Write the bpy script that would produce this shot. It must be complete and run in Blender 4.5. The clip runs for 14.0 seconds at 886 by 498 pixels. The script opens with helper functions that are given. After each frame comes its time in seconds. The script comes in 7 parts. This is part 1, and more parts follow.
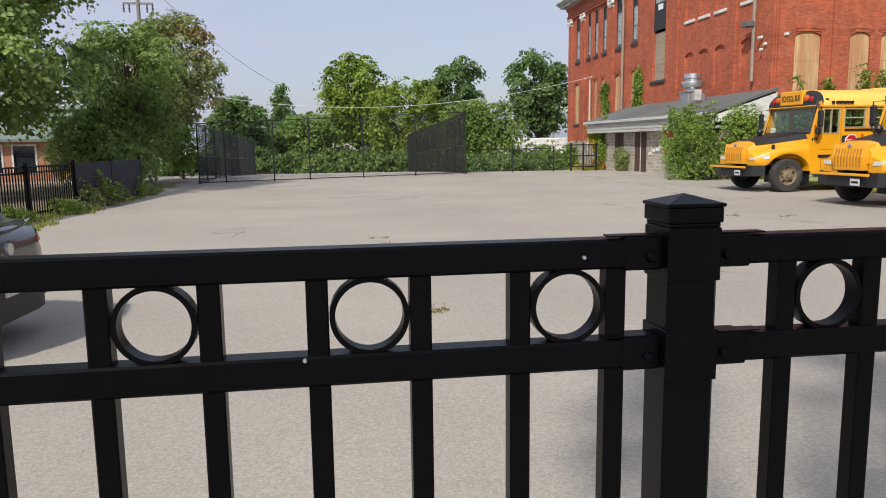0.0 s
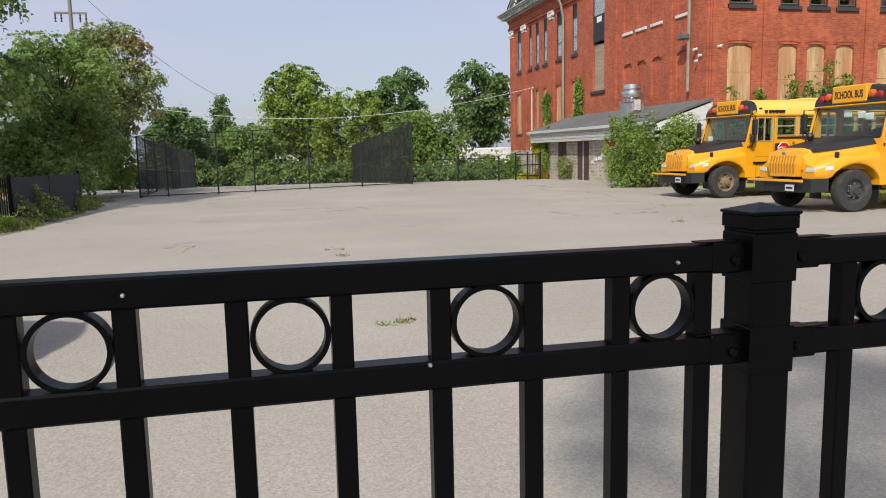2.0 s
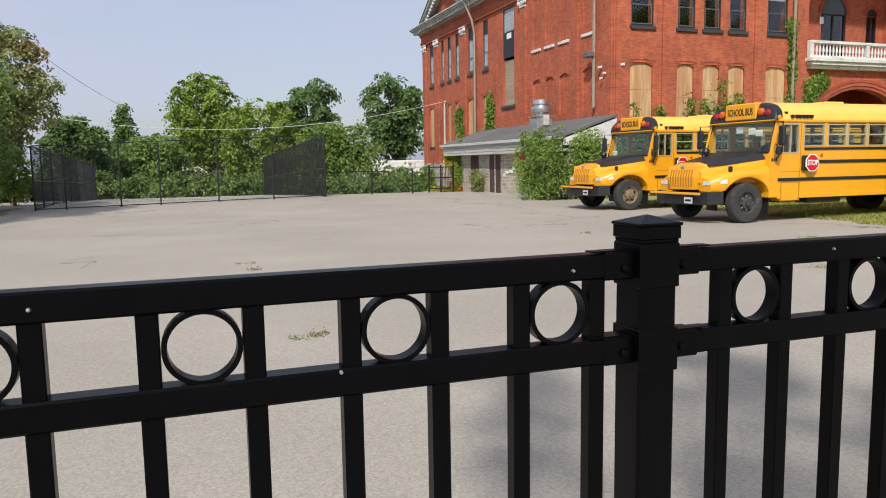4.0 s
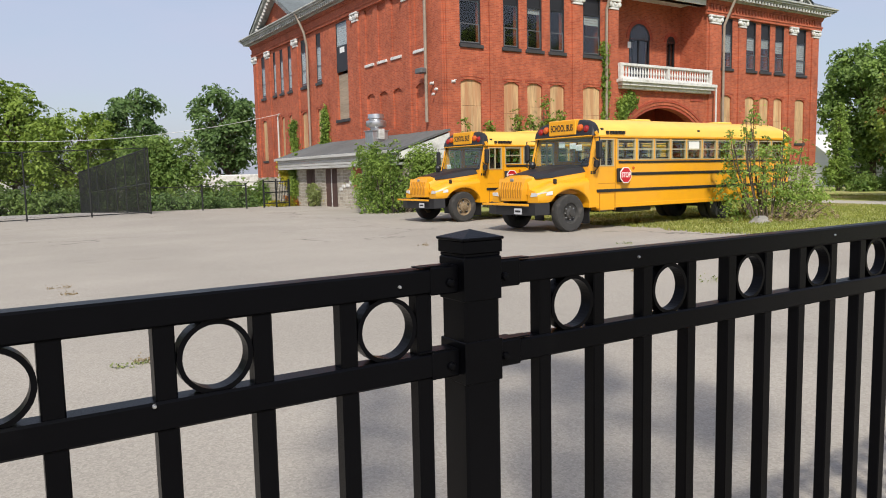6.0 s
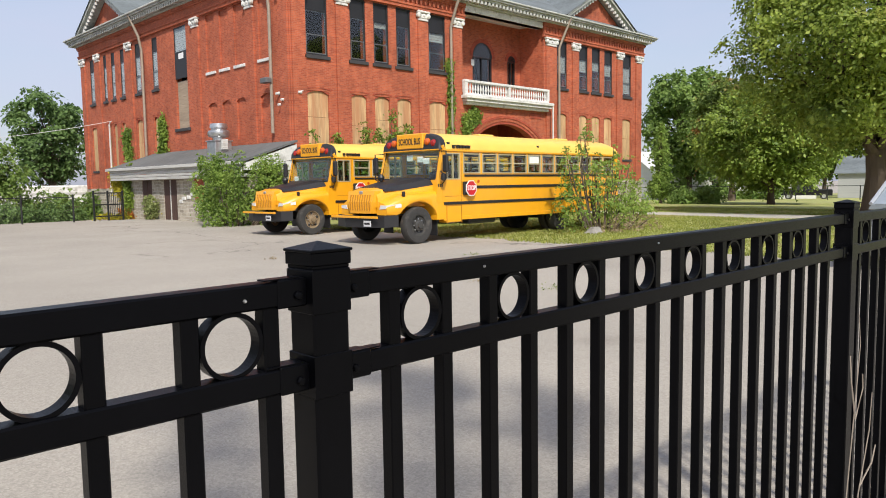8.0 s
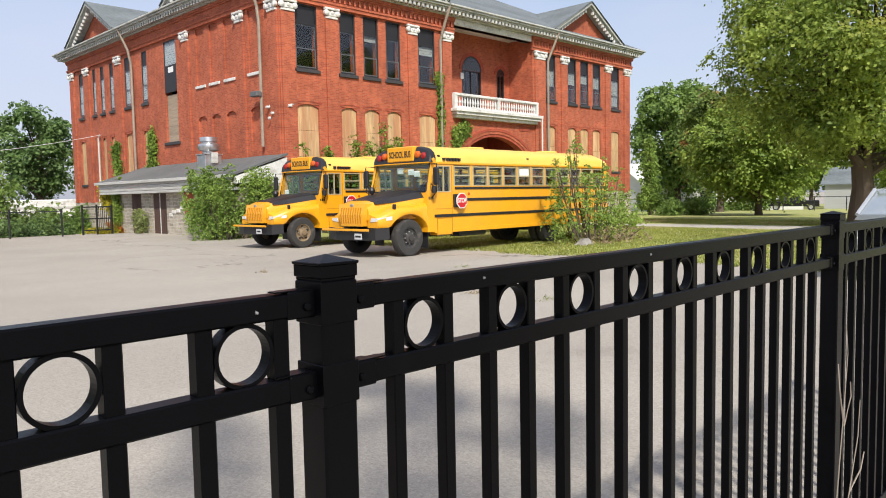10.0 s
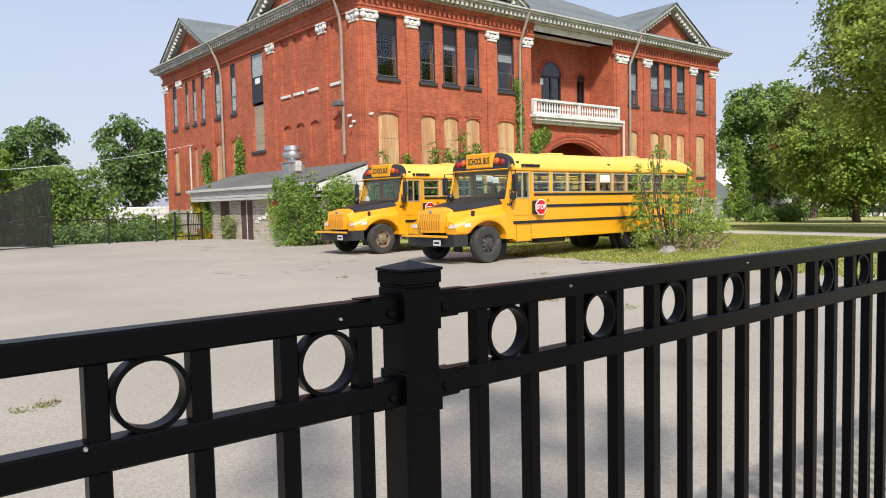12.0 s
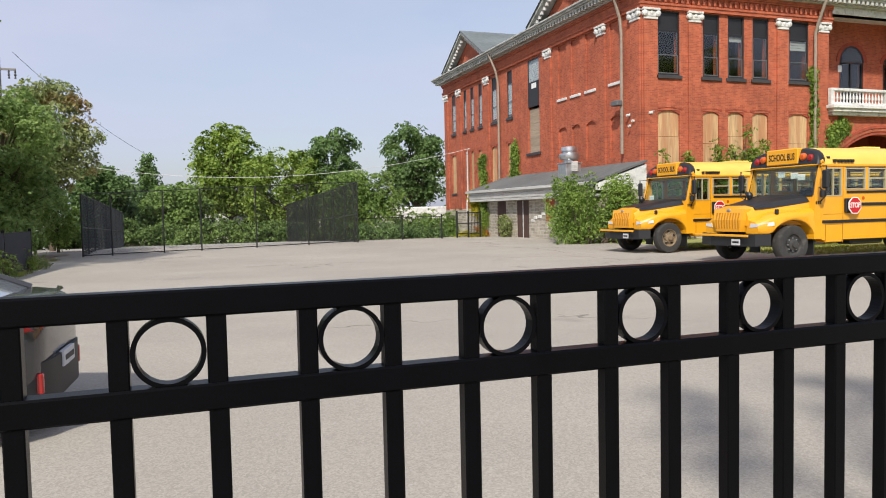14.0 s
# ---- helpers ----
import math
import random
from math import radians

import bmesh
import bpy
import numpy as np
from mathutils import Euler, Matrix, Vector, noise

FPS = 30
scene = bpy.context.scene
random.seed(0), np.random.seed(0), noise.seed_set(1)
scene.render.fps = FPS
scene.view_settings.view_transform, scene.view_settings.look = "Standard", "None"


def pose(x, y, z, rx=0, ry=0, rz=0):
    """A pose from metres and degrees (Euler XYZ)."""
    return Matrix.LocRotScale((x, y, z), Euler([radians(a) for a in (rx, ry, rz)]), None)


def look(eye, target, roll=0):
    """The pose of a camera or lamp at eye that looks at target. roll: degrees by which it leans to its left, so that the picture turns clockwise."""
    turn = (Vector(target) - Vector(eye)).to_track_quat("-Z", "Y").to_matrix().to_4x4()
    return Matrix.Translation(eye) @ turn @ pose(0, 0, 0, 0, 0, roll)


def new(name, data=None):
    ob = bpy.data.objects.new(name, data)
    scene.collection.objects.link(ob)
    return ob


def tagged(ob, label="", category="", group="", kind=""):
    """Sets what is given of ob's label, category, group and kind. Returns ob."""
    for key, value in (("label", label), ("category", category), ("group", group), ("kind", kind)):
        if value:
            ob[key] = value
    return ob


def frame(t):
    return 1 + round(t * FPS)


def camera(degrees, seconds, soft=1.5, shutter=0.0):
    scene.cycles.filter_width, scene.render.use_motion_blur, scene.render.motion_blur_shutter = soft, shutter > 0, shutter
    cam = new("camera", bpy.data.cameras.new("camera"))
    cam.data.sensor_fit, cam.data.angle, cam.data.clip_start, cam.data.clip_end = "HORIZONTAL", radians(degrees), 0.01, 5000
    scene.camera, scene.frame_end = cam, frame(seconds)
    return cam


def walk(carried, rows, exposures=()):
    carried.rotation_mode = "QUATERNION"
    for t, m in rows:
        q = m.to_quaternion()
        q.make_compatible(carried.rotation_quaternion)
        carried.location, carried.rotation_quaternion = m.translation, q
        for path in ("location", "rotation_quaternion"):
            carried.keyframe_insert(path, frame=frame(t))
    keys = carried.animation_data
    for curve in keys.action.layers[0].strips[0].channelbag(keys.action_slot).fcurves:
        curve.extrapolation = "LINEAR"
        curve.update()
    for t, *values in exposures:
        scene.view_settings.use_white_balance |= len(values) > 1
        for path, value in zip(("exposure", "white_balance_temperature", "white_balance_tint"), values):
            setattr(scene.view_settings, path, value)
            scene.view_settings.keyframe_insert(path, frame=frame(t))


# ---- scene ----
cam = camera(62.42, 14.0, 1.0)
PATH = [
    (0.0, pose(0.350, 0.085, 1.596, 81.723, 0.713, -8.827)),
    (0.5, pose(0.177, 0.082, 1.600, 81.859, 0.835, -9.855)),
    (1.0, pose(0.105, 0.080, 1.603, 82.064, 0.970, -10.973)),
    (1.5, pose(0.128, 0.079, 1.605, 82.228, 1.109, -12.149)),
    (2.0, pose(0.1360, 0.067, 1.607, 82.438, 1.210, -13.326)),
    (2.5, pose(0.131, 0.046, 1.609, 82.681, 1.240, -14.785)),
    (5.0, pose(0.133, 0.020, 1.613, 83.739, 0.901, -25.222)),
    (5.5, pose(0.142, 0.019, 1.615, 83.932, 1.100, -28.692)),
    (6.0, pose(0.154, 0.024, 1.615, 84.111, 1.192, -32.666)),
    (6.5, pose(0.155, 0.025, 1.615, 84.280, 1.156, -36.528)),
    (7.0, pose(0.166, 0.031, 1.613, 84.499, 1.111, -39.913)),
    (7.5, pose(0.169, 0.030, 1.614, 84.677, 1.039, -42.550)),
    (8.0, pose(0.155, 0.023, 1.613, 84.878, 0.849, -44.412)),
    (10.5, pose(0.110, 0.007, 1.618, 85.950, 1.126, -45.179)),
    (11.0, pose(0.109, 0.014, 1.619, 86.135, 1.051, -44.875)),
    (11.5, pose(0.094, 0.014, 1.620, 86.325, 1.077, -43.066)),
    (12.0, pose(0.124, 0.037, 1.615, 86.474, 1.209, -39.092)),
    (12.5, pose(-0.049, -0.032, 1.603, 86.669, 1.284, -32.905)),
    (13.0, pose(-0.442, -0.136, 1.605, 86.883, 1.471, -24.754)),
    (13.5, pose(-0.834, -0.133, 1.573, 87.126, 1.558, -18.007)),
    (14.0, pose(-1.266, -0.080, 1.574, 86.943, 1.193, -19.610)),
]
walk(cam, PATH, [(0.0, 0.03), (5.0, 0.06), (7.0, 0.12), (8.0, 0.2), (10.5, 0.3), (11.5, 0.3), (12.5, 0.26), (13.5, 0.22), (14.0, 0.16)])

# ---- world, sun ----
world = bpy.data.worlds.new("sky")
scene.world = world
world.use_nodes = True
wn, wl = world.node_tree.nodes, world.node_tree.links
bg = wn["Background"]
sky = wn.new("ShaderNodeTexSky")
sky.sky_type = "NISHITA"
sky.sun_disc = False
SUN_EL, SUN_AZ = radians(44), radians(214)   # azimuth clockwise from +Y
sky.sun_elevation, sky.sun_rotation = SUN_EL, SUN_AZ
sky.air_density, sky.dust_density, sky.ozone_density = 1.2, 2.0, 2.0
tc = wn.new("ShaderNodeTexCoord")
mp = wn.new("ShaderNodeMapping")
mp.inputs["Scale"].default_value = (1.2, 1.2, 3.6)
cloud = wn.new("ShaderNodeTexNoise")
cloud.inputs["Scale"].default_value = 1.6
cloud.inputs["Detail"].default_value = 7
cloud.inputs["Roughness"].default_value = 0.5
ramp = wn.new("ShaderNodeValToRGB")
ramp.color_ramp.elements[0].position, ramp.color_ramp.elements[1].position = 0.36, 0.62
ramp.color_ramp.elements[0].color = (0.45, 0.45, 0.45, 1)
ramp.color_ramp.elements[1].color = (0.9, 0.9, 0.9, 1)
mixs = wn.new("ShaderNodeMix")
mixs.data_type = "RGBA"
wl.new(tc.outputs["Generated"], mp.inputs["Vector"])
wl.new(mp.outputs["Vector"], cloud.inputs["Vector"])
wl.new(cloud.outputs["Fac"], ramp.inputs["Fac"])
wl.new(ramp.outputs["Color"], mixs.inputs["Factor"])
wl.new(sky.outputs["Color"], mixs.inputs["A"])
mixs.inputs["B"].default_value = (4.2, 4.45, 5.7, 1)
wl.new(mixs.outputs["Result"], bg.inputs["Color"])
bg.inputs["Strength"].default_value = 0.13
sun_data = bpy.data.lights.new("sun", "SUN")
sun_data.energy, sun_data.angle, sun_data.color = 4.3, radians(2.4), (1.0, 0.94, 0.84)
sun_ob = new("sun", sun_data)
sun_dir = Vector((math.sin(SUN_AZ) * math.cos(SUN_EL), math.cos(SUN_AZ) * math.cos(SUN_EL), math.sin(SUN_EL)))
sun_ob.matrix_world = look(sun_dir * 60, (0, 0, 0))


# ---- materials ----
def mat(name, color, rough=0.6, metal=0.0, var=0.12, scale=6.0, bump=0.0, bscale=60.0, island=0.0, obj_random=0.0, spec=0.5, stretch=(1, 1, 1), stain=None, coat=0.0):
    """Principled paint with two scales of noise in colour, and fine relief."""
    m = bpy.data.materials.new(name)
    m.use_nodes = True
    n, l = m.node_tree.nodes, m.node_tree.links
    p = n["Principled BSDF"]
    p.inputs["Roughness"].default_value, p.inputs["Metallic"].default_value = rough, metal
    p.inputs["Specular IOR Level"].default_value = spec
    p.inputs["Coat Weight"].default_value = coat
    co = n.new("ShaderNodeTexCoord")
    mpn = n.new("ShaderNodeMapping")
    mpn.inputs["Scale"].default_value = stretch
    l.new(co.outputs["Object"], mpn.inputs["Vector"])
    a = n.new("ShaderNodeTexNoise")
    a.inputs["Scale"].default_value, a.inputs["Detail"].default_value = scale, 6
    b = n.new("ShaderNodeTexNoise")
    b.inputs["Scale"].default_value, b.inputs["Detail"].default_value = scale / 9, 3
    for t in (a, b):
        l.new(mpn.outputs["Vector"], t.inputs["Vector"])
    add = n.new("ShaderNodeMath")
    add.operation = "ADD"
    l.new(a.outputs["Fac"], add.inputs[0])
    l.new(b.outputs["Fac"], add.inputs[1])
    mr = n.new("ShaderNodeMapRange")
    mr.inputs["From Min"].default_value, mr.inputs["From Max"].default_value = 0.6, 1.4
    mr.inputs["To Min"].default_value, mr.inputs["To Max"].default_value = 1 - var, 1 + var
    l.new(add.outputs[0], mr.inputs["Value"])
    val = mr.outputs["Result"]
    if island or obj_random:
        src = n.new("ShaderNodeNewGeometry").outputs["Random Per Island"] if island else n.new("ShaderNodeObjectInfo").outputs["Random"]
        r2 = n.new("ShaderNodeMapRange")
        k = island or obj_random
        r2.inputs["To Min"].default_value, r2.inputs["To Max"].default_value = 1 - k, 1 + k
        l.new(src, r2.inputs["Value"])
        mu = n.new("ShaderNodeMath")
        mu.operation = "MULTIPLY"
        l.new(val, mu.inputs[0])
        l.new(r2.outputs["Result"], mu.inputs[1])
        val = mu.outputs[0]
    sc = n.new("ShaderNodeVectorMath")
    sc.operation = "SCALE"
    sc.inputs[0].default_value = color
    l.new(val, sc.inputs["Scale"])
    out = sc.outputs["Vector"]
    if stain:
        st = n.new("ShaderNodeTexNoise")
        st.inputs["Scale"].default_value, st.inputs["Detail"].default_value = stain[1], 8
        l.new(mpn.outputs["Vector"], st.inputs["Vector"])
        sr = n.new("ShaderNodeMapRange")
        sr.inputs["From Min"].default_value, sr.inputs["From Max"].default_value = stain[2], stain[2] + 0.15
        sr.inputs["To Max"].default_value = stain[3]
        l.new(st.outputs["Fac"], sr.inputs["Value"])
        mx = n.new("ShaderNodeMix")
        mx.data_type = "RGBA"
        mx.inputs["B"].default_value = (*stain[0], 1)
        l.new(sr.outputs["Result"], mx.inputs["Factor"])
        l.new(out, mx.inputs["A"])
        out = mx.outputs["Result"]
    l.new(out, p.inputs["Base Color"])
    if bump:
        c = n.new("ShaderNodeTexNoise")
        c.inputs["Scale"].default_value, c.inputs["Detail"].default_value = bscale, 4
        l.new(mpn.outputs["Vector"], c.inputs["Vector"])
        bp = n.new("ShaderNodeBump")
        bp.inputs["Strength"].default_value, bp.inputs["Distance"].default_value = bump, 0.01
        l.new(c.outputs["Fac"], bp.inputs["Height"])
        l.new(bp.outputs["Normal"], p.inputs["Normal"])
    return m


def brick_mat(name, c1, c2, mortar, w, h, swap, offset=0.5, msize=0.012):
    """Coursed masonry; swap turns the courses onto walls that run along y."""
    m = bpy.data.materials.new(name)
    m.use_nodes = True
    n, l = m.node_tree.nodes, m.node_tree.links
    p = n["Principled BSDF"]
    p.inputs["Roughness"].default_value = 0.85
    co = n.new("ShaderNodeTexCoord")
    sx = n.new("ShaderNodeSeparateXYZ")
    cx = n.new("ShaderNodeCombineXYZ")
    ad = n.new("ShaderNodeMath")
    l.new(co.outputs["Object"], sx.inputs[0])
    l.new(sx.outputs["X"], ad.inputs[0])
    l.new(sx.outputs["Y"], ad.inputs[1])
    l.new(ad.outputs[0], cx.inputs["X"])
    l.new(sx.outputs["Z"], cx.inputs["Y"])
    br = n.new("ShaderNodeTexBrick")
    br.inputs["Scale"].default_value = 1
    br.inputs["Brick Width"].default_value, br.inputs["Row Height"].default_value = w, h
    br.inputs["Mortar Size"].default_value = msize
    br.inputs["Color1"].default_value, br.inputs["Color2"].default_value, br.inputs["Mortar"].default_value = (*c1, 1), (*c2, 1), (*mortar, 1)
    br.offset = offset
    if w > 0.3:
        wob = n.new("ShaderNodeTexNoise")
        wob.inputs["Scale"].default_value, wob.inputs["Detail"].default_value = 1.7, 3
        l.new(co.outputs["Object"], wob.inputs["Vector"])
        wv = n.new("ShaderNodeVectorMath")
        wv.operation = "MULTIPLY_ADD"
        wv.inputs[1].default_value = (0.5, 0.22, 0)
        l.new(wob.outputs["Color"], wv.inputs[0])
        l.new(cx.outputs[0], wv.inputs[2])
        l.new(wv.outputs["Vector"], br.inputs["Vector"])
    else:
        l.new(cx.outputs[0], br.inputs["Vector"])
    no = n.new("ShaderNodeTexNoise")
    no.inputs["Scale"].default_value, no.inputs["Detail"].default_value = 0.55, 7
    l.new(co.outputs["Object"], no.inputs["Vector"])
    n2 = n.new("ShaderNodeTexNoise")
    n2.inputs["Scale"].default_value, n2.inputs["Detail"].default_value = 7, 5
    st = n.new("ShaderNodeMapping")
    st.inputs["Scale"].default_value = (0.55, 0.55, 0.22)
    l.new(co.outputs["Object"], st.inputs["Vector"])
    l.new(st.outputs["Vector"], n2.inputs["Vector"])
    sm = n.new("ShaderNodeMath")
    l.new(no.outputs["Fac"], sm.inputs[0])
    l.new(n2.outputs["Fac"], sm.inputs[1])
    mr = n.new("ShaderNodeMapRange")
    mr.inputs["From Min"].default_value, mr.inputs["From Max"].default_value = 0.65, 1.35
    mr.inputs["To Min"].default_value, mr.inputs["To Max"].default_value = 0.72, 1.27
    l.new(sm.outputs[0], mr.inputs["Value"])
    sc = n.new("ShaderNodeVectorMath")
    sc.operation = "SCALE"
    l.new(br.outputs["Color"], sc.inputs[0])
    l.new(mr.outputs["Result"], sc.inputs["Scale"])
    l.new(sc.outputs["Vector"], p.inputs["Base Color"])
    bp = n.new("ShaderNodeBump")
    bp.inputs["Strength"].default_value, bp.inputs["Distance"].default_value = 0.5, 0.01
    bp.invert = True
    l.new(br.outputs["Fac"], bp.inputs["Height"])
    l.new(bp.outputs["Normal"], p.inputs["Normal"])
    return m


def leaf_mat(name, dark, light, warm=None, warm_share=0.0, trans=0.35):
    m = bpy.data.materials.new(name)
    m.use_nodes = True
    n, l = m.node_tree.nodes, m.node_tree.links
    out = n["Material Output"]
    p = n["Principled BSDF"]
    p.inputs["Roughness"].default_value = 0.5
    p.inputs["Specular IOR Level"].default_value = 0.3
    geo = n.new("ShaderNodeNewGeometry")
    co = n.new("ShaderNodeTexCoord")
    no = n.new("ShaderNodeTexNoise")
    no.inputs["Scale"].default_value, no.inputs["Detail"].default_value = 0.5, 3
    l.new(co.outputs["Object"], no.inputs["Vector"])
    ad = n.new("ShaderNodeMath")
    ad.operation = "MULTIPLY_ADD"
    ad.inputs[1].default_value = 0.55
    l.new(geo.outputs["Random Per Island"], ad.inputs[0])
    mr = n.new("ShaderNodeMapRange")
    mr.inputs["From Min"].default_value, mr.inputs["From Max"].default_value = 0.35, 0.65
    mr.inputs["To Min"].default_value, mr.inputs["To Max"].default_value = 0.0, 0.45
    l.new(no.outputs["Fac"], mr.inputs["Value"])
    l.new(mr.outputs["Result"], ad.inputs[2])
    rp = n.new("ShaderNodeValToRGB")
    rp.color_ramp.elements[0].color, rp.color_ramp.elements[1].color = (*dark, 1), (*light, 1)
    l.new(ad.outputs[0], rp.inputs["Fac"])
    col = rp.outputs["Color"]
    if warm:
        n2 = n.new("ShaderNodeTexNoise")
        n2.inputs["Scale"].default_value, n2.inputs["Detail"].default_value = 0.32, 4
        l.new(co.outputs["Object"], n2.inputs["Vector"])
        m2 = n.new("ShaderNodeMapRange")
        m2.inputs["From Min"].default_value, m2.inputs["From Max"].default_value = 0.62 - warm_share, 0.72 - warm_share
        l.new(n2.outputs["Fac"], m2.inputs["Value"])
        mx = n.new("ShaderNodeMix")
        mx.data_type = "RGBA"
        mx.inputs["B"].default_value = (*warm, 1)
        l.new(m2.outputs["Result"], mx.inputs["Factor"])
        l.new(col, mx.inputs["A"])
        col = mx.outputs["Result"]
    l.new(col, p.inputs["Base Color"])
    tr = n.new("ShaderNodeBsdfTranslucent")
    l.new(col, tr.inputs["Color"])
    ms = n.new("ShaderNodeMixShader")
    ms.inputs["Fac"].default_value = trans
    l.new(p.outputs[0], ms.inputs[1])
    l.new(tr.outputs[0], ms.inputs[2])
    l.new(ms.outputs[0], out.inputs["Surface"])
    return m


def glass_mat(name, tint, keep):
    """Window glass: clear with a tint, and gloss that grows at grazing angles."""
    m = bpy.data.materials.new(name)
    m.use_nodes = True
    n, l = m.node_tree.nodes, m.node_tree.links
    tr = n.new("ShaderNodeBsdfTransparent")
    tr.inputs["Color"].default_value = (*tint, 1)
    gl = n.new("ShaderNodeBsdfGlossy")
    gl.inputs["Roughness"].default_value = 0.03
    fr = n.new("ShaderNodeLayerWeight")
    fr.inputs["Blend"].default_value = 0.3
    pw = n.new("ShaderNodeMapRange")
    pw.inputs["To Min"].default_value, pw.inputs["To Max"].default_value = keep, 0.25
    l.new(fr.outputs["Facing"], pw.inputs["Value"])
    ms = n.new("ShaderNodeMixShader")
    l.new(pw.outputs["Result"], ms.inputs["Fac"])
    l.new(tr.outputs[0], ms.inputs[1])
    l.new(gl.outputs[0], ms.inputs[2])
    l.new(ms.outputs[0], n["Material Output"].inputs["Surface"])
    return m


M_FENCE = mat("black_powder_coat", (0.0014, 0.0015, 0.0022), 0.33, var=0.3, scale=18, bump=0.05, bscale=500, spec=0.10, stain=((0.006, 0.006, 0.006), 9, 0.62, 0.5))
M_SCREW = mat("galvanised_screw", (0.45, 0.45, 0.44), 0.4, metal=0.8)
M_BRICK = brick_mat("red_brick", (0.46, 0.113, 0.048), (0.31, 0.067, 0.031), (0.36, 0.13, 0.08), 0.215, 0.075, False, 0.5, 0.008)
M_BRICK_D = brick_mat("deep_red_brick", (0.37, 0.062, 0.028), (0.29, 0.047, 0.023), (0.31, 0.09, 0.055), 0.215, 0.075, False, 0.5, 0.008)
M_STONE = brick_mat("rubble_stone", (0.43, 0.385, 0.315), (0.27, 0.235, 0.19), (0.46, 0.43, 0.37), 0.48, 0.17, False, 0.37, 0.022)
M_WHITE = mat("white_trim_paint", (0.63, 0.63, 0.61), 0.6, var=0.2, scale=9, stain=((0.34, 0.33, 0.30), 3, 0.54, 0.75))
M_GREYTRIM = mat("weathered_white_boards", (0.50, 0.50, 0.48), 0.7, var=0.2, scale=5, stretch=(1, 0.3, 6), stain=((0.30, 0.29, 0.27), 2, 0.5, 0.7))
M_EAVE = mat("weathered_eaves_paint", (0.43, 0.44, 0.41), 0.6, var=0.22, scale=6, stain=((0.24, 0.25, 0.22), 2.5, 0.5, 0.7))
M_SILL = mat("dark_slate_sill", (0.045, 0.043, 0.045), 0.6, var=0.25, scale=8)
M_PLY = mat("weathered_plywood", (0.50, 0.335, 0.175), 0.8, var=0.45, scale=3, stretch=(5, 5, 0.5), stain=((0.42, 0.19, 0.09), 0.6, 0.47, 0.75))
M_FRAME = mat("black_window_frame", (0.014, 0.014, 0.016), 0.5, var=0.2, scale=10)
M_GREYFRAME = mat("grey_window_sash", (0.11, 0.115, 0.12), 0.5, var=0.15, scale=8)
M_GLASS = glass_mat("window_glass", (0.8, 0.83, 0.83), 0.035)
M_BUSGLASS = glass_mat("tinted_bus_glass", (0.86, 0.93, 0.90), 0.006)
# pale slats that paint the sky's reflection into the side windows
M_SKYSLATS = mat("pale_sky_reflection_slats", (0.66, 0.68, 0.70), 0.8, var=0.15, scale=3)
M_BLIND = mat("faded_window_blind", (0.42, 0.42, 0.40), 0.8, var=0.15, scale=3)
M_ROOF = mat("grey_asphalt_shingle", (0.13, 0.15, 0.157), 0.9, var=0.35, scale=4, bump=0.5, bscale=14, stretch=(1, 1, 3))
M_ROOF2 = mat("lean_to_roll_roofing", (0.115, 0.12, 0.12), 0.9, var=0.3, scale=3, bump=0.3, bscale=12)
M_PIPE = mat("weathered_downpipe", (0.30, 0.25, 0.20), 0.6, metal=0.2, var=0.25, scale=6)
M_WPIPE = mat("white_conduit", (0.58, 0.58, 0.57), 0.5, var=0.1)
M_TIN = mat("galvanised_tin", (0.55, 0.56, 0.57), 0.32, metal=0.85, var=0.2, scale=5)
M_WOODDOOR = mat("dark_brown_door", (0.075, 0.04, 0.032), 0.7, var=0.35, scale=4, stretch=(6, 6, 0.6))
# near-black colour stands in for the shade of unlit rooms
M_DARK = mat("painted_room_shade", (0.022, 0.02, 0.02), 0.9, var=0.2)
M_YELLOW = mat("school_bus_yellow", (0.77, 0.352, 0.013), 0.3, var=0.06, scale=3, coat=0.3, stain=((0.62, 0.30, 0.03), 1.5, 0.62, 0.5))
M_ROOFYEL = mat("faded_yellow_roof", (0.86, 0.51, 0.10), 0.42, var=0.08, scale=2, stain=((0.70, 0.42, 0.12), 1.1, 0.6, 0.5))
M_BLACK = mat("black_bus_paint", (0.014, 0.014, 0.016), 0.45, var=0.25, scale=5)
M_RUBBER = mat("tyre_rubber", (0.035, 0.034, 0.033), 0.85, var=0.3, scale=10, bump=0.2, bscale=60, stain=((0.13, 0.12, 0.105), 4, 0.55, 0.6))
M_RIM = mat("dirty_black_rim", (0.06, 0.058, 0.055), 0.5, metal=0.3, var=0.3, scale=9)
M_RIM2 = mat("rusty_tan_rim", (0.24, 0.18, 0.11), 0.6, metal=0.3, var=0.35, scale=9)
M_REDLENS = mat("red_lamp_lens", (0.30, 0.010, 0.008), 0.25, var=0.1, spec=0.7)
M_AMBER = mat("amber_lamp_lens", (0.55, 0.10, 0.01), 0.2, var=0.1, spec=0.7)
M_CLEAR = mat("headlamp_lens", (0.62, 0.63, 0.62), 0.12, var=0.1, spec=0.8)
M_SIGNRED = mat("stop_sign_red", (0.50, 0.012, 0.02), 0.4, var=0.08)
M_SIGNWHITE = mat("sign_white", (0.78, 0.78, 0.76), 0.45, var=0.05)
M_BUSFRAME = mat("pale_aluminium_window_frame", (0.50, 0.43, 0.27), 0.45, metal=0.3, var=0.12)
M_SEAT = mat("brown_bus_seat", (0.09, 0.055, 0.035), 0.7, var=0.2)
M_PLATE = mat("number_plate", (0.55, 0.56, 0.58), 0.5, var=0.15, scale=30)
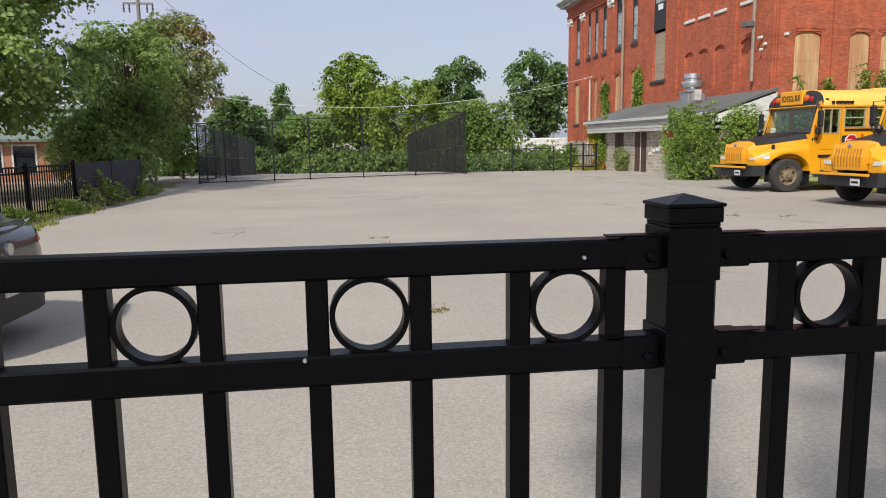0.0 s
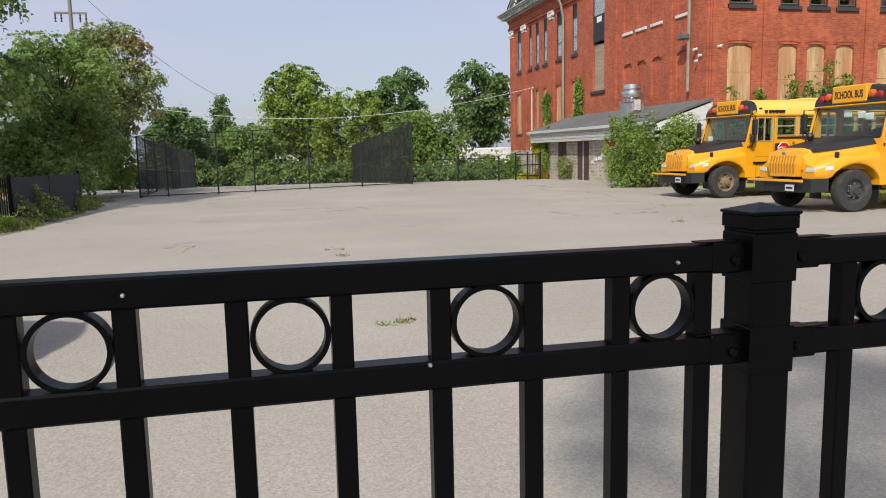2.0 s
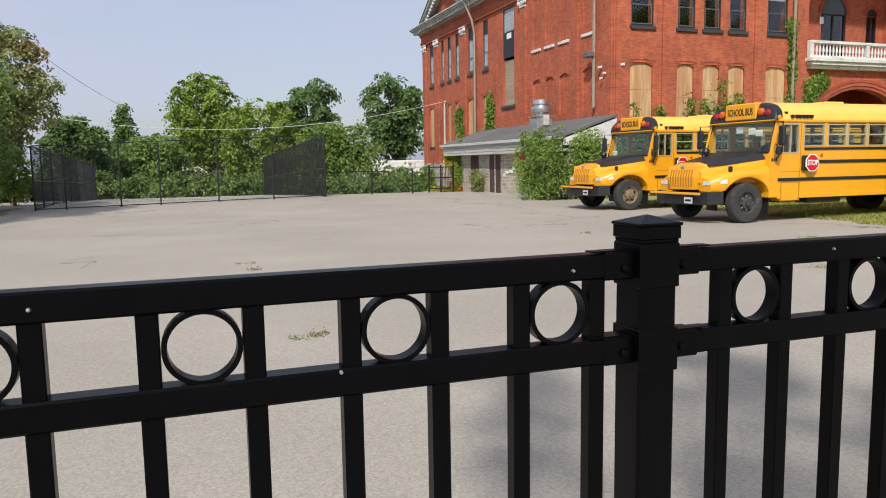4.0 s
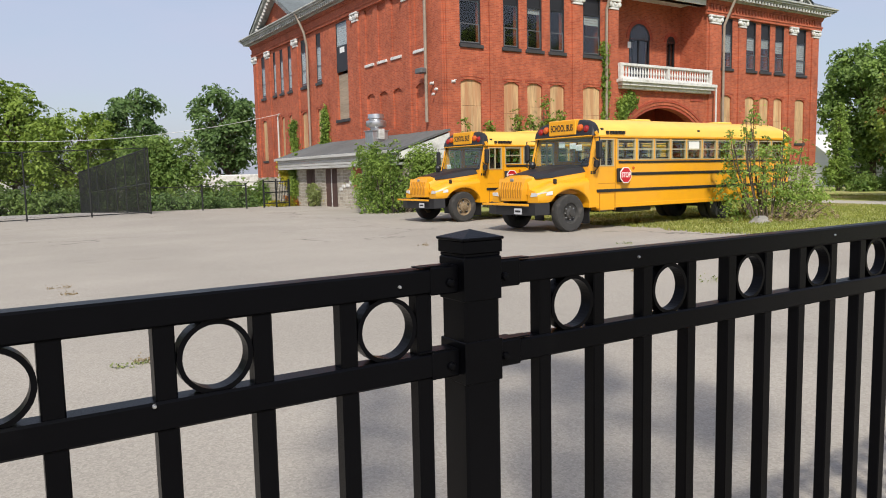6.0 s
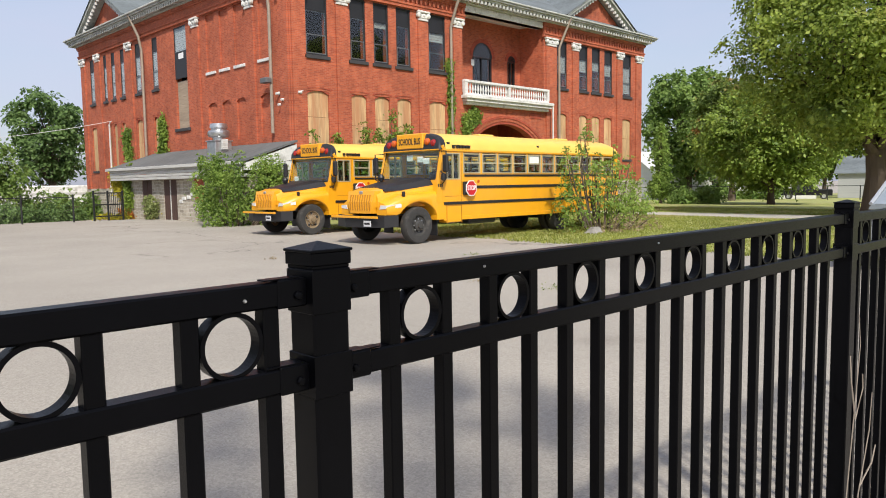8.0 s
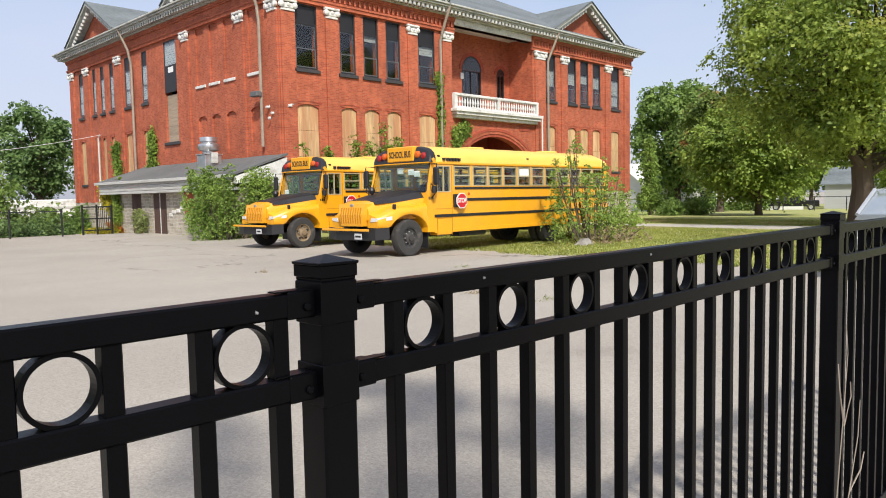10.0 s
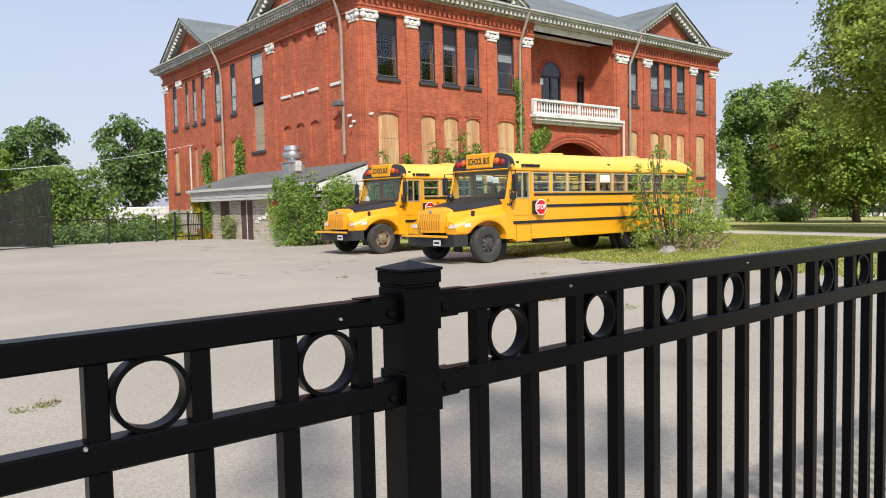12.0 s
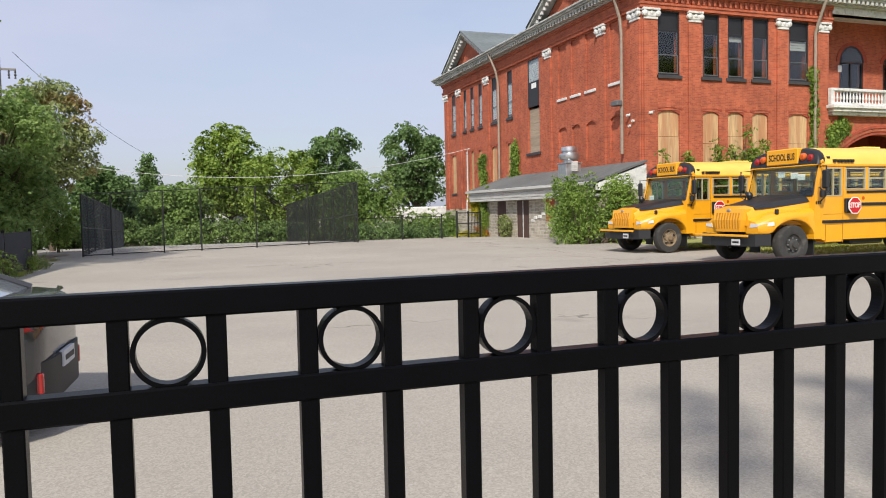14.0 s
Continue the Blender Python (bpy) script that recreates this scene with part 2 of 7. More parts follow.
M_WIRE = mat("black_vinyl_wire", (0.012, 0.014, 0.014), 0.5, var=0.2)
M_BARK = mat("rough_bark", (0.10, 0.075, 0.055), 0.95, var=0.35, scale=6, bump=0.8, bscale=16, stretch=(1, 1, 0.25))
M_SILVER = mat("silver_car_paint", (0.45, 0.47, 0.49), 0.28, metal=0.4, var=0.06, coat=0.5)
M_CARBLACK = mat("black_plastic", (0.02, 0.02, 0.021), 0.6, var=0.2)
M_HOUSEW = mat("pale_siding", (0.62, 0.62, 0.60), 0.7, var=0.08, scale=2, stretch=(0.2, 0.2, 8))
M_HOUSEG = mat("grey_siding", (0.33, 0.34, 0.35), 0.7, var=0.1, scale=2, stretch=(0.2, 0.2, 8))
M_GREENROOF = mat("green_shingle", (0.15, 0.19, 0.17), 0.9, var=0.2, scale=3)
M_POLE = mat("grey_utility_pole", (0.20, 0.19, 0.175), 0.8, var=0.25, scale=3, stretch=(3, 3, 0.3))
M_SCREEN = mat("dark_privacy_mesh", (0.028, 0.032, 0.042), 0.85, var=0.25, scale=3)
M_ROCK = mat("grey_rock", (0.26, 0.245, 0.225), 0.9, var=0.35, scale=4, bump=0.6, bscale=12)
M_SOIL = mat("dry_soil_and_litter", (0.20, 0.155, 0.10), 0.95, var=0.4, scale=6, bump=0.5, bscale=30)
L_MID = leaf_mat("leaves_mid_green", (0.07, 0.14, 0.03), (0.32, 0.45, 0.12), trans=0.45)
L_BRIGHT = leaf_mat("leaves_bright_green", (0.08, 0.15, 0.022), (0.36, 0.47, 0.09), trans=0.4)
L_DARK = leaf_mat("leaves_dark_green", (0.045, 0.095, 0.03), (0.22, 0.34, 0.11), trans=0.4)
L_MAPLE = leaf_mat("leaves_maple", (0.09, 0.16, 0.03), (0.50, 0.60, 0.13), (0.46, 0.44, 0.10), 0.02, 0.55)
L_TURN = leaf_mat("leaves_turning_brown", (0.13, 0.18, 0.06), (0.42, 0.46, 0.18), (0.42, 0.29, 0.13), 0.10, 0.4)
L_ORANGE = leaf_mat("leaves_part_orange", (0.08, 0.14, 0.03), (0.30, 0.38, 0.10), (0.48, 0.22, 0.08), 0.05, 0.4)
L_IVY = leaf_mat("leaves_ivy", (0.06, 0.13, 0.018), (0.33, 0.44, 0.08), trans=0.4)
L_YELLOW = leaf_mat("leaves_yellow_green", (0.25, 0.27, 0.02), (0.62, 0.50, 0.04), trans=0.4)
L_RUST = leaf_mat("leaves_rusty", (0.30, 0.10, 0.02), (0.55, 0.22, 0.05), trans=0.4)
L_DRY = leaf_mat("dry_twigs_and_straw", (0.22, 0.17, 0.10), (0.45, 0.36, 0.22), trans=0.3)
L_GRASS = leaf_mat("grass_blades", (0.15, 0.18, 0.035), (0.38, 0.41, 0.10), (0.44, 0.38, 0.17), 0.05, 0.4)


# ---- mesh building ----
class Mesh:
    """Collects vertices and faces; at() maps local places into the thing's own space."""

    def __init__(self, at=None):
        self.v, self.f, self.at = [], [], at

    def add(self, verts, faces):
        k = len(self.v)
        self.v += [self.at(*p) if self.at else tuple(p) for p in verts]
        self.f += [tuple(i + k for i in q) for q in faces]
        return self

    def box(self, x0, x1, y0, y1, z0, z1, c=0.0):
        if c <= 0:
            vs = [(x, y, z) for x in (x0, x1) for y in (y0, y1) for z in (z0, z1)]
            return self.add(vs, [(0, 1, 3, 2), (4, 6, 7, 5), (0, 4, 5, 1), (2, 3, 7, 6), (0, 2, 6, 4), (1, 5, 7, 3)])
        vs, ids = [], {}
        for i, x in enumerate((x0, x1)):
            for j, y in enumerate((y0, y1)):
                for k, z in enumerate((z0, z1)):
                    dx, dy, dz = c * (1 - 2 * i), c * (1 - 2 * j), c * (1 - 2 * k)
                    for a, p in enumerate(((x, y + dy, z + dz), (x + dx, y, z + dz), (x + dx, y + dy, z))):
                        ids[i, j, k, a] = len(vs)
                        vs.append(p)
        fs = []
        for i in (0, 1):
            fs.append([ids[i, 0, 0, 0], ids[i, 1, 0, 0], ids[i, 1, 1, 0], ids[i, 0, 1, 0]])
            fs.append([ids[0, i, 0, 1], ids[1, i, 0, 1], ids[1, i, 1, 1], ids[0, i, 1, 1]])
            fs.append([ids[0, 0, i, 2], ids[1, 0, i, 2], ids[1, 1, i, 2], ids[0, 1, i, 2]])
            for j in (0, 1):
                fs.append([ids[0, i, j, 1], ids[1, i, j, 1], ids[1, i, j, 2], ids[0, i, j, 2]])
                fs.append([ids[i, 0, j, 0], ids[i, 1, j, 0], ids[i, 1, j, 2], ids[i, 0, j, 2]])
                fs.append([ids[i, j, 0, 0], ids[i, j, 1, 0], ids[i, j, 1, 1], ids[i, j, 0, 1]])
                for k in (0, 1):
                    fs.append([ids[i, j, k, 0], ids[i, j, k, 1], ids[i, j, k, 2]])
        return self.add(vs, fs)

    def tube(self, points, radii, sides=8, caps=True):
        """A tube along points, with a radius at each."""
        if not hasattr(radii, "__len__"):
            radii = [radii] * len(points)
        pts = [Vector(p) for p in points]
        vs, fs = [], []
        for i, p in enumerate(pts):
            d = (pts[min(i + 1, len(pts) - 1)] - pts[max(i - 1, 0)]).normalized()
            ref = Vector((0, 0, 1)) if abs(d.z) < 0.9 else Vector((1, 0, 0))
            u = d.cross(ref).normalized()
            w = d.cross(u)
            for s in range(sides):
                a = 2 * math.pi * s / sides
                vs.append(tuple(p + (u * math.cos(a) + w * math.sin(a)) * radii[i]))
        for i in range(len(pts) - 1):
            for s in range(sides):
                t = (s + 1) % sides
                fs.append((i * sides + s, i * sides + t, (i + 1) * sides + t, (i + 1) * sides + s))
        if caps:
            fs.append(tuple(range(sides)))
            fs.append(tuple(range((len(pts) - 1) * sides, len(pts) * sides)))
        return self.add(vs, fs)

    def lathe(self, profile, centre, axis="y", sides=20):
        """Turns (radius, offset) pairs round an axis through centre."""
        vs, fs = [], []
        for r, o in profile:
            for s in range(sides):
                a = 2 * math.pi * s / sides
                p, q = r * math.cos(a), r * math.sin(a)
                d = {"y": (p, o, q), "x": (o, p, q), "z": (p, q, o)}[axis]
                vs.append(tuple(c + e for c, e in zip(centre, d)))
        for i in range(len(profile) - 1):
            for s in range(sides):
                t = (s + 1) % sides
                fs.append((i * sides + s, i * sides + t, (i + 1) * sides + t, (i + 1) * sides + s))
        return self.add(vs, fs)

    def loft(self, sections, caps=True, closed=True):
        """Skins equal-length rings of points."""
        n = len(sections[0])
        vs = [p for s in sections for p in s]
        fs = []
        for i in range(len(sections) - 1):
            for s in range(n if closed else n - 1):
                t = (s + 1) % n
                fs.append((i * n + s, i * n + t, (i + 1) * n + t, (i + 1) * n + s))
        if caps:
            fs.append(tuple(range(n)))
            fs.append(tuple(range((len(sections) - 1) * n, len(sections) * n)))
        return self.add(vs, fs)

    def data(self, name):
        me = bpy.data.meshes.new(name)
        me.from_pydata(self.v, [], self.f)
        if len(self.f) < 6000:
            bm = bmesh.new()
            bm.from_mesh(me)
            bmesh.ops.recalc_face_normals(bm, faces=bm.faces)
            bm.to_mesh(me)
            bm.free()
        me.update()
        return me


def part(name, mesh, material, parent=None, label="", smooth=False):
    me = mesh if isinstance(mesh, bpy.types.Mesh) else mesh.data(name)
    if not me.materials:
        me.materials.append(material)
    if smooth:
        me.polygons.foreach_set("use_smooth", [True] * len(me.polygons))
        me.set_sharp_from_angle(angle=radians(38))
    ob = new(name, me)
    if parent:
        ob.parent = parent
    if label:
        ob["label"] = label
    return ob


def thing(name, label, category, group="", kind="", at=None):
    ob = new(name)
    if at is not None:
        ob.matrix_basis = at
    return tagged(ob, label, category, group, kind)


def lettering(name, text, size, material, parent, m):
    cu = bpy.data.curves.new(name, "FONT")
    cu.body, cu.size, cu.align_x, cu.align_y, cu.extrude, cu.offset = text, size, "CENTER", "CENTER", 0.002, size * 0.02
    tmp = new(name, cu)
    bpy.context.view_layer.update()
    me = bpy.data.meshes.new_from_object(tmp.evaluated_get(bpy.context.evaluated_depsgraph_get()))
    bpy.data.objects.remove(tmp)
    me.materials.clear()
    me.materials.append(material)
    ob = new(name, me)
    ob.parent = parent
    ob.matrix_basis = m
    return ob


def leaf_mesh(name, places, normals, size, rng, spread=0.9):
    """One leaf at each place: a folded diamond of two triangles, turned near its normal."""
    n = len(places)
    nor = normals + rng.normal(0, spread, (n, 3))
    nor /= np.linalg.norm(nor, axis=1)[:, None] + 1e-9
    ref = rng.normal(0, 1, (n, 3))
    u = np.cross(nor, ref)
    u /= np.linalg.norm(u, axis=1)[:, None] + 1e-9
    w = np.cross(nor, u)
    s = size * rng.uniform(0.6, 1.35, n)[:, None]
    v = np.empty((n, 4, 3))
    v[:, 0] = places - u * s * 0.5
    v[:, 1] = places - w * s * 0.34 + nor * s * 0.12
    v[:, 2] = places + u * s * 0.5
    v[:, 3] = places + w * s * 0.34 + nor * s * 0.12
    me = bpy.data.meshes.new(name)
    me.vertices.add(n * 4)
    me.vertices.foreach_set("co", v.reshape(-1))
    idx = np.arange(n)[:, None] * 4 + np.array([[0, 1, 2, 0, 2, 3]])
    me.loops.add(n * 6)
    me.loops.foreach_set("vertex_index", idx.reshape(-1).astype(np.int32))
    me.polygons.add(n * 2)
    me.polygons.foreach_set("loop_start", np.arange(0, n * 6, 3, dtype=np.int32))
    me.update(calc_edges=True)
    return me


def blob_leaves(blobs, n, rng, fill=0.35, spray=0.4, per=24):
    """Leaves in flat drooping sprays on the shells of blobs (x, y, z, rx, rz), shared by their area."""
    b = np.array(blobs, float)
    area = b[:, 3] * b[:, 4]
    m = max(len(b) * 5, n // per)
    pick = rng.choice(len(b), m, p=area / area.sum())
    d = rng.normal(0, 1, (m, 3))
    d /= np.linalg.norm(d, axis=1)[:, None]
    r = 1.0 - np.abs(rng.normal(0, fill, m)) * 0.6 + rng.normal(0, 0.12, m)
    lump = 1 + 0.16 * np.sin(d[:, 0] * 7 + pick) * np.sin(d[:, 1] * 6 + pick * 2) + 0.12 * np.sin(d[:, 2] * 9 + pick * 3)
    centre = b[pick, :3] + d * (r * lump)[:, None] * np.stack([b[pick, 3], b[pick, 3], b[pick, 4]], 1)
    axis = d + np.array([0, 0, 0.75])
    axis /= np.linalg.norm(axis, axis=1)[:, None] + 1e-9
    k = rng.integers(0, m, n)
    size = spray * rng.uniform(0.45, 1.25, m)[k]
    g = rng.normal(0, 1, (n, 3))
    g -= axis[k] * (np.sum(g * axis[k], axis=1) * 0.78)[:, None]
    off = g * size[:, None] * 0.62
    off[:, 2] -= 0.22 * np.sum(g * g, axis=1) * size * 0.3
    return centre[k] + off, axis[k]


def gz(x, y):
    """The ground falls away gently at the back of the yard and beyond the lawn."""
    return -0.034 * min(max(y - 38, 0), 40) - 0.014 * min(max(x - 40, 0), 60)


def tree(name, label, x, y, h, r, leaves, leaf, material, seed, bare=0.25, trunk_r=None, lobes=14, rz=None, lean=(0, 0), fill=0.35, group="", flat=0.85, clump=0.64, cone=False, spray=None):
    """A tapered trunk with limbs into lobes of leaves; bare: the share of the height below the crown."""
    rng = np.random.default_rng(seed)
    z0 = gz(x, y)
    t = thing(name, label, "tree", group, at=pose(x, y, z0))
    trunk_r = trunk_r or h * 0.022
    cz = h * (bare + 1) / 2
    rz = rz or h * (1 - bare) / 2
    blobs = []
    lobes = int(lobes * 2.4)
    for i in range(lobes):
        a, u = i * 2.4 + rng.uniform(-0.5, 0.5), -0.94 + 1.9 * (i + 0.5) / lobes
        br = r * clump * rng.uniform(0.26, 0.52)
        f = 1.0 - abs(rng.normal(0, 0.22))
        k = math.sqrt(max(0.03, 1 - u * u)) * (r - br) * f
        if cone:
            br = r * (0.10 + 0.13 * (1 - u))
            k = r * (1 - u) / 2 * rng.uniform(0.35, 0.9)
        blobs.append((k * math.cos(a) + lean[0] * (u + 1), k * math.sin(a) + lean[1] * (u + 1), cz + u * (rz - br * flat) * (1.0 if cone else 0.5 + 0.5 * f), br, br * flat * rng.uniform(0.82, 1.18)))
    wood = Mesh()
    top = cz + rz * 0.35
    n = 7
    line = [(math.sin(i * 1.3 + seed) * 0.12 * trunk_r * i + lean[0] * i / n, math.cos(i * 1.7 + seed) * 0.12 * trunk_r * i + lean[1] * i / n, top * i / (n - 1) - 0.15 * (i == 0)) for i in range(n)]
    wood.tube(line, [trunk_r * (1.35 if i == 0 else 1.0 - 0.8 * i / n) for i in range(n)], 10)
    for i, b in enumerate(blobs):
        s = min(max(b[2] * 0.62, h * bare * 0.75), top * 0.92)
        k = s / top
        st = Vector(line[min(int(k * (n - 1)), n - 1)])
        st.z = s
        e = Vector(b[:3])
        mid = (st + e) / 2 + Vector((0, 0, r * 0.06 * math.sin(i)))
        rr = trunk_r * 0.42 * (1 - 0.5 * k)
        wood.tube([st, mid, e], [rr, rr * 0.6, rr * 0.18], 6)
    part("trunk", wood, M_BARK, t)
    pl, no = blob_leaves(blobs, leaves, rng, fill, spray or leaf * 2.1)
    part("crown", leaf_mesh("crown", pl, no, leaf, rng, 0.45), material, t)
    return t


def shrub(name, label, x, y, blobs, leaves, leaf, material, seed, stems=True, z=None, category="bush"):
    rng = np.random.default_rng(seed)
    t = thing(name, label, category, at=pose(x, y, gz(x, y) if z is None else z))
    if stems:
        wood = Mesh()
        for b in blobs[:18]:
            for k in range(3):
                a = rng.uniform(0, 6.28)
                wood.tube([(b[0] * 0.4, b[1] * 0.4, -0.05), (b[0] * 0.8 + 0.1 * math.cos(a), b[1] * 0.8, b[2] * 0.6), (b[0] + b[3] * 0.5 * math.cos(a), b[1] + b[3] * 0.5 * math.sin(a), b[2] + b[4] * 0.6)], [0.025, 0.018, 0.006], 5)
        part("stem", wood, M_BARK, t)
    pl, no = blob_leaves(blobs, leaves, rng, 0.6, leaf * 1.9, 14)
    pl[:, 2] = np.abs(pl[:, 2])
    part("foliage", leaf_mesh("foliage", pl, no, leaf, rng), material, t)
    return t


# ---- ground ----
def asphalt():
    m = bpy.data.materials.new("worn_asphalt")
    m.use_nodes = True
    n, l = m.node_tree.nodes, m.node_tree.links
    p = n["Principled BSDF"]
    p.inputs["Roughness"].default_value = 0.9
    p.inputs["Specular IOR Level"].default_value = 0.25
    co = n.new("ShaderNodeTexCoord")

    def noise_tex(scale, detail, rough=0.55, stretch=None):
        t = n.new("ShaderNodeTexNoise")
        t.inputs["Scale"].default_value, t.inputs["Detail"].default_value, t.inputs["Roughness"].default_value = scale, detail, rough
        if stretch:
            mm = n.new("ShaderNodeMapping")
            mm.inputs["Scale"].default_value = stretch
            mm.inputs["Rotation"].default_value = (0, 0, 0.25)
            l.new(co.outputs["Object"], mm.inputs["Vector"])
            l.new(mm.outputs["Vector"], t.inputs["Vector"])
        else:
            l.new(co.outputs["Object"], t.inputs["Vector"])
        return t.outputs["Fac"]

    def rng_map(s, a, b, c, d):
        r = n.new("ShaderNodeMapRange")
        for k, v in zip(("From Min", "From Max", "To Min", "To Max"), (a, b, c, d)):
            r.inputs[k].default_value = v
        l.new(s, r.inputs["Value"])
        return r.outputs["Result"]

    def mul(a, b):
        x = n.new("ShaderNodeMath")
        x.operation = "MULTIPLY"
        l.new(a, x.inputs[0])
        l.new(b, x.inputs[1])
        return x.outputs[0]

    vor = n.new("ShaderNodeTexVoronoi")
    vor.inputs["Scale"].default_value = 75
    l.new(co.outputs["Object"], vor.inputs["Vector"])
    grit = rng_map(vor.outputs["Color"], 0, 1, 0.80, 1.20)
    fine = rng_map(noise_tex(130, 3, 0.7), 0.3, 0.7, 0.86, 1.14)
    large = rng_map(noise_tex(0.22, 6), 0.35, 0.65, 0.92, 1.07)
    tracks = rng_map(noise_tex(0.6, 4, 0.5, (0.6, 1.3, 1)), 0.35, 0.65, 0.97, 1.03)
    wet = rng_map(noise_tex(0.35, 5), 0.63, 0.70, 1.0, 0.80)
    crack = n.new("ShaderNodeTexVoronoi")
    crack.feature = "DISTANCE_TO_EDGE"
    crack.inputs["Scale"].default_value = 0.16
    warp = n.new("ShaderNodeTexNoise")
    warp.inputs["Scale"].default_value, warp.inputs["Detail"].default_value = 1.1, 5
    l.new(co.outputs["Object"], warp.inputs["Vector"])
    wv = n.new("ShaderNodeVectorMath")
    wv.operation = "MULTIPLY_ADD"
    wv.inputs[1].default_value = (2.2, 2.2, 0)
    l.new(warp.outputs["Color"], wv.inputs[0])
    l.new(co.outputs["Object"], wv.inputs[2])
    l.new(wv.outputs["Vector"], crack.inputs["Vector"])
    gate = rng_map(noise_tex(0.13, 2), 0.52, 0.56, 0.0, 1.0)
    line = rng_map(crack.outputs["Distance"], 0.0, 0.006, 1.0, 0.0)
    cr = mul(gate, line)
    v = mul(mul(mul(grit, fine), mul(large, tracks)), mul(wet, rng_map(cr, 0, 1, 1.0, 0.35)))
    sc = n.new("ShaderNodeVectorMath")
    sc.operation = "SCALE"
    sc.inputs[0].default_value = (0.338, 0.309, 0.266)
    l.new(v, sc.inputs["Scale"])
    l.new(sc.outputs["Vector"], p.inputs["Base Color"])
    bp = n.new("ShaderNodeBump")
    bp.inputs["Strength"].default_value, bp.inputs["Distance"].default_value = 0.55, 0.006
    l.new(mul(grit, fine), bp.inputs["Height"])
    l.new(bp.outputs["Normal"], p.inputs["Normal"])
    return m


M_ASPHALT = asphalt()
M_LAWN = mat("dry_lawn", (0.29, 0.31, 0.09), 0.95, var=0.35, scale=5, bump=0.6, bscale=40, stain=((0.38, 0.33, 0.16), 0.7, 0.5, 0.7))
M_PATH = mat("pale_concrete_path", (0.42, 0.39, 0.34), 0.9, var=0.15, scale=3)


def ground_sheet():
    xs = [-600, -200, -90, -50] + [-40 + 2 * i for i in range(81)] + [140, 200, 320, 900]
    ys = [-300, -100, -40, -20] + [-10 + 2 * i for i in range(56)] + [120, 160, 260, 500, 1200]
    vs = [(x, y, gz(x, y)) for y in ys for x in xs]
    n = len(xs)
    fs = [(j * n + i, j * n + i + 1, (j + 1) * n + i + 1, (j + 1) * n + i) for j in range(len(ys) - 1) for i in range(n - 1)]
    return Mesh().add(vs, fs)


tagged(part("ground", ground_sheet(), M_ASPHALT), "sun-bleached grey asphalt yard with fine gravel grain", "ground", kind="structure")


def patch(name, outline_x, y0, y1, x1, material, label, step=1.0, lift=0.012):
    """A sheet on the ground between an uneven near edge and x1."""
    vs, fs, k = [], [], 0
    n = int((y1 - y0) / step)
    cols = 24
    for j in range(n + 1):
        y = y0 + (y1 - y0) * j / n
        a = outline_x(y)
        for i in range(cols + 1):
            x = a + (x1 - a) * (i / cols) ** 1.6
            vs.append((x, y, gz(x, y) + (lift if i else -0.02)))
    for j in range(n):
        for i in range(cols):
            q = j * (cols + 1) + i
            fs.append((q, q + 1, q + cols + 2, q + cols + 1))
    return tagged(part(name, Mesh().add(vs, fs), material), label, "ground", kind="structure")


def lawn_edge(y):
    return 15.55 + 0.05 * (y - 11) + 0.18 * math.sin(y * 1.9) + 0.1 * math.sin(y * 4.7)


patch("lawn", lawn_edge, -30, 120, 130, M_LAWN, "sun-dried green and straw-coloured mown lawn", 1.0)
patch("lawn_path", lambda y: 30.0 + 0.11 * (y - 9), 2.0, 27.0, 33.2, M_PATH, "pale worn concrete path across the lawn", 0.5, 0.03)
patch("court_floor", lambda y: -5.6, 39.5, 66, 8.2, mat("pale_court_asphalt", (0.32, 0.30, 0.27), 0.9, var=0.12, scale=3), "pale worn asphalt court floor behind the mesh cage", 1.0)


def verge(y):
    return -5.55 - 0.018 * (y - 17) + 0.22 * math.sin(y * 1.7) + 0.12 * math.sin(y * 5.1)


def verge_sheet():
    vs, fs = [], []
    ys = [8 + 0.5 * i for i in range(54)]
    for y in ys:
        for x, dz in ((verge(y), -0.02), (verge(y) - 0.2, 0.015), (-6.2, 0.03), (-30, 0.03), (-80, 0.03)):
            vs.append((x, y, gz(x, y) + dz))
    for j in range(len(ys) - 1):
        for i in range(4):
            q = j * 5 + i
            fs.append((q, q + 1, q + 6, q + 5))
    return Mesh().add(vs, fs)


tagged(part("verge", verge_sheet(), M_SOIL), "bare soil verge with dry leaf litter along the side fence", "ground", kind="structure")

# ---- the ornamental fence in front of the camera ----
FX, FY = 0.781, 0.931          # axis of the first post
S = 0.12                       # picket spacing
Z_RING, Z_TOP, Z_LOW, Z_BOT = 1.397, 1.4785, 1.3535, 0.16
RH, RD = 0.0365, 0.034          # rail height and depth


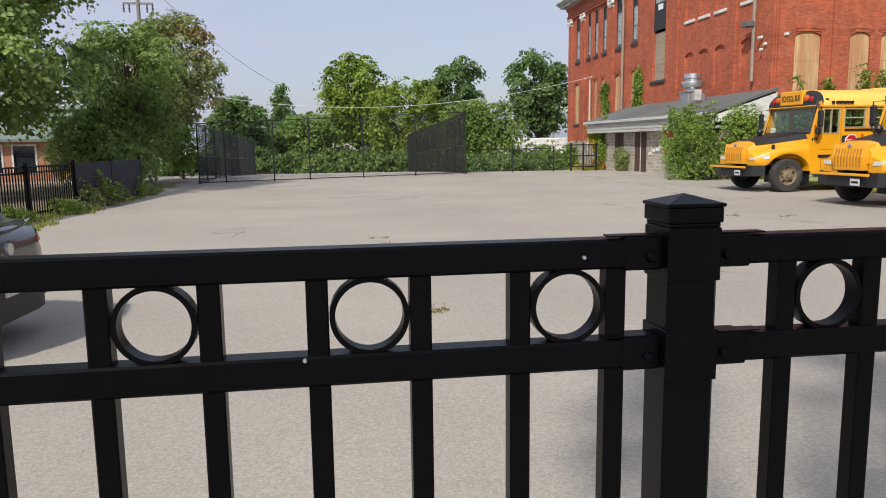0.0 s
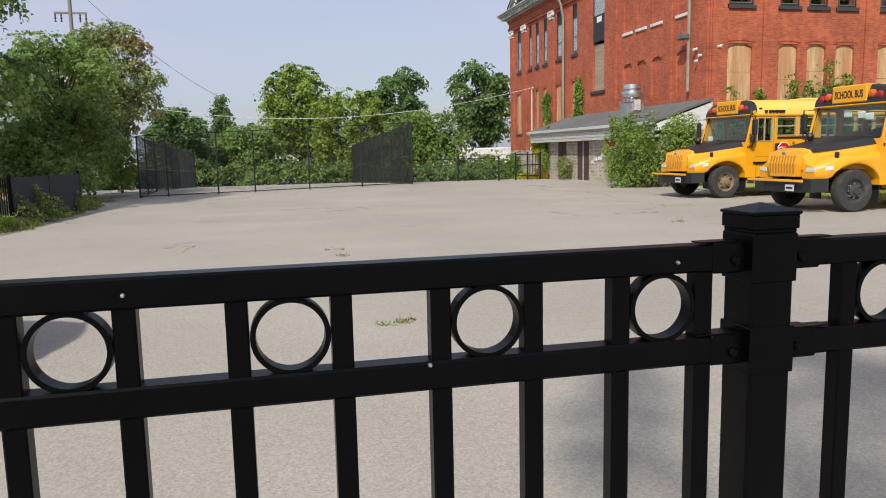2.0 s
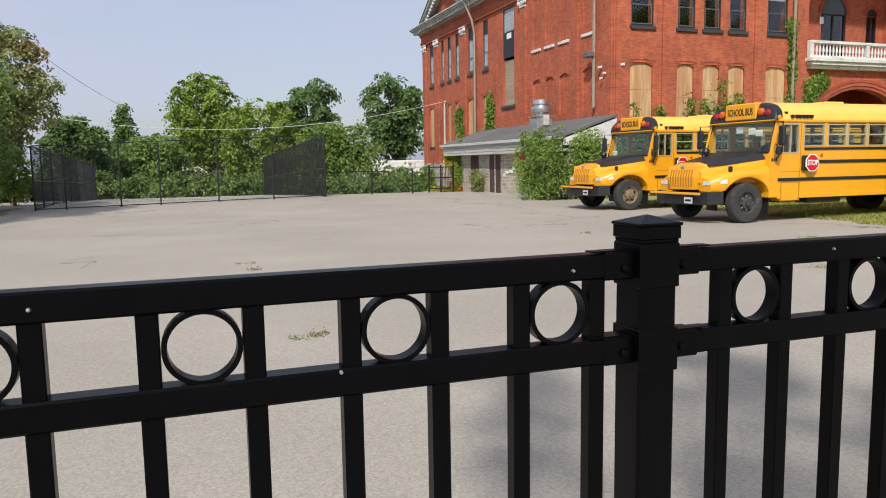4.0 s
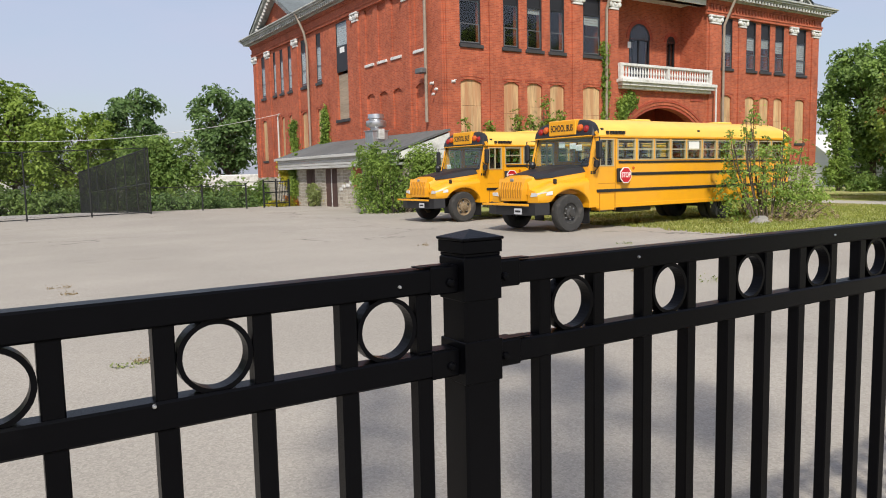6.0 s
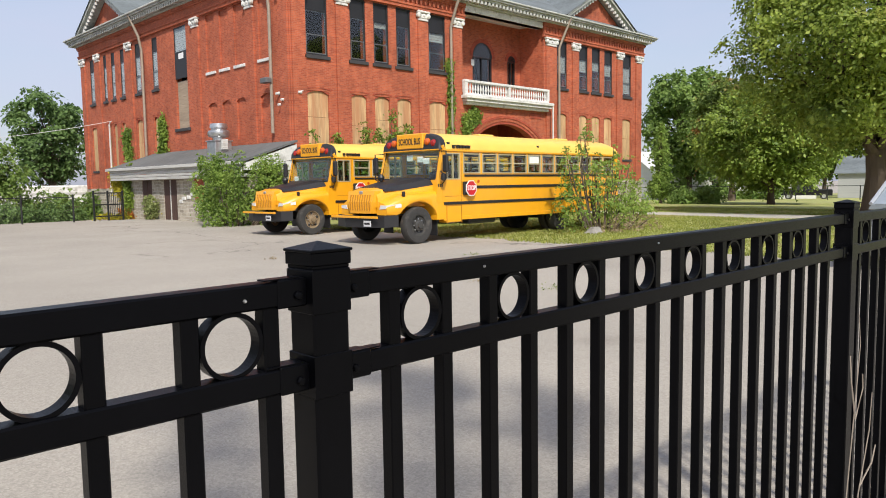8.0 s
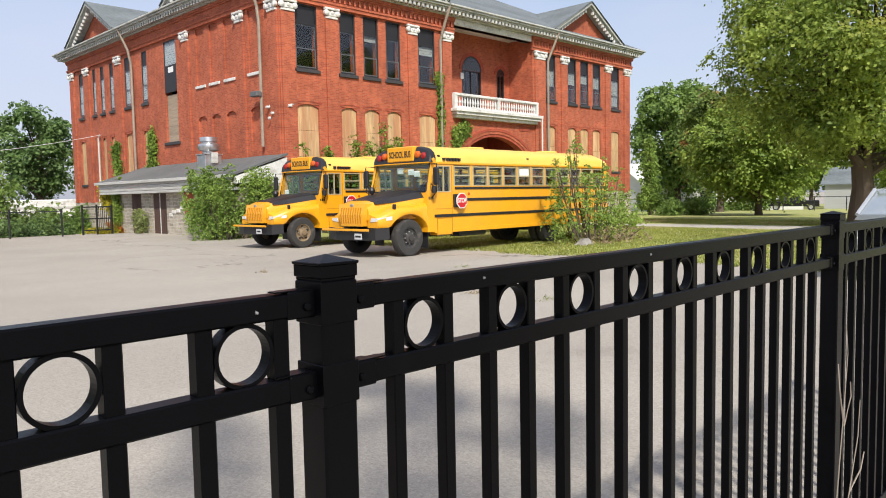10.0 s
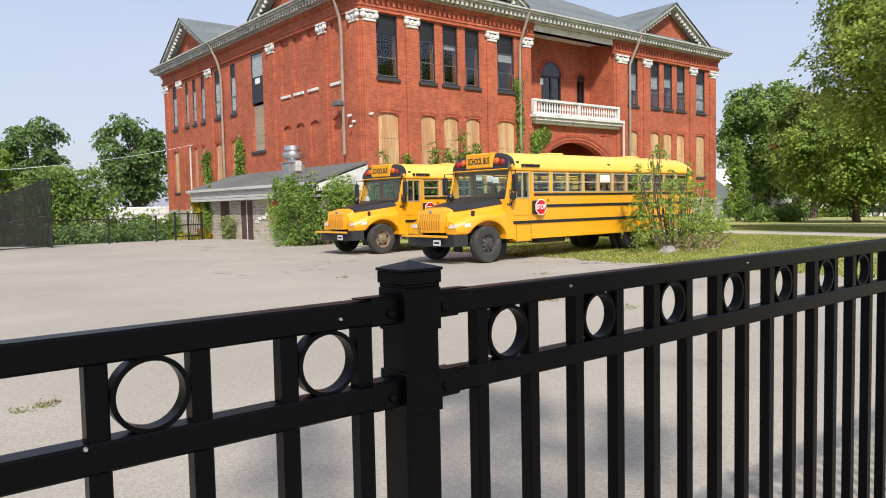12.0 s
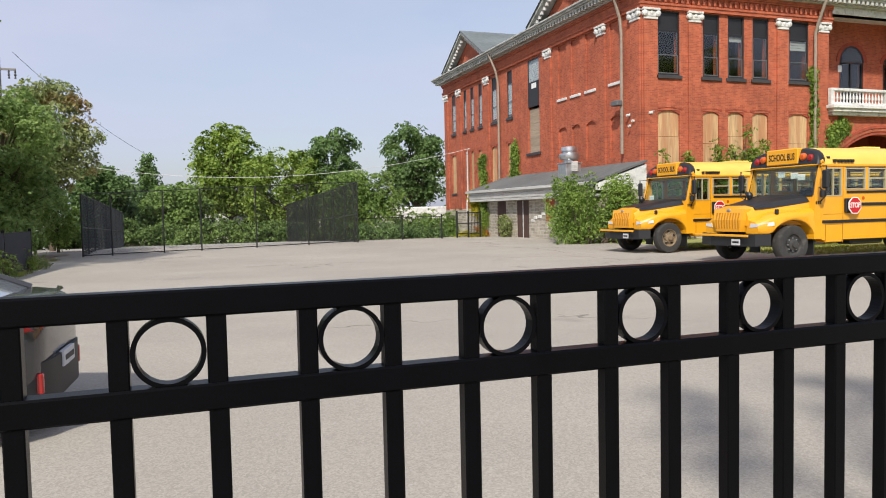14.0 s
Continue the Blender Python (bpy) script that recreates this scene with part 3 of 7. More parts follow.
def fence_post(x):
    t = thing("steel_fence_post", "black powder-coated square steel fence post with a stepped pyramid cap", "fence post", "fence posts", at=pose(x, FY, 0))
    h = 0.032
    part("post", Mesh().box(-h, h, -h, h, -0.05, 1.495, 0.004), M_FENCE, t)
    cap = Mesh()
    cap.box(-0.0338, 0.0338, -0.0338, 0.0338, 1.472, 1.492, 0.002)
    cap.box(-0.0328, 0.0328, -0.0328, 0.0328, 1.492, 1.497, 0.001)
    cap.box(-0.0352, 0.0352, -0.0352, 0.0352, 1.497, 1.516, 0.0012)
    a = 0.0372
    cap.box(-a, a, -a, a, 1.516, 1.5205, 0.0012)
    b = 0.0352
    cap.add([(-b, -b, 1.5205), (b, -b, 1.5205), (b, b, 1.5205), (-b, b, 1.5205), (0, 0, 1.531)], [(0, 1, 4), (1, 2, 4), (2, 3, 4), (3, 0, 4)])
    part("cap", cap, M_FENCE, t)
    for z in (Z_TOP - RH / 2, Z_LOW - RH / 2, Z_BOT):
        part("collar", Mesh().box(-0.034, 0.034, -0.034, 0.034, z - 0.034, z + 0.03, 0.001), M_FENCE, t)
    for s in (-1, 1):
        for z in (Z_TOP - RH / 2, Z_LOW - RH / 2, Z_BOT):
            x0, x1 = sorted((s * 0.034, s * 0.082))
            br = Mesh().box(x0, x1, -0.0195, 0.0195, z - 0.0205, z + 0.0205, 0.002)
            bo = part("bracket", br, M_FENCE, t)
            part("flange", Mesh().box(x0 + (0.012 if s > 0 else -0.02), x1 + (0.02 if s > 0 else -0.012), -0.017, 0.003, z + 0.0205, z + 0.0225, 0.0005), M_FENCE, bo)
            part("bolt", Mesh().lathe([(0.0, -0.0255), (0.005, -0.0248), (0.0065, -0.0225), (0.0065, -0.019)], (s * 0.05, 0, z - 0.004), "y", 10), M_FENCE, bo)
    return t


def fence_panel(x0, x1, pickets, rings, label, screws):
    """x0..x1: the rails' ends; pickets: their centres; rings: pairs' middles."""
    t = thing("steel_fence", label, "fence", "fence lengths", at=pose(0, FY, 0))
    for z in (Z_TOP, Z_LOW, Z_BOT + RH / 2):
        part("rail", Mesh().box(x0, x1, -RD / 2, RD / 2, z - RH, z, 0.003), M_FENCE, t)
    pm = Mesh().box(-0.0127, 0.0127, -0.0127, 0.0127, 0.07, Z_TOP - RH + 0.006, 0.002).data("picket")
    for x in pickets:
        part("picket", pm, M_FENCE, t).location = (x, 0, 0)
    ring = Mesh()
    ro, ri, d = 0.0466, 0.0402, 0.0115
    ring.lathe([(ri, -d), (ro, -d), (ro, d), (ri, d), (ri, -d)], (0, 0, Z_RING), "y", 40)
    rm = ring.data("ring")
    for x in rings:
        part("ring", rm, M_FENCE, t, smooth=False).location = (x, 0, 0)
    sm = Mesh().lathe([(0.0, -RD / 2 - 0.0035), (0.002, -RD / 2 - 0.003), (0.0028, -RD / 2), (0.0028, -RD / 2 + 0.002)], (0, 0, 0), "y", 10).data("screw")
    for x, z in screws:
        part("screw", sm, M_SCREW, t).location = (x, 0, z)
    return t


L1, R1, P2 = FX - 0.150, FX + 0.198, FX + 2.397
ringsL = [L1 - 2 * S * i for i in range(13)]
ringsR = [R1 + 2 * S * i for i in range(9)]
fence_panel(ringsL[-1] - 0.2, FX - 0.04, [x + s * S / 2 for x in ringsL for s in (-1, 1)], ringsL, "black powder-coated steel fence panel with rings between paired pickets", [(L1 + 0.017, Z_TOP - 0.021), (L1 - 2 * S - 0.076, Z_LOW - 0.004), (L1 - 6 * S + 0.062, Z_TOP - 0.02)])
fence_panel(FX + 0.04, P2 - 0.04, [x + s * S / 2 for x in ringsR for s in (-1, 1)], ringsR, "black powder-coated steel fence panel running on past the second post", [(R1 + 2 * S - 0.09, Z_TOP - 0.016), (R1 + 6 * S + 0.05, Z_TOP - 0.016)])
R3 = [P2 + 0.198 + 2 * S * i for i in range(9)]
fence_panel(P2 + 0.04, P2 + 2.36, [x + s * S / 2 for x in R3 for s in (-1, 1)], R3, "black powder-coated steel fence panel beyond the second post", [])
for x in (FX, P2, P2 + 2.4, ringsL[-1] - 0.24):
    fence_post(x)

# ---- the old brick school ----
BX, BY, BX1, BY1 = 18.29, 28.0, 47.6, 53.9
Z_EAVE = 11.2
school = thing("school_building", "old two-storey red brick school with boarded lower windows", "building")


def front(u, w, z):
    return (u, BY + w, z)


def side(u, w, z):
    return (BX + w, u, z)


def back(u, w, z):
    return (u, BY1 - w, z)


def east(u, w, z):
    return (BX1 - w, u, z)


def pierced(at, u0, u1, z0, z1, holes, thick=0.42):
    """A wall with real openings (u0, u1, z0, z1) through its thickness."""
    us = sorted({u0, u1, *[h[0] for h in holes], *[h[1] for h in holes]})
    zs = sorted({z0, z1, *[h[2] for h in holes], *[h[3] for h in holes]})
    solid = {}
    for i in range(len(us) - 1):
        for j in range(len(zs) - 1):
            cu, cz = (us[i] + us[i + 1]) / 2, (zs[j] + zs[j + 1]) / 2
            solid[i, j] = not any(h[0] < cu < h[1] and h[2] < cz < h[3] for h in holes)
    m = Mesh(at)
    for (i, j), s in solid.items():
        if not s:
            continue
        a, b, c, d = us[i], us[i + 1], zs[j], zs[j + 1]
        m.add([(a, 0, c), (b, 0, c), (b, 0, d), (a, 0, d)], [(0, 1, 2, 3)])
        m.add([(a, thick, c), (b, thick, c), (b, thick, d), (a, thick, d)], [(0, 1, 2, 3)])
        if not solid.get((i - 1, j), False):
            m.add([(a, 0, c), (a, 0, d), (a, thick, d), (a, thick, c)], [(0, 1, 2, 3)])
        if not solid.get((i + 1, j), False):
            m.add([(b, 0, c), (b, 0, d), (b, thick, d), (b, thick, c)], [(0, 1, 2, 3)])
        if not solid.get((i, j - 1), False):
            m.add([(a, 0, c), (b, 0, c), (b, thick, c), (a, thick, c)], [(0, 1, 2, 3)])
        if not solid.get((i, j + 1), False):
            m.add([(a, 0, d), (b, 0, d), (b, thick, d), (a, thick, d)], [(0, 1, 2, 3)])
    return m


def segment(at, u0, u1, z, rise, w0, w1, drop=0.0, steps=8):
    """The brick fill between a flat opening head at z and a shallow arch below it."""
    m = Mesh(at)
    sec = []
    for i in range(steps + 1):
        k = 2 * i / steps - 1
        u = u0 + (u1 - u0) * i / steps
        zz = z - rise * k * k
        sec.append([(u, w0, zz), (u, w0, z + 0.001), (u, w1, z + 0.001), (u, w1, zz)])
    m.loft(sec)
    return m


def arch_band(at, uc, zc, r0, r1, a0, a1, w0, w1, steps=24, skew=1.0):
    """A ring segment (a voussoir band) in the plane of the wall, angles in degrees from the right."""
    m = Mesh(at)
    sec = []
    for i in range(steps + 1):
        a = radians(a0 + (a1 - a0) * i / steps)
        c, s = math.cos(a), math.sin(a) * skew
        sec.append([(uc + r0 * c, w0, zc + r0 * s), (uc + r1 * c, w0, zc + r1 * s), (uc + r1 * c, w1, zc + r1 * s), (uc + r0 * c, w1, zc + r0 * s)])
    return m.loft(sec)


def sash_window(at, u0, u1, z0, z1, blind=0.0, transom=0.30, sill=True):
    """A dark sash window with a black transom panel, set back in its opening."""
    wall_at, k_in = at, (0.35 if at is side else 0.6)
    at = lambda u, w, z: wall_at(u, w * k_in, z)
    win = part("window", Mesh(at).box(u0, u1, 0.15, 0.19, z1 - max(0.02, (z1 - z0) * transom), z1), M_FRAME, school, "dark timber sash window with a blacked-out transom")
    f = Mesh(at)
    t = 0.05 if wall_at is side else 0.07
    zt = z1 - (z1 - z0) * transom
    f.box(u0, u0 + t, 0.05, 0.16, z0, z1, 0.006).box(u1 - t, u1, 0.05, 0.16, z0, z1, 0.006)
    f.box(u0 + t, u1 - t, 0.05, 0.16, z1 - t, z1, 0.006).box(u0 + t, u1 - t, 0.05, 0.16, z0, z0 + t * 1.3, 0.006)
    f.box(u0 + t, u1 - t, 0.06, 0.16, zt - 0.05, zt + 0.05, 0.006)
    part("frame", f, M_FRAME, win)
    zm = z0 + (zt - z0) * 0.46
    sash = Mesh(at)
    s = 0.04
    for a, b, w in ((z0 + t * 1.3, zm + 0.02, 0.07), (zm - 0.02, zt - 0.05, 0.11)):
        sash.box(u0 + t, u0 + t + s, w, w + 0.035, a, b).box(u1 - t - s, u1 - t, w, w + 0.035, a, b)
        sash.box(u0 + t + s, u1 - t - s, w, w + 0.035, a, a + s).box(u0 + t + s, u1 - t - s, w, w + 0.035, b - s, b)
    part("sash", sash, M_GREYFRAME, win)
    g = part("pane", Mesh(at).box(u0 + t, u1 - t, 0.10, 0.106, z0 + t, zt), M_GLASS, win)
    g.visible_shadow = False
    if blind > 0:
        bl = Mesh(at)
        zb = zt - (zt - z0) * blind
        n = max(2, int((zt - zb) / 0.12))
        for i in range(n):
            z = zb + (zt - zb) * i / n
            bl.box(u0 + t, u1 - t, 0.20, 0.21, z, z + (zt - zb) / n - 0.012)
        # on the side wall the pale slats stand in for reflected sky
        part("blind", bl, M_SKYSLATS if wall_at is side else M_BLIND, win, "pale slats: window blinds, on the side wall a painted sky reflection")
    if sill:
        sl = Mesh(wall_at).box(u0 - 0.1, u1 + 0.1, -0.09, 0.12, z0 - 0.16, z0, 0.012)
        part("sill", sl, M_SILL, win)
    return win


def boarded(at, u0, u1, z0, z1, seed):
    """A shallow-arched opening closed with plywood sheets."""
    rr = random.Random(seed)
    w = part("boarded_window", segment(at, u0, u1, z1, 0.16, 0.02, 0.40), M_BRICK_D, school, "arched window opening closed with weathered plywood")
    mid = z0 + (z1 - z0) * rr.uniform(0.45, 0.6)
    for a, b, o in ((z0, mid - 0.006, 0.0), (mid + 0.006, z1 + 0.0, rr.uniform(0.004, 0.02))):
        part("plywood_sheet", Mesh(at).box(u0 + 0.01, u1 - 0.01, 0.07 + o, 0.09 + o, a, b, 0.003), M_PLY, w)
    part("arch", segment(at, u0 - 0.14, u1 + 0.14, z1 + 0.13, 0.12, -0.018, 0.0).box(u0 - 0.001, u0, 0, 0.01, z1, z1 + 0.01), M_BRICK_D, w)
    part("sill", Mesh(at).box(u0 - 0.08, u1 + 0.08, -0.06, 0.16, z0 - 0.15, z0, 0.01), M_SILL, w)
    return w


def capital(at, uc, w, z0, z1, d):
    """A weathered white scrolled capital on a brick pilaster."""
    m = Mesh(at)
    h = z1 - z0
    m.box(uc - w * 0.42, uc + w * 0.42, -d - 0.05, 0.0, z0, z0 + h * 0.22, 0.015)
    m.box(uc - w * 0.36, uc + w * 0.36, -d - 0.07, 0.0, z0 + h * 0.22, z0 + h * 0.72, 0.03)
    m.box(uc - w * 0.52, uc + w * 0.52, -d - 0.13, 0.0, z0 + h * 0.78, z1, 0.02)
    for s in (-1, 1):
        m.lathe([(0.0, -d - 0.14), (h * 0.14, -d - 0.14), (h * 0.27, -d - 0.10), (h * 0.27, -d + 0.02), (0.0, -d + 0.02)], (uc + s * w * 0.40, 0, z0 + h * 0.52), "y", 12)
    m.lathe([(0.0, -d - 0.12), (h * 0.16, -d - 0.10), (h * 0.2, -d)], (uc, 0, z0 + h * 0.56), "y", 10)
    return m


ZW0, ZW1, ZB0, ZB1 = 7.45, 10.15, 3.1, 5.88
ZWF = 10.33
front_windows = [(19.11, 20.32), (21.61, 22.54), (23.03, 23.97), (24.47, 25.42), (26.67, 27.88), (37.63, 38.65), (39.97, 40.91), (41.39, 42.34), (42.85, 43.80), (45.05, 46.2)]
REC0, REC1, RECD = 29.15, 36.28, 1.85
holes = [(a, b, ZW0, ZWF) for a, b in front_windows] + [(a, b, ZB0, ZB1) for a, b in front_windows] + [(REC0, REC1, 6.2, 10.85)]
AR, AZ = 3.05, 2.0
holes.append((32.7 - 2.9, 32.7 + 2.9, 1.0, 5.0))
part("wall", pierced(front, BX, BX1, 1.7, Z_EAVE, holes), M_BRICK, school, "red brick front wall")
side_up = [(51.55, 52.3), (49.35, 49.87), (47.95, 48.55), (46.45, 47.05), (43.97, 44.75), (41.6, 42.32)]
side_low = [(51.6, 52.5), (49.12, 49.7), (48.05, 48.62), (46.68, 47.24), (44.06, 44.92), (41.84, 42.42)]
blind_up = [(34.80, 35.70), (33.38, 34.28), (31.90, 32.82), (29.58, 30.60)]
holes = [(a, b, 7.25, ZW1) for a, b in side_up] + [(a, b, 2.8, 5.68) for a, b in side_low] + [(37.95, 39.42, 4.82, 10.25)]
part("wall", pierced(side, BY + 0.42, BY1, 1.6, Z_EAVE, holes + [(a, b, 7.42, 10.3) for a, b in blind_up] + [(a, b, 3.9, 5.88) for a, b in blind_up]), M_BRICK, school, "red brick side wall with blind window panels")
part("wall", pierced(back, BX + 0.42, BX1, -1.5, Z_EAVE, []), M_BRICK, school)
part("wall", pierced(east, BY + 0.42, BY1 - 0.42, -1.5, Z_EAVE, []), M_BRICK, school)
base = Mesh()
base.box(BX - 0.06, BX1 + 0.06, BY - 0.06, BY + 0.5, -0.5, 1.7, 0.02)
base.box(BX - 0.06, BX + 0.5, BY + 0.5, BY1 + 0.06, -1.5, 1.6, 0.02)
part("plinth", base, M_STONE, school, "grey rubble stone plinth")
# inner floor, walls and ceiling, coloured near-black for the rooms' shade
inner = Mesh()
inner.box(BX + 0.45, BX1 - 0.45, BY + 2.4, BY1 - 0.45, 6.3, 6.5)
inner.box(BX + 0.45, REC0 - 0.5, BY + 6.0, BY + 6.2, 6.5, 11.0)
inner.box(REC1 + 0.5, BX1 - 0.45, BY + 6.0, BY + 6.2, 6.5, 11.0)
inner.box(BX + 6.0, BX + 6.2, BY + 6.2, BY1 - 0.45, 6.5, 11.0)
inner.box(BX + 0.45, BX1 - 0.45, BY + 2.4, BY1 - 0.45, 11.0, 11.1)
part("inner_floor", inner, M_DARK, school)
for i, (a, b) in enumerate(front_windows):
    sash_window(front, a, b, ZW0, ZWF, [0, 0, 0.15, 0, 0.25, 0.55, 0.4, 0.3, 0.4, 0.9][i])
    boarded(front, a, b, ZB0, ZB1, i)
for i, (a, b) in enumerate(side_up):
    sash_window(side, a, b, 7.25, ZW1, 0.9, 0.25)
for i, (a, b) in enumerate(side_low):
    boarded(side, a, b, 2.8, 5.68, 30 + i)
for a, b in blind_up:
    nb = part("blind_window", Mesh(side).box(a, b, 0.085, 0.2, 7.42, 10.3), M_BRICK, school, "upper window opening bricked up behind a white sill")
    part("sill", Mesh(side).box(a - 0.06, b + 0.06, -0.07, 0.085, 7.30, 7.44, 0.012), M_WHITE, nb)
    nb = part("blind_window", Mesh(side).box(a, b, 0.10, 0.2, 3.9, 5.88), M_BRICK, school, "lower arched window opening bricked up")
    part("arch", segment(side, a, b, 5.88, 0.14, 0.01, 0.10), M_BRICK, nb)
# the tall stair window: glass above, boards below
tall = sash_window(side, 37.95, 39.42, 7.55, 10.25, 0.95, 0.0, False)
part("panel", Mesh(side).box(37.95, 39.42, 0.02, 0.05, 7.5, 8.95, 0.005), M_FRAME, tall, "black lower infill panel")
part("notice", Mesh(side).box(38.35, 38.95, 0.012, 0.018, 8.55, 8.85), M_SIGNWHITE, tall, "small white notice")
tb = part("boarded_window", Mesh(side).box(37.95, 39.42, 0.2, 0.24, 4.82, 7.39), M_PLY, school, "weathered boarding below the tall stair window")
for i in range(6):
    part("board", Mesh(side).box(37.97, 39.40, 0.12, 0.15, 4.84 + i * 0.425, 4.84 + i * 0.425 + 0.415, 0.004), mat("grey_brown_board", (0.33, 0.26, 0.19), 0.85, var=0.3, scale=3, stretch=(0.5, 0.5, 5)) if i == 0 else bpy.data.materials["grey_brown_board"], tb)
part("sill", Mesh(side).box(37.8, 39.57, -0.09, 0.12, 4.66, 4.82, 0.012), M_SILL, tb)
# pilasters, capitals
for at, cs in ((front, [(18.72, 0.86), (21.1, 0.8), (26.22, 0.8), (28.75, 0.8), (36.95, 1.2), (39.5, 0.8), (44.65, 0.8), (47.12, 0.86)]), (side, [(28.42, 0.84), (31.25, 0.8), (36.75, 0.8), (45.5, 0.8), (50.7, 0.8), (53.45, 0.84)])):
    for uc, w in cs:
        pl = part("pilaster", Mesh(at).box(uc - w * 0.42, uc + w * 0.42, -0.09, 0.0, 1.6, 9.87), M_BRICK, school)
        part("capital", capital(at, uc, w, 9.87, 10.36, 0.09), M_WHITE, pl, "peeling white scrolled capital")
# entablature with corbelled brick bands
fr = Mesh(front)
fr2 = Mesh(front)
fs_ = Mesh(side)
for z0, z1, o in ((10.36, 10.52, 0.13), (10.52, 10.62, 0.17), (10.62, 10.98, 0.10), (10.98, 11.06, 0.16), (11.06, 11.2, 0.20)):
    fr.box(BX - o, REC0 + 0.15, -o, 0.0, z0, z1)
    fr2.box(REC1 - 0.15, BX1 + o, -o, 0.0, z0, z1)
    fs_.box(BY, BY1 + o, -o, 0.0, z0, z1)
for i in range(36):
    u = BX + 0.2 + i * 0.3
    if u < REC0 - 0.1:
        fr.box(u, u + 0.14, -0.15, -0.1, 10.66, 10.94)
    u = REC1 + 0.1 + i * 0.3
    if u < BX1 - 0.1:
        fr2.box(u, u + 0.14, -0.15, -0.1, 10.66, 10.94)
part("frieze", fr, M_BRICK, school, "corbelled red brick frieze")
part("frieze", fr2, M_BRICK, school, "corbelled red brick frieze")
part("frieze", fs_, M_BRICK, school, "corbelled red brick frieze")
# the recessed balcony
for u in (REC0 - 0.3, REC1):
    part("wall", Mesh().box(u, u + 0.3, BY + 0.42, BY + RECD + 0.3, 6.2, 11.1), M_BRICK, school)
ba = 32.78
bh = [(ba - 0.85, ba + 0.85, 6.55, 9.0), (35.05, 35.78, 7.6, 9.0), (29.8, 30.5, 7.6, 9.0)]
part("wall", pierced(lambda u, w, z: (u, BY + RECD + w, z), REC0, REC1, 6.2, 11.1, bh, 0.35), M_BRICK, school)
RW = lambda u, w, z: (u, BY + RECD + w, z)
for uc, r, zb, z1 in ((ba, 0.85, 6.55, 9.0), (35.415, 0.365, 7.6, 9.0), (30.15, 0.35, 7.6, 9.0)):
    dw = part("arched_window", arch_band(RW, uc, z1, r - 0.09, r + 0.001, 0, 180, -0.02, 0.15), M_FRAME, school, "round-arched black timber window on the balcony")
    part("arch", arch_band(RW, uc, z1, r, r + 0.22, 0, 180, -0.03, 0.0), M_BRICK_D, dw)
    sec = Mesh(RW)
    sec.add([(uc + (r - 0.02) * math.cos(radians(9 * i)), -0.008, z1 + (r - 0.02) * math.sin(radians(9 * i))) for i in range(21)], [tuple(range(21))])
    part("fanlight", sec, M_GLASS, dw)
    sec = Mesh(RW)
    sec.add([(uc + (r - 0.02) * math.cos(radians(9 * i)), -0.004, z1 + (r - 0.02) * math.sin(radians(9 * i))) for i in range(21)], [tuple(range(21))])
    part("fan_backing", sec, M_FRAME, dw)
    fm = Mesh(RW)
    fm.box(uc - r, uc - r + 0.1, 0.03, 0.15, zb, z1).box(uc + r - 0.1, uc + r, 0.03, 0.15, zb, z1).box(uc - r + 0.1, uc + r - 0.1, 0.03, 0.15, z1 - 0.06, z1 + 0.04)
    fm.box(uc - 0.04, uc + 0.04, 0.04, 0.14, zb, z1 - 0.06)
    part("frame", fm, M_FRAME, dw)
    part("pane", Mesh(RW).box(uc - r + 0.1, uc + r - 0.1, 0.09, 0.096, zb, z1 - 0.06), M_GLASS, dw)
part("notice", Mesh(RW).box(ba - 0.98, ba - 0.72, -0.03, -0.02, 8.45, 8.8), M_SIGNWHITE, school, "small white paper notice")
lint = Mesh(front).box(REC0, REC1, -0.06, 0.5, 10.85, 11.2, 0.02)
part("lintel", lint, M_WHITE, school, "white painted lintel over the balcony")
part("soffit", Mesh(front).box(REC0, REC1, 0.5, RECD + 0.3, 11.1, 11.2), M_WHITE, school)
part("balcony_floor", Mesh(front).box(REC0, REC1, 0.0, RECD + 0.4, 6.0, 6.2), M_WHITE, school)
# entrance arch wall below the balcony
fill = Mesh(front)
n = 24
sec = []
uc, rr_, zc = 32.7, 4.35, 0.62
for i in range(n + 1):
    u = 29.8 + 5.8 * i / n
    zz = zc + math.sqrt(max(0.0, rr_ ** 2 - (u - uc) ** 2))
    sec.append([(u, 0.0, zz), (u, 0.0, 5.001), (u, 0.42, 5.001), (u, 0.42, zz)])
fill.loft(sec)
part("arch_wall", fill, M_BRICK, school)
for r0, r1, o, mm in ((rr_, rr_ + 0.16, -0.05, M_BRICK_D), (rr_ + 0.16, rr_ + 0.32, -0.09, M_BRICK), (rr_ + 0.32, rr_ + 0.46, -0.12, M_BRICK_D)):
    part("arch", arch_band(front, uc, zc, r0, r1, 47, 133, o, 0.0, 30), mm, school, "brick entrance arch band")
porch = Mesh(front)
porch.box(29.0, 36.4, 3.4, 3.6, 0.5, 6.0).box(29.3, 29.5, 0.42, 3.4, 0.5, 6.0).box(35.9, 36.1, 0.42, 3.4, 0.5, 6.0).box(29.3, 36.1, 0.42, 3.4, 0.3, 0.5)
part("porch", porch, M_BRICK_D, school, "dark brick entrance porch")
for s in (-1, 1):
    part("spandrel_panel", Mesh(front).box(32.7 + s * 2.75 - 0.55, 32.7 + s * 2.75 + 0.55, -0.03, 0.0, 5.42, 5.72), M_BRICK_D, school)
slab = Mesh(front)
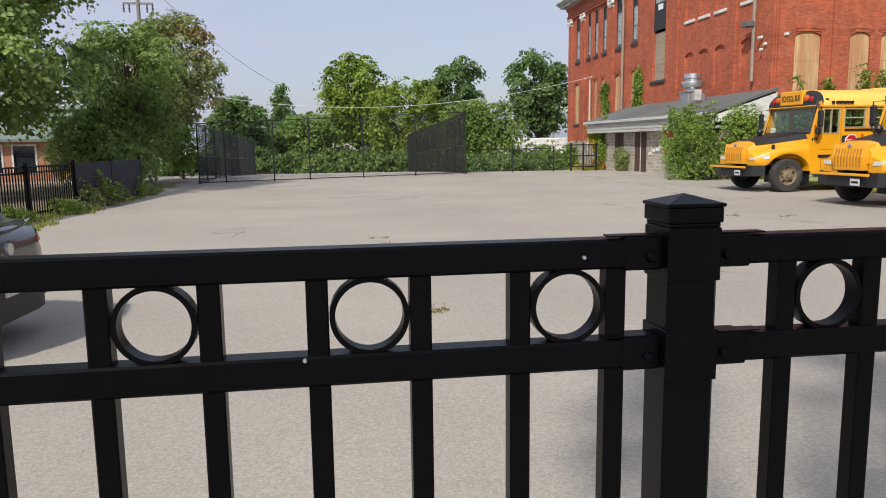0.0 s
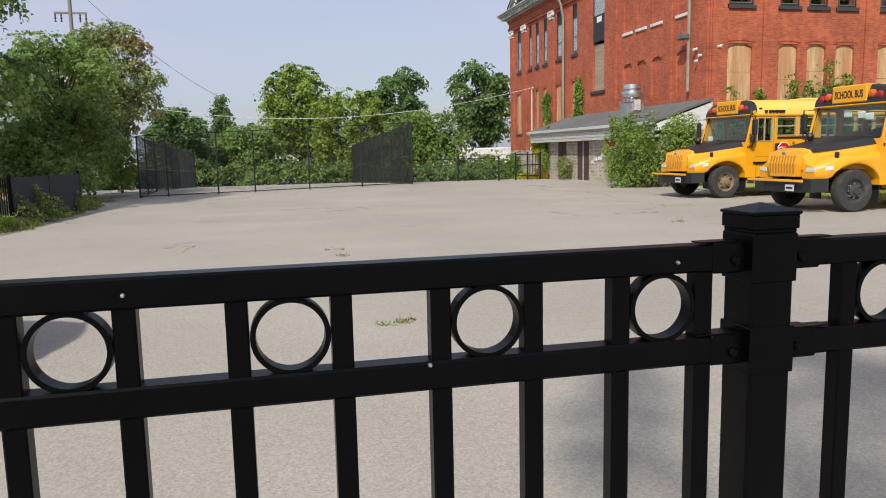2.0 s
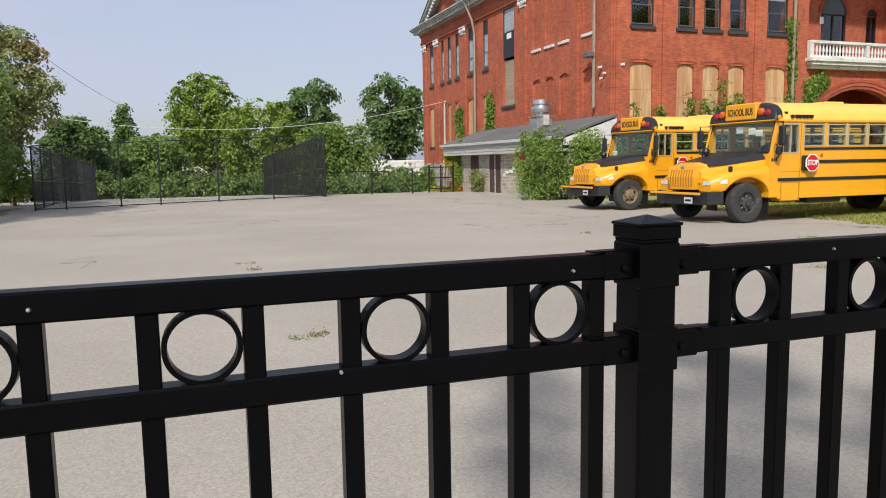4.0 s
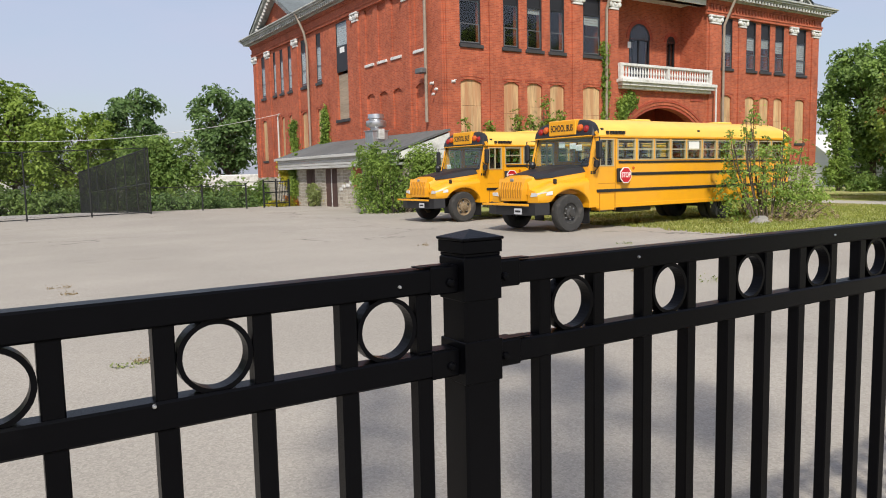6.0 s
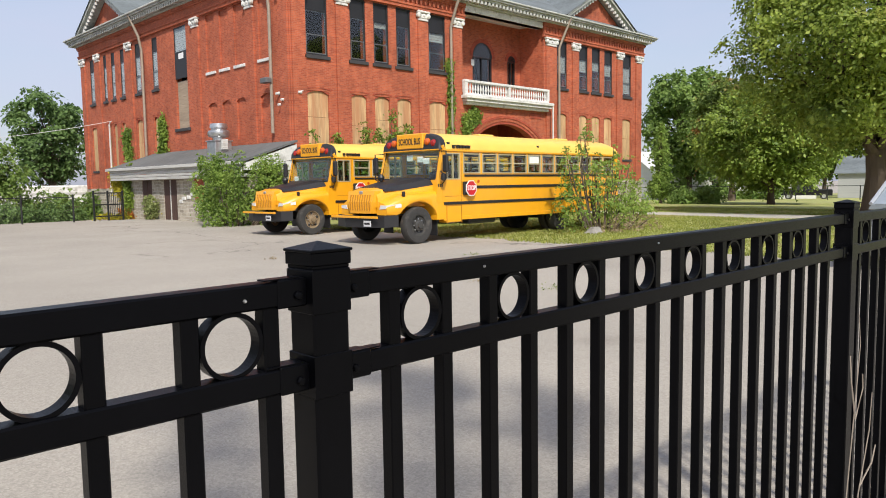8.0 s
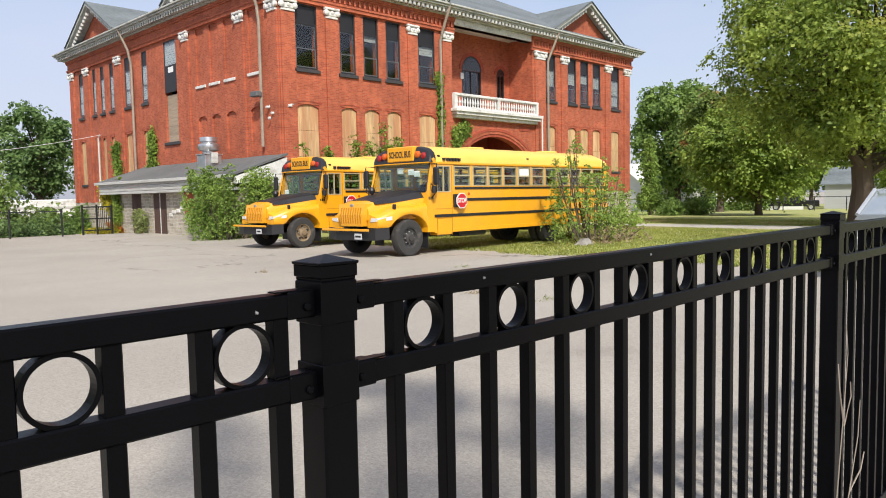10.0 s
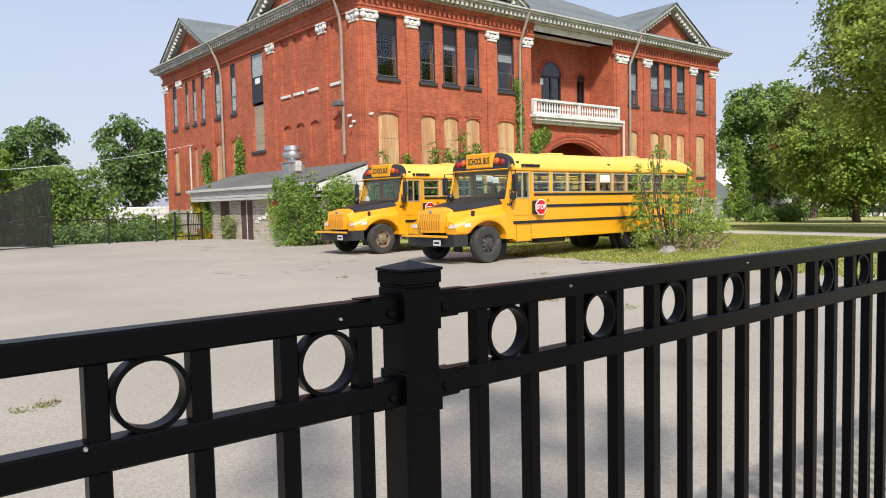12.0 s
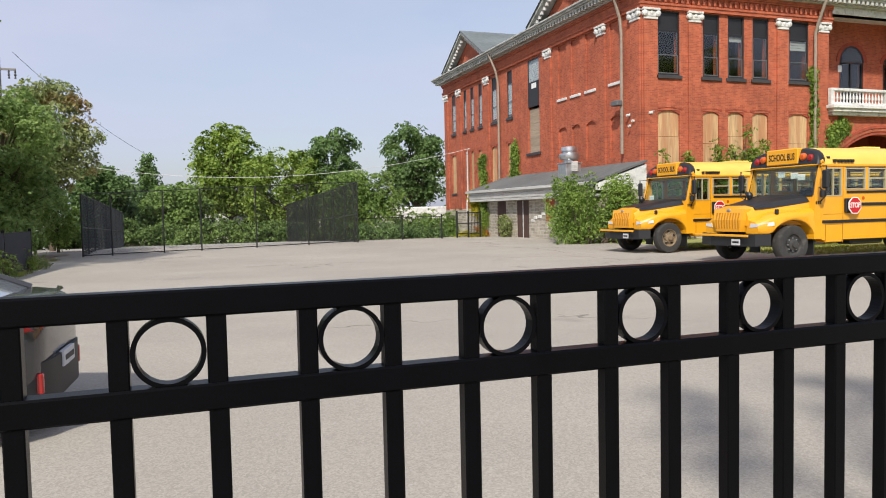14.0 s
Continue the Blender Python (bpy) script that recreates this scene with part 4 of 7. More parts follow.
slab.box(28.95, 36.62, -0.55, 0.0, 6.18, 6.36, 0.02).box(29.05, 36.5, -0.45, 0.0, 6.02, 6.18, 0.02).box(29.15, 36.4, -0.3, 0.0, 5.86, 6.02, 0.02)
part("balcony_cornice", slab, M_WHITE, school, "weathered white balcony cornice")
rail = Mesh(front)
rail.box(29.0, 36.4, -0.36, -0.12, 7.04, 7.18, 0.02).box(29.0, 36.4, -0.34, -0.14, 6.36, 6.48, 0.02)
for u in (29.0, 32.62, 36.2):
    rail.box(u, u + 0.2, -0.35, -0.13, 6.48, 7.04, 0.01)
bal = part("balustrade", rail, M_WHITE, school, "white turned balustrade")
bm_ = Mesh().lathe([(0.045, 0), (0.045, 0.05), (0.03, 0.09), (0.062, 0.22), (0.05, 0.32), (0.03, 0.42), (0.03, 0.47), (0.048, 0.5), (0.048, 0.56)], (0, 0, 0), "z", 8).data("baluster")
for i in range(34):
    u = 29.28 + i * 0.212
    if abs(u - 32.72) > 0.14 and u < 36.15:
        part("baluster", bm_, M_WHITE, bal).location = front(u, -0.24, 6.48)
# eaves
OV = 0.75
def corner_run(o, z0, z1):
    """An L-shaped moulding round the two visible eaves, mitred at the corner."""
    prof = [(0.0, z0), (o - 0.02, z0), (o, z0 + 0.02), (o, z1 - 0.02), (o - 0.02, z1), (0.0, z1)]
    return Mesh().loft([[(BX1 + o, BY - w, z) for w, z in prof], [(BX - w, BY - w, z) for w, z in prof], [(BX - w, BY1 + o, z) for w, z in prof]])


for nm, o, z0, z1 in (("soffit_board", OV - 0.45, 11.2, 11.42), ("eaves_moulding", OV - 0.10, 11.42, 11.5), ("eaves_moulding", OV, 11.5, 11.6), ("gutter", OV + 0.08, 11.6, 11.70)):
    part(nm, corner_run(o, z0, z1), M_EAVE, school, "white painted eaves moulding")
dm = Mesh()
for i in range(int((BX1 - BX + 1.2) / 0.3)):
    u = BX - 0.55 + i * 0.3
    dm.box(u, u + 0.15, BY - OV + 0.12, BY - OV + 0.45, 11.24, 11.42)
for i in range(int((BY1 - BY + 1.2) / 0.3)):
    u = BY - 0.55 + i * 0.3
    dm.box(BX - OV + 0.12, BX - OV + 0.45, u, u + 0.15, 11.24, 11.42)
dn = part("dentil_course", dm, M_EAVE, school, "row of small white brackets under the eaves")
dn["kind"] = "stuff"
# hipped roof and gables
rf = Mesh()
o = OV + 0.05
zr = 11.7
cx0, cx1, cy0, cy1 = BX - o, BX1 + o, BY - o, BY1 + o
zt = zr + 0.5 * 9.5
ins = 9.5
rf.add([(cx0, cy0, zr), (cx1, cy0, zr), (cx1, cy1, zr), (cx0, cy1, zr), (cx0 + ins, cy0 + ins, zt), (cx1 - ins, cy0 + ins, zt), (cx1 - ins, cy1 - ins, zt), (cx0 + ins, cy1 - ins, zt)],
       [(0, 1, 5, 4), (1, 2, 6, 5), (2, 3, 7, 6), (3, 0, 4, 7), (4, 5, 6, 7), (0, 3, 2, 1)])
part("roof", rf, M_ROOF, school, "grey shingled hipped roof")


def gable(at, uc, half, apex):
    """A brick pediment with white raking cornice and its shingled roof running back."""
    g = part("pediment", Mesh(at).add([(uc - half + 0.5, -0.1, 11.7), (uc + half - 0.5, -0.1, 11.7), (uc, -0.1, apex - 0.3), (uc - half + 0.5, 0.2, 11.7), (uc + half - 0.5, 0.2, 11.7), (uc, 0.2, apex - 0.3)], [(0, 1, 2), (3, 5, 4), (0, 3, 4, 1), (1, 4, 5, 2), (2, 5, 3, 0)]), M_BRICK, school, "triangular red brick pediment")
    rise = (apex - 11.72) / half
    rake = Mesh(at)
    den = Mesh(at)
    roof = Mesh(at)
    back_w = 5.2
    for s in (-1, 1):
        for w0, w1, d0, d1 in ((-OV - 0.05, -OV + 0.1, -0.14, 0.06), (-OV + 0.1, -0.1, -0.26, -0.06)):
            rake.loft([[(uc + s * half, w0, 11.74 + d0), (uc + s * half, w1, 11.74 + d0), (uc + s * half, w1, 11.74 + d1), (uc + s * half, w0, 11.74 + d1)], [(uc, w0, apex + d0), (uc, w1, apex + d0), (uc, w1, apex + d1), (uc, w0, apex + d1)]])
        for i in range(1, 13):
            k = i / 13.5
            u, z = uc + s * half * (1 - k), 11.74 + (apex - 11.74) * k
            den.box(u - 0.07, u + 0.07, -OV + 0.1, -OV + 0.26, z - 0.42, z - 0.24)
        roof.add([(uc + s * (half + 0.1), -OV - 0.1, 11.74 + 0.03), (uc, -OV - 0.1, apex + 0.1), (uc, back_w, apex + 0.1), (uc + s * (half + 0.1), 0.6, 11.74 + 0.06)], [(0, 1, 2, 3)])
        roof.add([(uc + s * (half + 0.1), -OV - 0.1, 11.66), (uc, -OV - 0.1, apex + 0.03), (uc, back_w, apex + 0.03), (uc + s * (half + 0.1), 0.6, 11.7)], [(0, 1, 2, 3)])
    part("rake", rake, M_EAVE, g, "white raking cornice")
    part("bracket_course", den, M_WHITE, g)["kind"] = "stuff"
    part("gable_roof", roof, M_ROOF, g)


gable(front, 41.55, 3.9, 13.95)
gable(front, 24.3, 3.9, 13.95)
gable(side, 48.2, 3.9, 13.95)
gable(side, 33.9, 3.9, 13.95)
part("chimney_cap", Mesh().box(BX + 2.0, BX + 2.15, 39.9, 40.05, 11.9, 13.3).box(BX + 1.95, BX + 2.2, 39.85, 40.1, 13.3, 13.38), M_SILL, school, "thin dark vent pipe")
# downpipes
for pts, mm in (([(BX - 0.62, 29.45, 11.6), (BX - 0.2, 29.4, 10.2), (BX - 0.16, 29.35, 9.5), (BX - 0.16, 29.35, 4.0)], M_PIPE),
                ([(BX - 0.75, 43.6, 11.6), (BX - 0.3, 43.4, 10.4), (BX - 0.16, 43.35, 9.6), (BX - 0.16, 43.35, 1.8)], M_PIPE),
                ([(28.35, BY - 0.75, 11.6), (28.2, BY - 0.3, 10.3), (28.15, BY - 0.17, 9.8), (28.15, BY - 0.17, 2.0)], M_PIPE),
                ([(38.05, BY - 0.75, 11.6), (37.75, BY - 0.3, 10.3), (37.62, BY - 0.17, 9.8), (37.62, BY - 0.17, 2.0)], M_PIPE),
                ([(36.55, BY - 0.5, 6.2), (36.55, BY - 0.5, 1.0)], M_WPIPE),
                ([(BX - 0.12, 48.8, 5.9), (BX - 0.14, 49.0, 5.7), (BX - 0.14, 49.0, 2.6), (BX - 0.3, 48.8, 2.0), (BX - 0.3, 48.8, 0.9)], M_WPIPE)):
    part("downpipe", Mesh().tube(pts, 0.075 if mm is M_PIPE else 0.048, 8), mm, school, "white conduit pipe" if mm is M_WPIPE else "weathered brown downpipe")
fl = thing("flood_light", "dark wall-mounted flood light on the downpipe", "lamp", at=pose(BX - 0.3, 29.5, 6.35))
part("housing", Mesh().box(-0.2, 0.1, -0.28, 0.28, -0.12, 0.12, 0.03), M_GREYFRAME, fl)
part("arm", Mesh().tube([(0.05, 0, 0), (0.3, 0, 0)], 0.03, 6), M_GREYFRAME, fl)
for x, y, z in ((BX - 0.05, 28.9, 5.75), (BX - 0.05, 28.5, 5.45), (BX + 0.45, BY - 0.1, 5.75), (BX - 0.05, 28.75, 5.25)):
    c = thing("security_camera", "small white security camera on the brick corner", "camera", "security cameras", at=pose(x, y, z))
    part("bracket", Mesh().tube([(0.12, 0, 0.06), (0, 0, 0.06), (-0.05, 0, 0)], 0.018, 6), M_WHITE, c)
    part("housing", Mesh().lathe([(0.0, -0.1), (0.06, -0.1), (0.065, 0.08), (0.0, 0.09)], (-0.06, 0, -0.02), "x", 10), M_WHITE, c)

# ---- stone lean-to on the school's side ----
AX, AY0, AY1 = 16.0, 27.7, 42.2
annex = thing("stone_lean_to", "low rubble stone lean-to with a grey roof and brown doors", "outbuilding")
WL = lambda u, w, z: (AX + w, u, z)
doors = [(34.85, 36.35), (37.75, 39.0)]
part("wall", pierced(WL, AY0, AY1, -0.2, 2.15, [(a, b, -0.2, 2.0) for a, b in doors], 0.35), M_STONE, annex, "grey rubble stone wall")
part("wall", Mesh().box(AX + 0.35, BX, AY0, AY0 + 0.3, -0.2, 2.3), M_STONE, annex)
part("wall", Mesh().box(AX + 0.35, BX, AY1 - 0.3, AY1, -0.4, 2.3), M_STONE, annex)
gb = Mesh()
gb.add([(AX - 0.3, AY0 - 0.04, 2.3), (BX - 0.02, AY0 - 0.04, 2.3), (BX - 0.02, AY0 - 0.04, 3.44), (AX - 0.3, AY0 - 0.04, 2.6), (AX - 0.3, AY0 + 0.1, 2.3), (BX - 0.02, AY0 + 0.1, 2.3), (BX - 0.02, AY0 + 0.1, 3.44), (AX - 0.3, AY0 + 0.1, 2.6)], [(0, 1, 2, 3), (4, 7, 6, 5), (0, 3, 7, 4), (3, 2, 6, 7), (0, 4, 5, 1)])
part("gable_boarding", gb, M_WHITE, annex, "white painted gable boarding")
for i in range(4):
    part("fascia_board", Mesh(WL).box(AY0, AY1, -0.44 - 0.012 * i, -0.02 if i == 0 else -0.40, 2.02 + i * 0.14, 2.02 + i * 0.14 + 0.13, 0.008), M_GREYTRIM, annex, "weathered pale fascia board")
rf = Mesh()
a, b = (AX - 0.55, 2.58), (BX - 0.01, 3.52)
rf.loft([[(a[0], y, a[1]), (b[0], y, b[1]), (b[0], y, b[1] + 0.09), (a[0], y, a[1] + 0.09)] for y in (AY0 - 0.1, AY1 + 0.3)])
part("roof", rf, M_ROOF2, annex)
part("roof_edge", Mesh().box(AX - 0.6, AX - 0.53, AY0 - 0.1, AY1 + 0.3, 2.54, 2.68, 0.01), M_GREYTRIM, annex)
for a, b in doors:
    dr = part("door", Mesh(WL).box(a, b, 0.06, 0.1, -0.1, 2.0), M_WOODDOOR, annex, "weathered dark brown plank door")
    for i in range(6):
        w = (b - a) / 6
        part("plank", Mesh(WL).box(a + i * w + 0.006, a + (i + 1) * w - 0.006, 0.03, 0.06, -0.1, 1.99, 0.004), M_WOODDOOR, dr)
    part("post", Mesh(WL).box((a + b) / 2 - 0.04, (a + b) / 2 + 0.04, 0.005, 0.03, -0.1, 1.99, 0.006), M_GREYTRIM if a < 36 else M_WOODDOOR, dr)
part("red_hatch", Mesh(WL).box(32.0, 32.9, -0.02, 0.02, 0.9, 2.0, 0.01), M_BRICK, annex, "faded red hatch")
for u, z in ((33.9, 1.0), (33.4, 1.05), (34.2, 0.85), (33.0, 1.2)):
    part("pale_stone", Mesh(WL).box(u, u + 0.35, -0.04, 0.02, z, z + 0.16, 0.02), M_WHITE, annex)
vent = thing("roof_ventilator", "galvanised steel kitchen exhaust ventilator on the lean-to roof", "ventilator", at=pose(17.15, 32.55, 3.15))
part("base", Mesh().box(-0.42, 0.42, -0.42, 0.42, -0.4, 0.6, 0.02), M_TIN, vent)
part("base_cap", Mesh().box(-0.47, 0.47, -0.47, 0.47, 0.6, 0.65, 0.01), M_TIN, vent)
part("cowl", Mesh().lathe([(0.3, 0.65), (0.3, 0.78), (0.48, 0.83), (0.53, 0.95), (0.50, 1.1), (0.36, 1.16), (0.36, 1.22), (0.42, 1.24), (0.40, 1.44), (0.0, 1.46)], (0, 0, 0), "z", 20), M_TIN, vent, smooth=True)
part("motor", Mesh().box(-0.15, 0.15, -0.6, -0.42, 0.2, 0.7, 0.02), M_GREYTRIM, vent)


# ---- school buses ----
def bus(label, at, rim, notices, window_notice=False):
    """Front axle at the origin, nose towards -x, driver's side towards -y."""
    t = thing("school_bus", label, "bus", "parked school buses", at=at)
    W = 1.22
    LEN = 10.0

    def hull(x, zf=3.05, half=W, z0=0.62):
        pts = [(x, -half, z0), (x, -half, 2.52)]
        for i in range(1, 12):
            a = math.pi * i / 12
            pts.append((x, -half * (abs(math.cos(a)) ** 0.62) * (1 if math.cos(a) > 0 else -1), 2.52 + (zf - 2.52) * math.sin(a) ** 0.8))
        pts += [(x, half, 2.52), (x, half, z0)]
        return pts

    roof = Mesh()
    ring = [[p for p in hull(x, z) if p[2] >= 2.51] for x, z in ((0.92, 2.98), (1.3, 3.05), (5, 3.06), (9.6, 3.05), (LEN, 2.93))]
    roof.loft(ring, caps=True, closed=True)
    part("roof", roof, M_ROOFYEL, t, "sun-faded yellow roof", smooth=True)
    # side walls with window openings
    wins = [(1.02, 1.55), (1.72, 2.42)] + [(2.54 + 0.72 * i, 3.18 + 0.72 * i) for i in range(10)]
    for s in (-1, 1):
        at_s = (lambda u, w, z: (u, -W + w, z)) if s < 0 else (lambda u, w, z: (u, W - w, z))
        hs = [(1.02, 1.56, 1.72, 2.46)] + [(a, b, 1.89, 2.48) for a, b in wins[1:]]
        sp = part("side_panel", pierced(at_s, 0.86, LEN, 0.68, 2.53, hs, 0.06), M_YELLOW, t, "glossy school bus yellow side panel")
        for z0, z1 in ((1.80, 1.86), (1.46, 1.54), (1.02, 1.10)):
            part("rub_rail", Mesh(at_s).box(1.75 if z0 > 1.2 else 0.9, LEN, -0.03, 0.0, z0, z1, 0.008), M_BLACK, sp, "black rub rail")
        part("skirt_rail", Mesh(at_s).box(0.9, LEN, -0.008, 0.02, 0.58, 0.69, 0.006), M_YELLOW, sp)
        part("roof_rail", Mesh(at_s).box(0.9, LEN, -0.03, 0.01, 2.50, 2.56, 0.008), M_YELLOW, sp)
        for i, (a, b) in enumerate(hs and [(h[0], h[1]) for h in hs]):
            z0 = hs[i][2]
            wf = Mesh(at_s)
            wf.box(a - 0.015, a + 0.025, -0.012, 0.05, z0, 2.46).box(b - 0.025, b + 0.015, -0.012, 0.05, z0, 2.46)
            wf.box(a + 0.025, b - 0.025, -0.012, 0.05, 2.43, 2.46).box(a + 0.025, b - 0.025, -0.012, 0.05, z0, z0 + 0.03)
            if i:
                wf.box(a + 0.025, b - 0.025, -0.01, 0.045, 2.17, 2.205)
            else:
                wf.box((a + b) / 2 - 0.015, (a + b) / 2 + 0.015, -0.01, 0.045, z0 + 0.03, 2.43)
            w = part("window", wf, M_BUSFRAME, sp)
            g = part("pane", Mesh(at_s).box(a + 0.025, b - 0.025, 0.02, 0.025, z0 + 0.03, 2.43), M_BUSGLASS, w)
            g.visible_shadow = False
    part("rear_wall", Mesh().box(LEN - 0.06, LEN, -W + 0.06, W - 0.06, 0.68, 2.6), M_YELLOW, t)
    part("floor", Mesh().box(0.86, LEN - 0.06, -W + 0.06, W - 0.06, 0.9, 1.0), M_GREYTRIM, t)
    part("headliner", Mesh().box(0.95, LEN - 0.08, -W + 0.08, W - 0.08, 2.5, 2.52), M_GREYTRIM, t)
    sm = Mesh().box(0, 0.12, -0.5, 0.5, 1.0, 1.98, 0.04).box(-0.36, 0.0, -0.5, 0.5, 1.36, 1.48, 0.03).data("seat")
    for i in range(9):
        for y in (-0.62, 0.62):
            part("seat", sm, M_SEAT, t).location = (2.6 + 0.78 * i, y, 0)
    if window_notice:
        part("notice", Mesh().box(4.78, 5.26, -W + 0.005, -W + 0.015, 2.16, 2.42), M_SIGNWHITE, t, "white paper notice in a side window")
    # windscreen wall and sign cap
    fw = Mesh()
    nose = lambda z: 0.62 + 0.30 * max(0.0, min(1.0, (z - 1.5) / 1.2))
    fw.loft([[(nose(1.1), -W, 1.1), (nose(1.1), W, 1.1), (nose(1.1) + 0.2, W, 1.1), (nose(1.1) + 0.2, -W, 1.1)], [(nose(1.72), -W, 1.72), (nose(1.72), W, 1.72), (nose(1.72) + 0.2, W, 1.72), (nose(1.72) + 0.2, -W, 1.72)]])
    part("cowl", fw, M_YELLOW, t)
    ws = None
    for y in (-W, W - 0.1):
        pl = Mesh().loft([[(nose(1.72), y, 1.72), (nose(1.72), y + (0.1 if abs(y) > 0.1 else 0.05), 1.72), (nose(1.72) + 0.1, y + (0.1 if abs(y) > 0.1 else 0.05), 1.72), (nose(1.72) + 0.1, y, 1.72)], [(nose(2.62), y, 2.62), (nose(2.62), y + (0.1 if abs(y) > 0.1 else 0.05), 2.62), (nose(2.62) + 0.1, y + (0.1 if abs(y) > 0.1 else 0.05), 2.62), (nose(2.62) + 0.1, y, 2.62)]])
        ws = part("windscreen_pillar", pl, M_YELLOW, t)
    part("windscreen_header", Mesh().box(0.86, 0.96, -W, W, 2.58, 2.66, 0.01), M_YELLOW, t)
    gk = [(nose(z) - 0.004, y, z) for y, z in ((-W + 0.1, 1.75), (-W + 0.12, 2.57), (W - 0.12, 2.57), (W - 0.1, 1.75), (-W + 0.1, 1.75))]
    part("gasket", Mesh().tube(gk, 0.028, 6), M_BLACK, ws, "black windscreen gasket")
    part("dashboard", Mesh().box(0.72, 1.0, -W + 0.1, W - 0.1, 1.55, 1.74, 0.04), M_BLACK, t)
    gl = Mesh()
    gl.loft([[(nose(1.74) + 0.03, y, 1.74), (nose(2.6) + 0.03, y, 2.6), (nose(2.6) + 0.036, y, 2.6), (nose(1.74) + 0.036, y, 1.74)] for y in (-W + 0.1, W - 0.1)])
    g = part("windscreen", gl, M_BUSGLASS, ws, "tinted windscreen")
    g.visible_shadow = False
    for y, z in notices:
        part("notice", Mesh().box(nose(z) + 0.045, nose(z) + 0.05, y - 0.12, y + 0.12, z - 0.08, z + 0.08), M_SIGNWHITE, ws, "white paper notice behind the windscreen")
    part("steering_column", Mesh().lathe([(0.2, -0.015), (0.225, 0.0), (0.2, 0.015), (0.185, 0.0), (0.2, -0.015)], (1.15, -0.6, 1.75), "x", 16), M_BLACK, t)
    part("driver_seat", Mesh().box(1.5, 1.62, -0.85, -0.35, 1.3, 2.15, 0.04).box(1.1, 1.5, -0.85, -0.35, 1.25, 1.4, 0.04), M_SEAT, t)
    capm = Mesh()
    capm.loft([[(x + 0.10 * ((p[2] - 2.52) / 0.5) ** 2, p[1] * k, 2.55 + (p[2] - 2.52) * h) for p in hull(x) if p[2] >= 2.51] for x, k, h in ((0.79, 0.95, 0.83), (0.83, 0.985, 0.90), (1.0, 1.0, 0.93))])
    part("front_cap", capm, M_BLACK, t, "black lamp hood over the windscreen", True)
    part("cap_lip", Mesh().box(0.78, 0.98, -W + 0.06, W - 0.06, 2.53, 2.565, 0.01), M_YELLOW, t)
    sg = part("destination_sign", Mesh().box(0.755, 1.1, -0.55, 0.55, 2.60, 3.03, 0.025), M_YELLOW, t, "yellow lettered sign")
    sg.location = (0.02, 0, 0)
    lettering("sign_letters", "SCHOOL BUS", 0.185, M_BLACK, sg, Matrix.Translation((0.75, 0, 2.80)) @ Euler((radians(90), 0, radians(-90))).to_matrix().to_4x4() @ Matrix.Diagonal((0.80, 1.35, 1, 1)))
    for s in (-1, 1):
        for y, mm, nm in ((0.69, M_AMBER, "amber_lamp"), (0.92, M_REDLENS, "red_lamp")):
            part(nm, Mesh().lathe([(0.0, -0.07), (0.06, -0.062), (0.095, -0.03), (0.105, 0.03)], (0.81 + (0.02 if y > 0.8 else 0), s * y, 2.78 if y < 0.8 else 2.74), "x", 14), mm, t)
    # bonnet, wings, grille
    bn = Mesh()
    prof = [(-0.98, 1.44, 0.62), (-0.80, 1.52, 0.68), (-0.3, 1.62, 0.78), (0.25, 1.72, 0.92), (0.68, 1.78, 1.05)]
    bn.loft([[(x, -hw, 1.0), (x, -hw, z - 0.20), (x, -hw * 0.86, z - 0.05), (x, -hw * 0.5, z), (x, hw * 0.5, z), (x, hw * 0.86, z - 0.05), (x, hw, z - 0.20), (x, hw, 1.0)] for x, z, hw in prof])
    part("bonnet", bn, M_YELLOW, t, "yellow bonnet", True)
    bk = Mesh()
    bk.loft([[(x, -hw * 1.008, z - k), (x, -hw * 0.868, z - 0.042), (x, -hw * 0.5, z + 0.009), (x, hw * 0.5, z + 0.009), (x, hw * 0.868, z - 0.042), (x, hw * 1.008, z - k), (x, hw * 0.9, z - k - 0.01), (x, -hw * 0.9, z - k - 0.01)] for x, z, hw, k in ((-0.78, 1.524, 0.684, 0.10), (-0.3, 1.62, 0.78, 0.17), (0.25, 1.72, 0.92, 0.20), (0.69, 1.782, 1.052, 0.20))])
    part("bonnet_panel", bk, M_BLACK, t, "matt black anti-glare bonnet panel")
    gr = Mesh()
    gr.loft([[(-1.08, -0.42, 0.84), (-1.08, 0.42, 0.84), (-0.9, 0.5, 0.84), (-0.9, -0.5, 0.84)], [(-1.10, -0.50, 1.15), (-1.10, 0.50, 1.15), (-0.9, 0.58, 1.15), (-0.9, -0.58, 1.15)], [(-1.02, -0.56, 1.44), (-1.02, 0.56, 1.44), (-0.85, 0.6, 1.44), (-0.85, -0.6, 1.44)]])
    g = part("grille", gr, M_YELLOW, t, "yellow moulded grille")
    # slots are strips in darker yellow, their shade put into the colour
    for i in range(9):
        y = -0.4 + 0.1 * i
        part("grille_slot", Mesh().loft([[(-1.094, y - 0.018, 0.92), (-1.094, y + 0.018, 0.92), (-1.07, y + 0.018, 0.92), (-1.07, y - 0.018, 0.92)], [(-1.108, y - 0.018, 1.15), (-1.108, y + 0.018, 1.15), (-1.09, y + 0.018, 1.15), (-1.09, y - 0.018, 1.15)], [(-1.066, y - 0.018, 1.34), (-1.066, y + 0.018, 1.34), (-1.05, y + 0.018, 1.34), (-1.05, y - 0.018, 1.34)]]), bpy.data.materials.get("grille_shade") or mat("grille_shade", (0.45, 0.19, 0.012), 0.5), g)
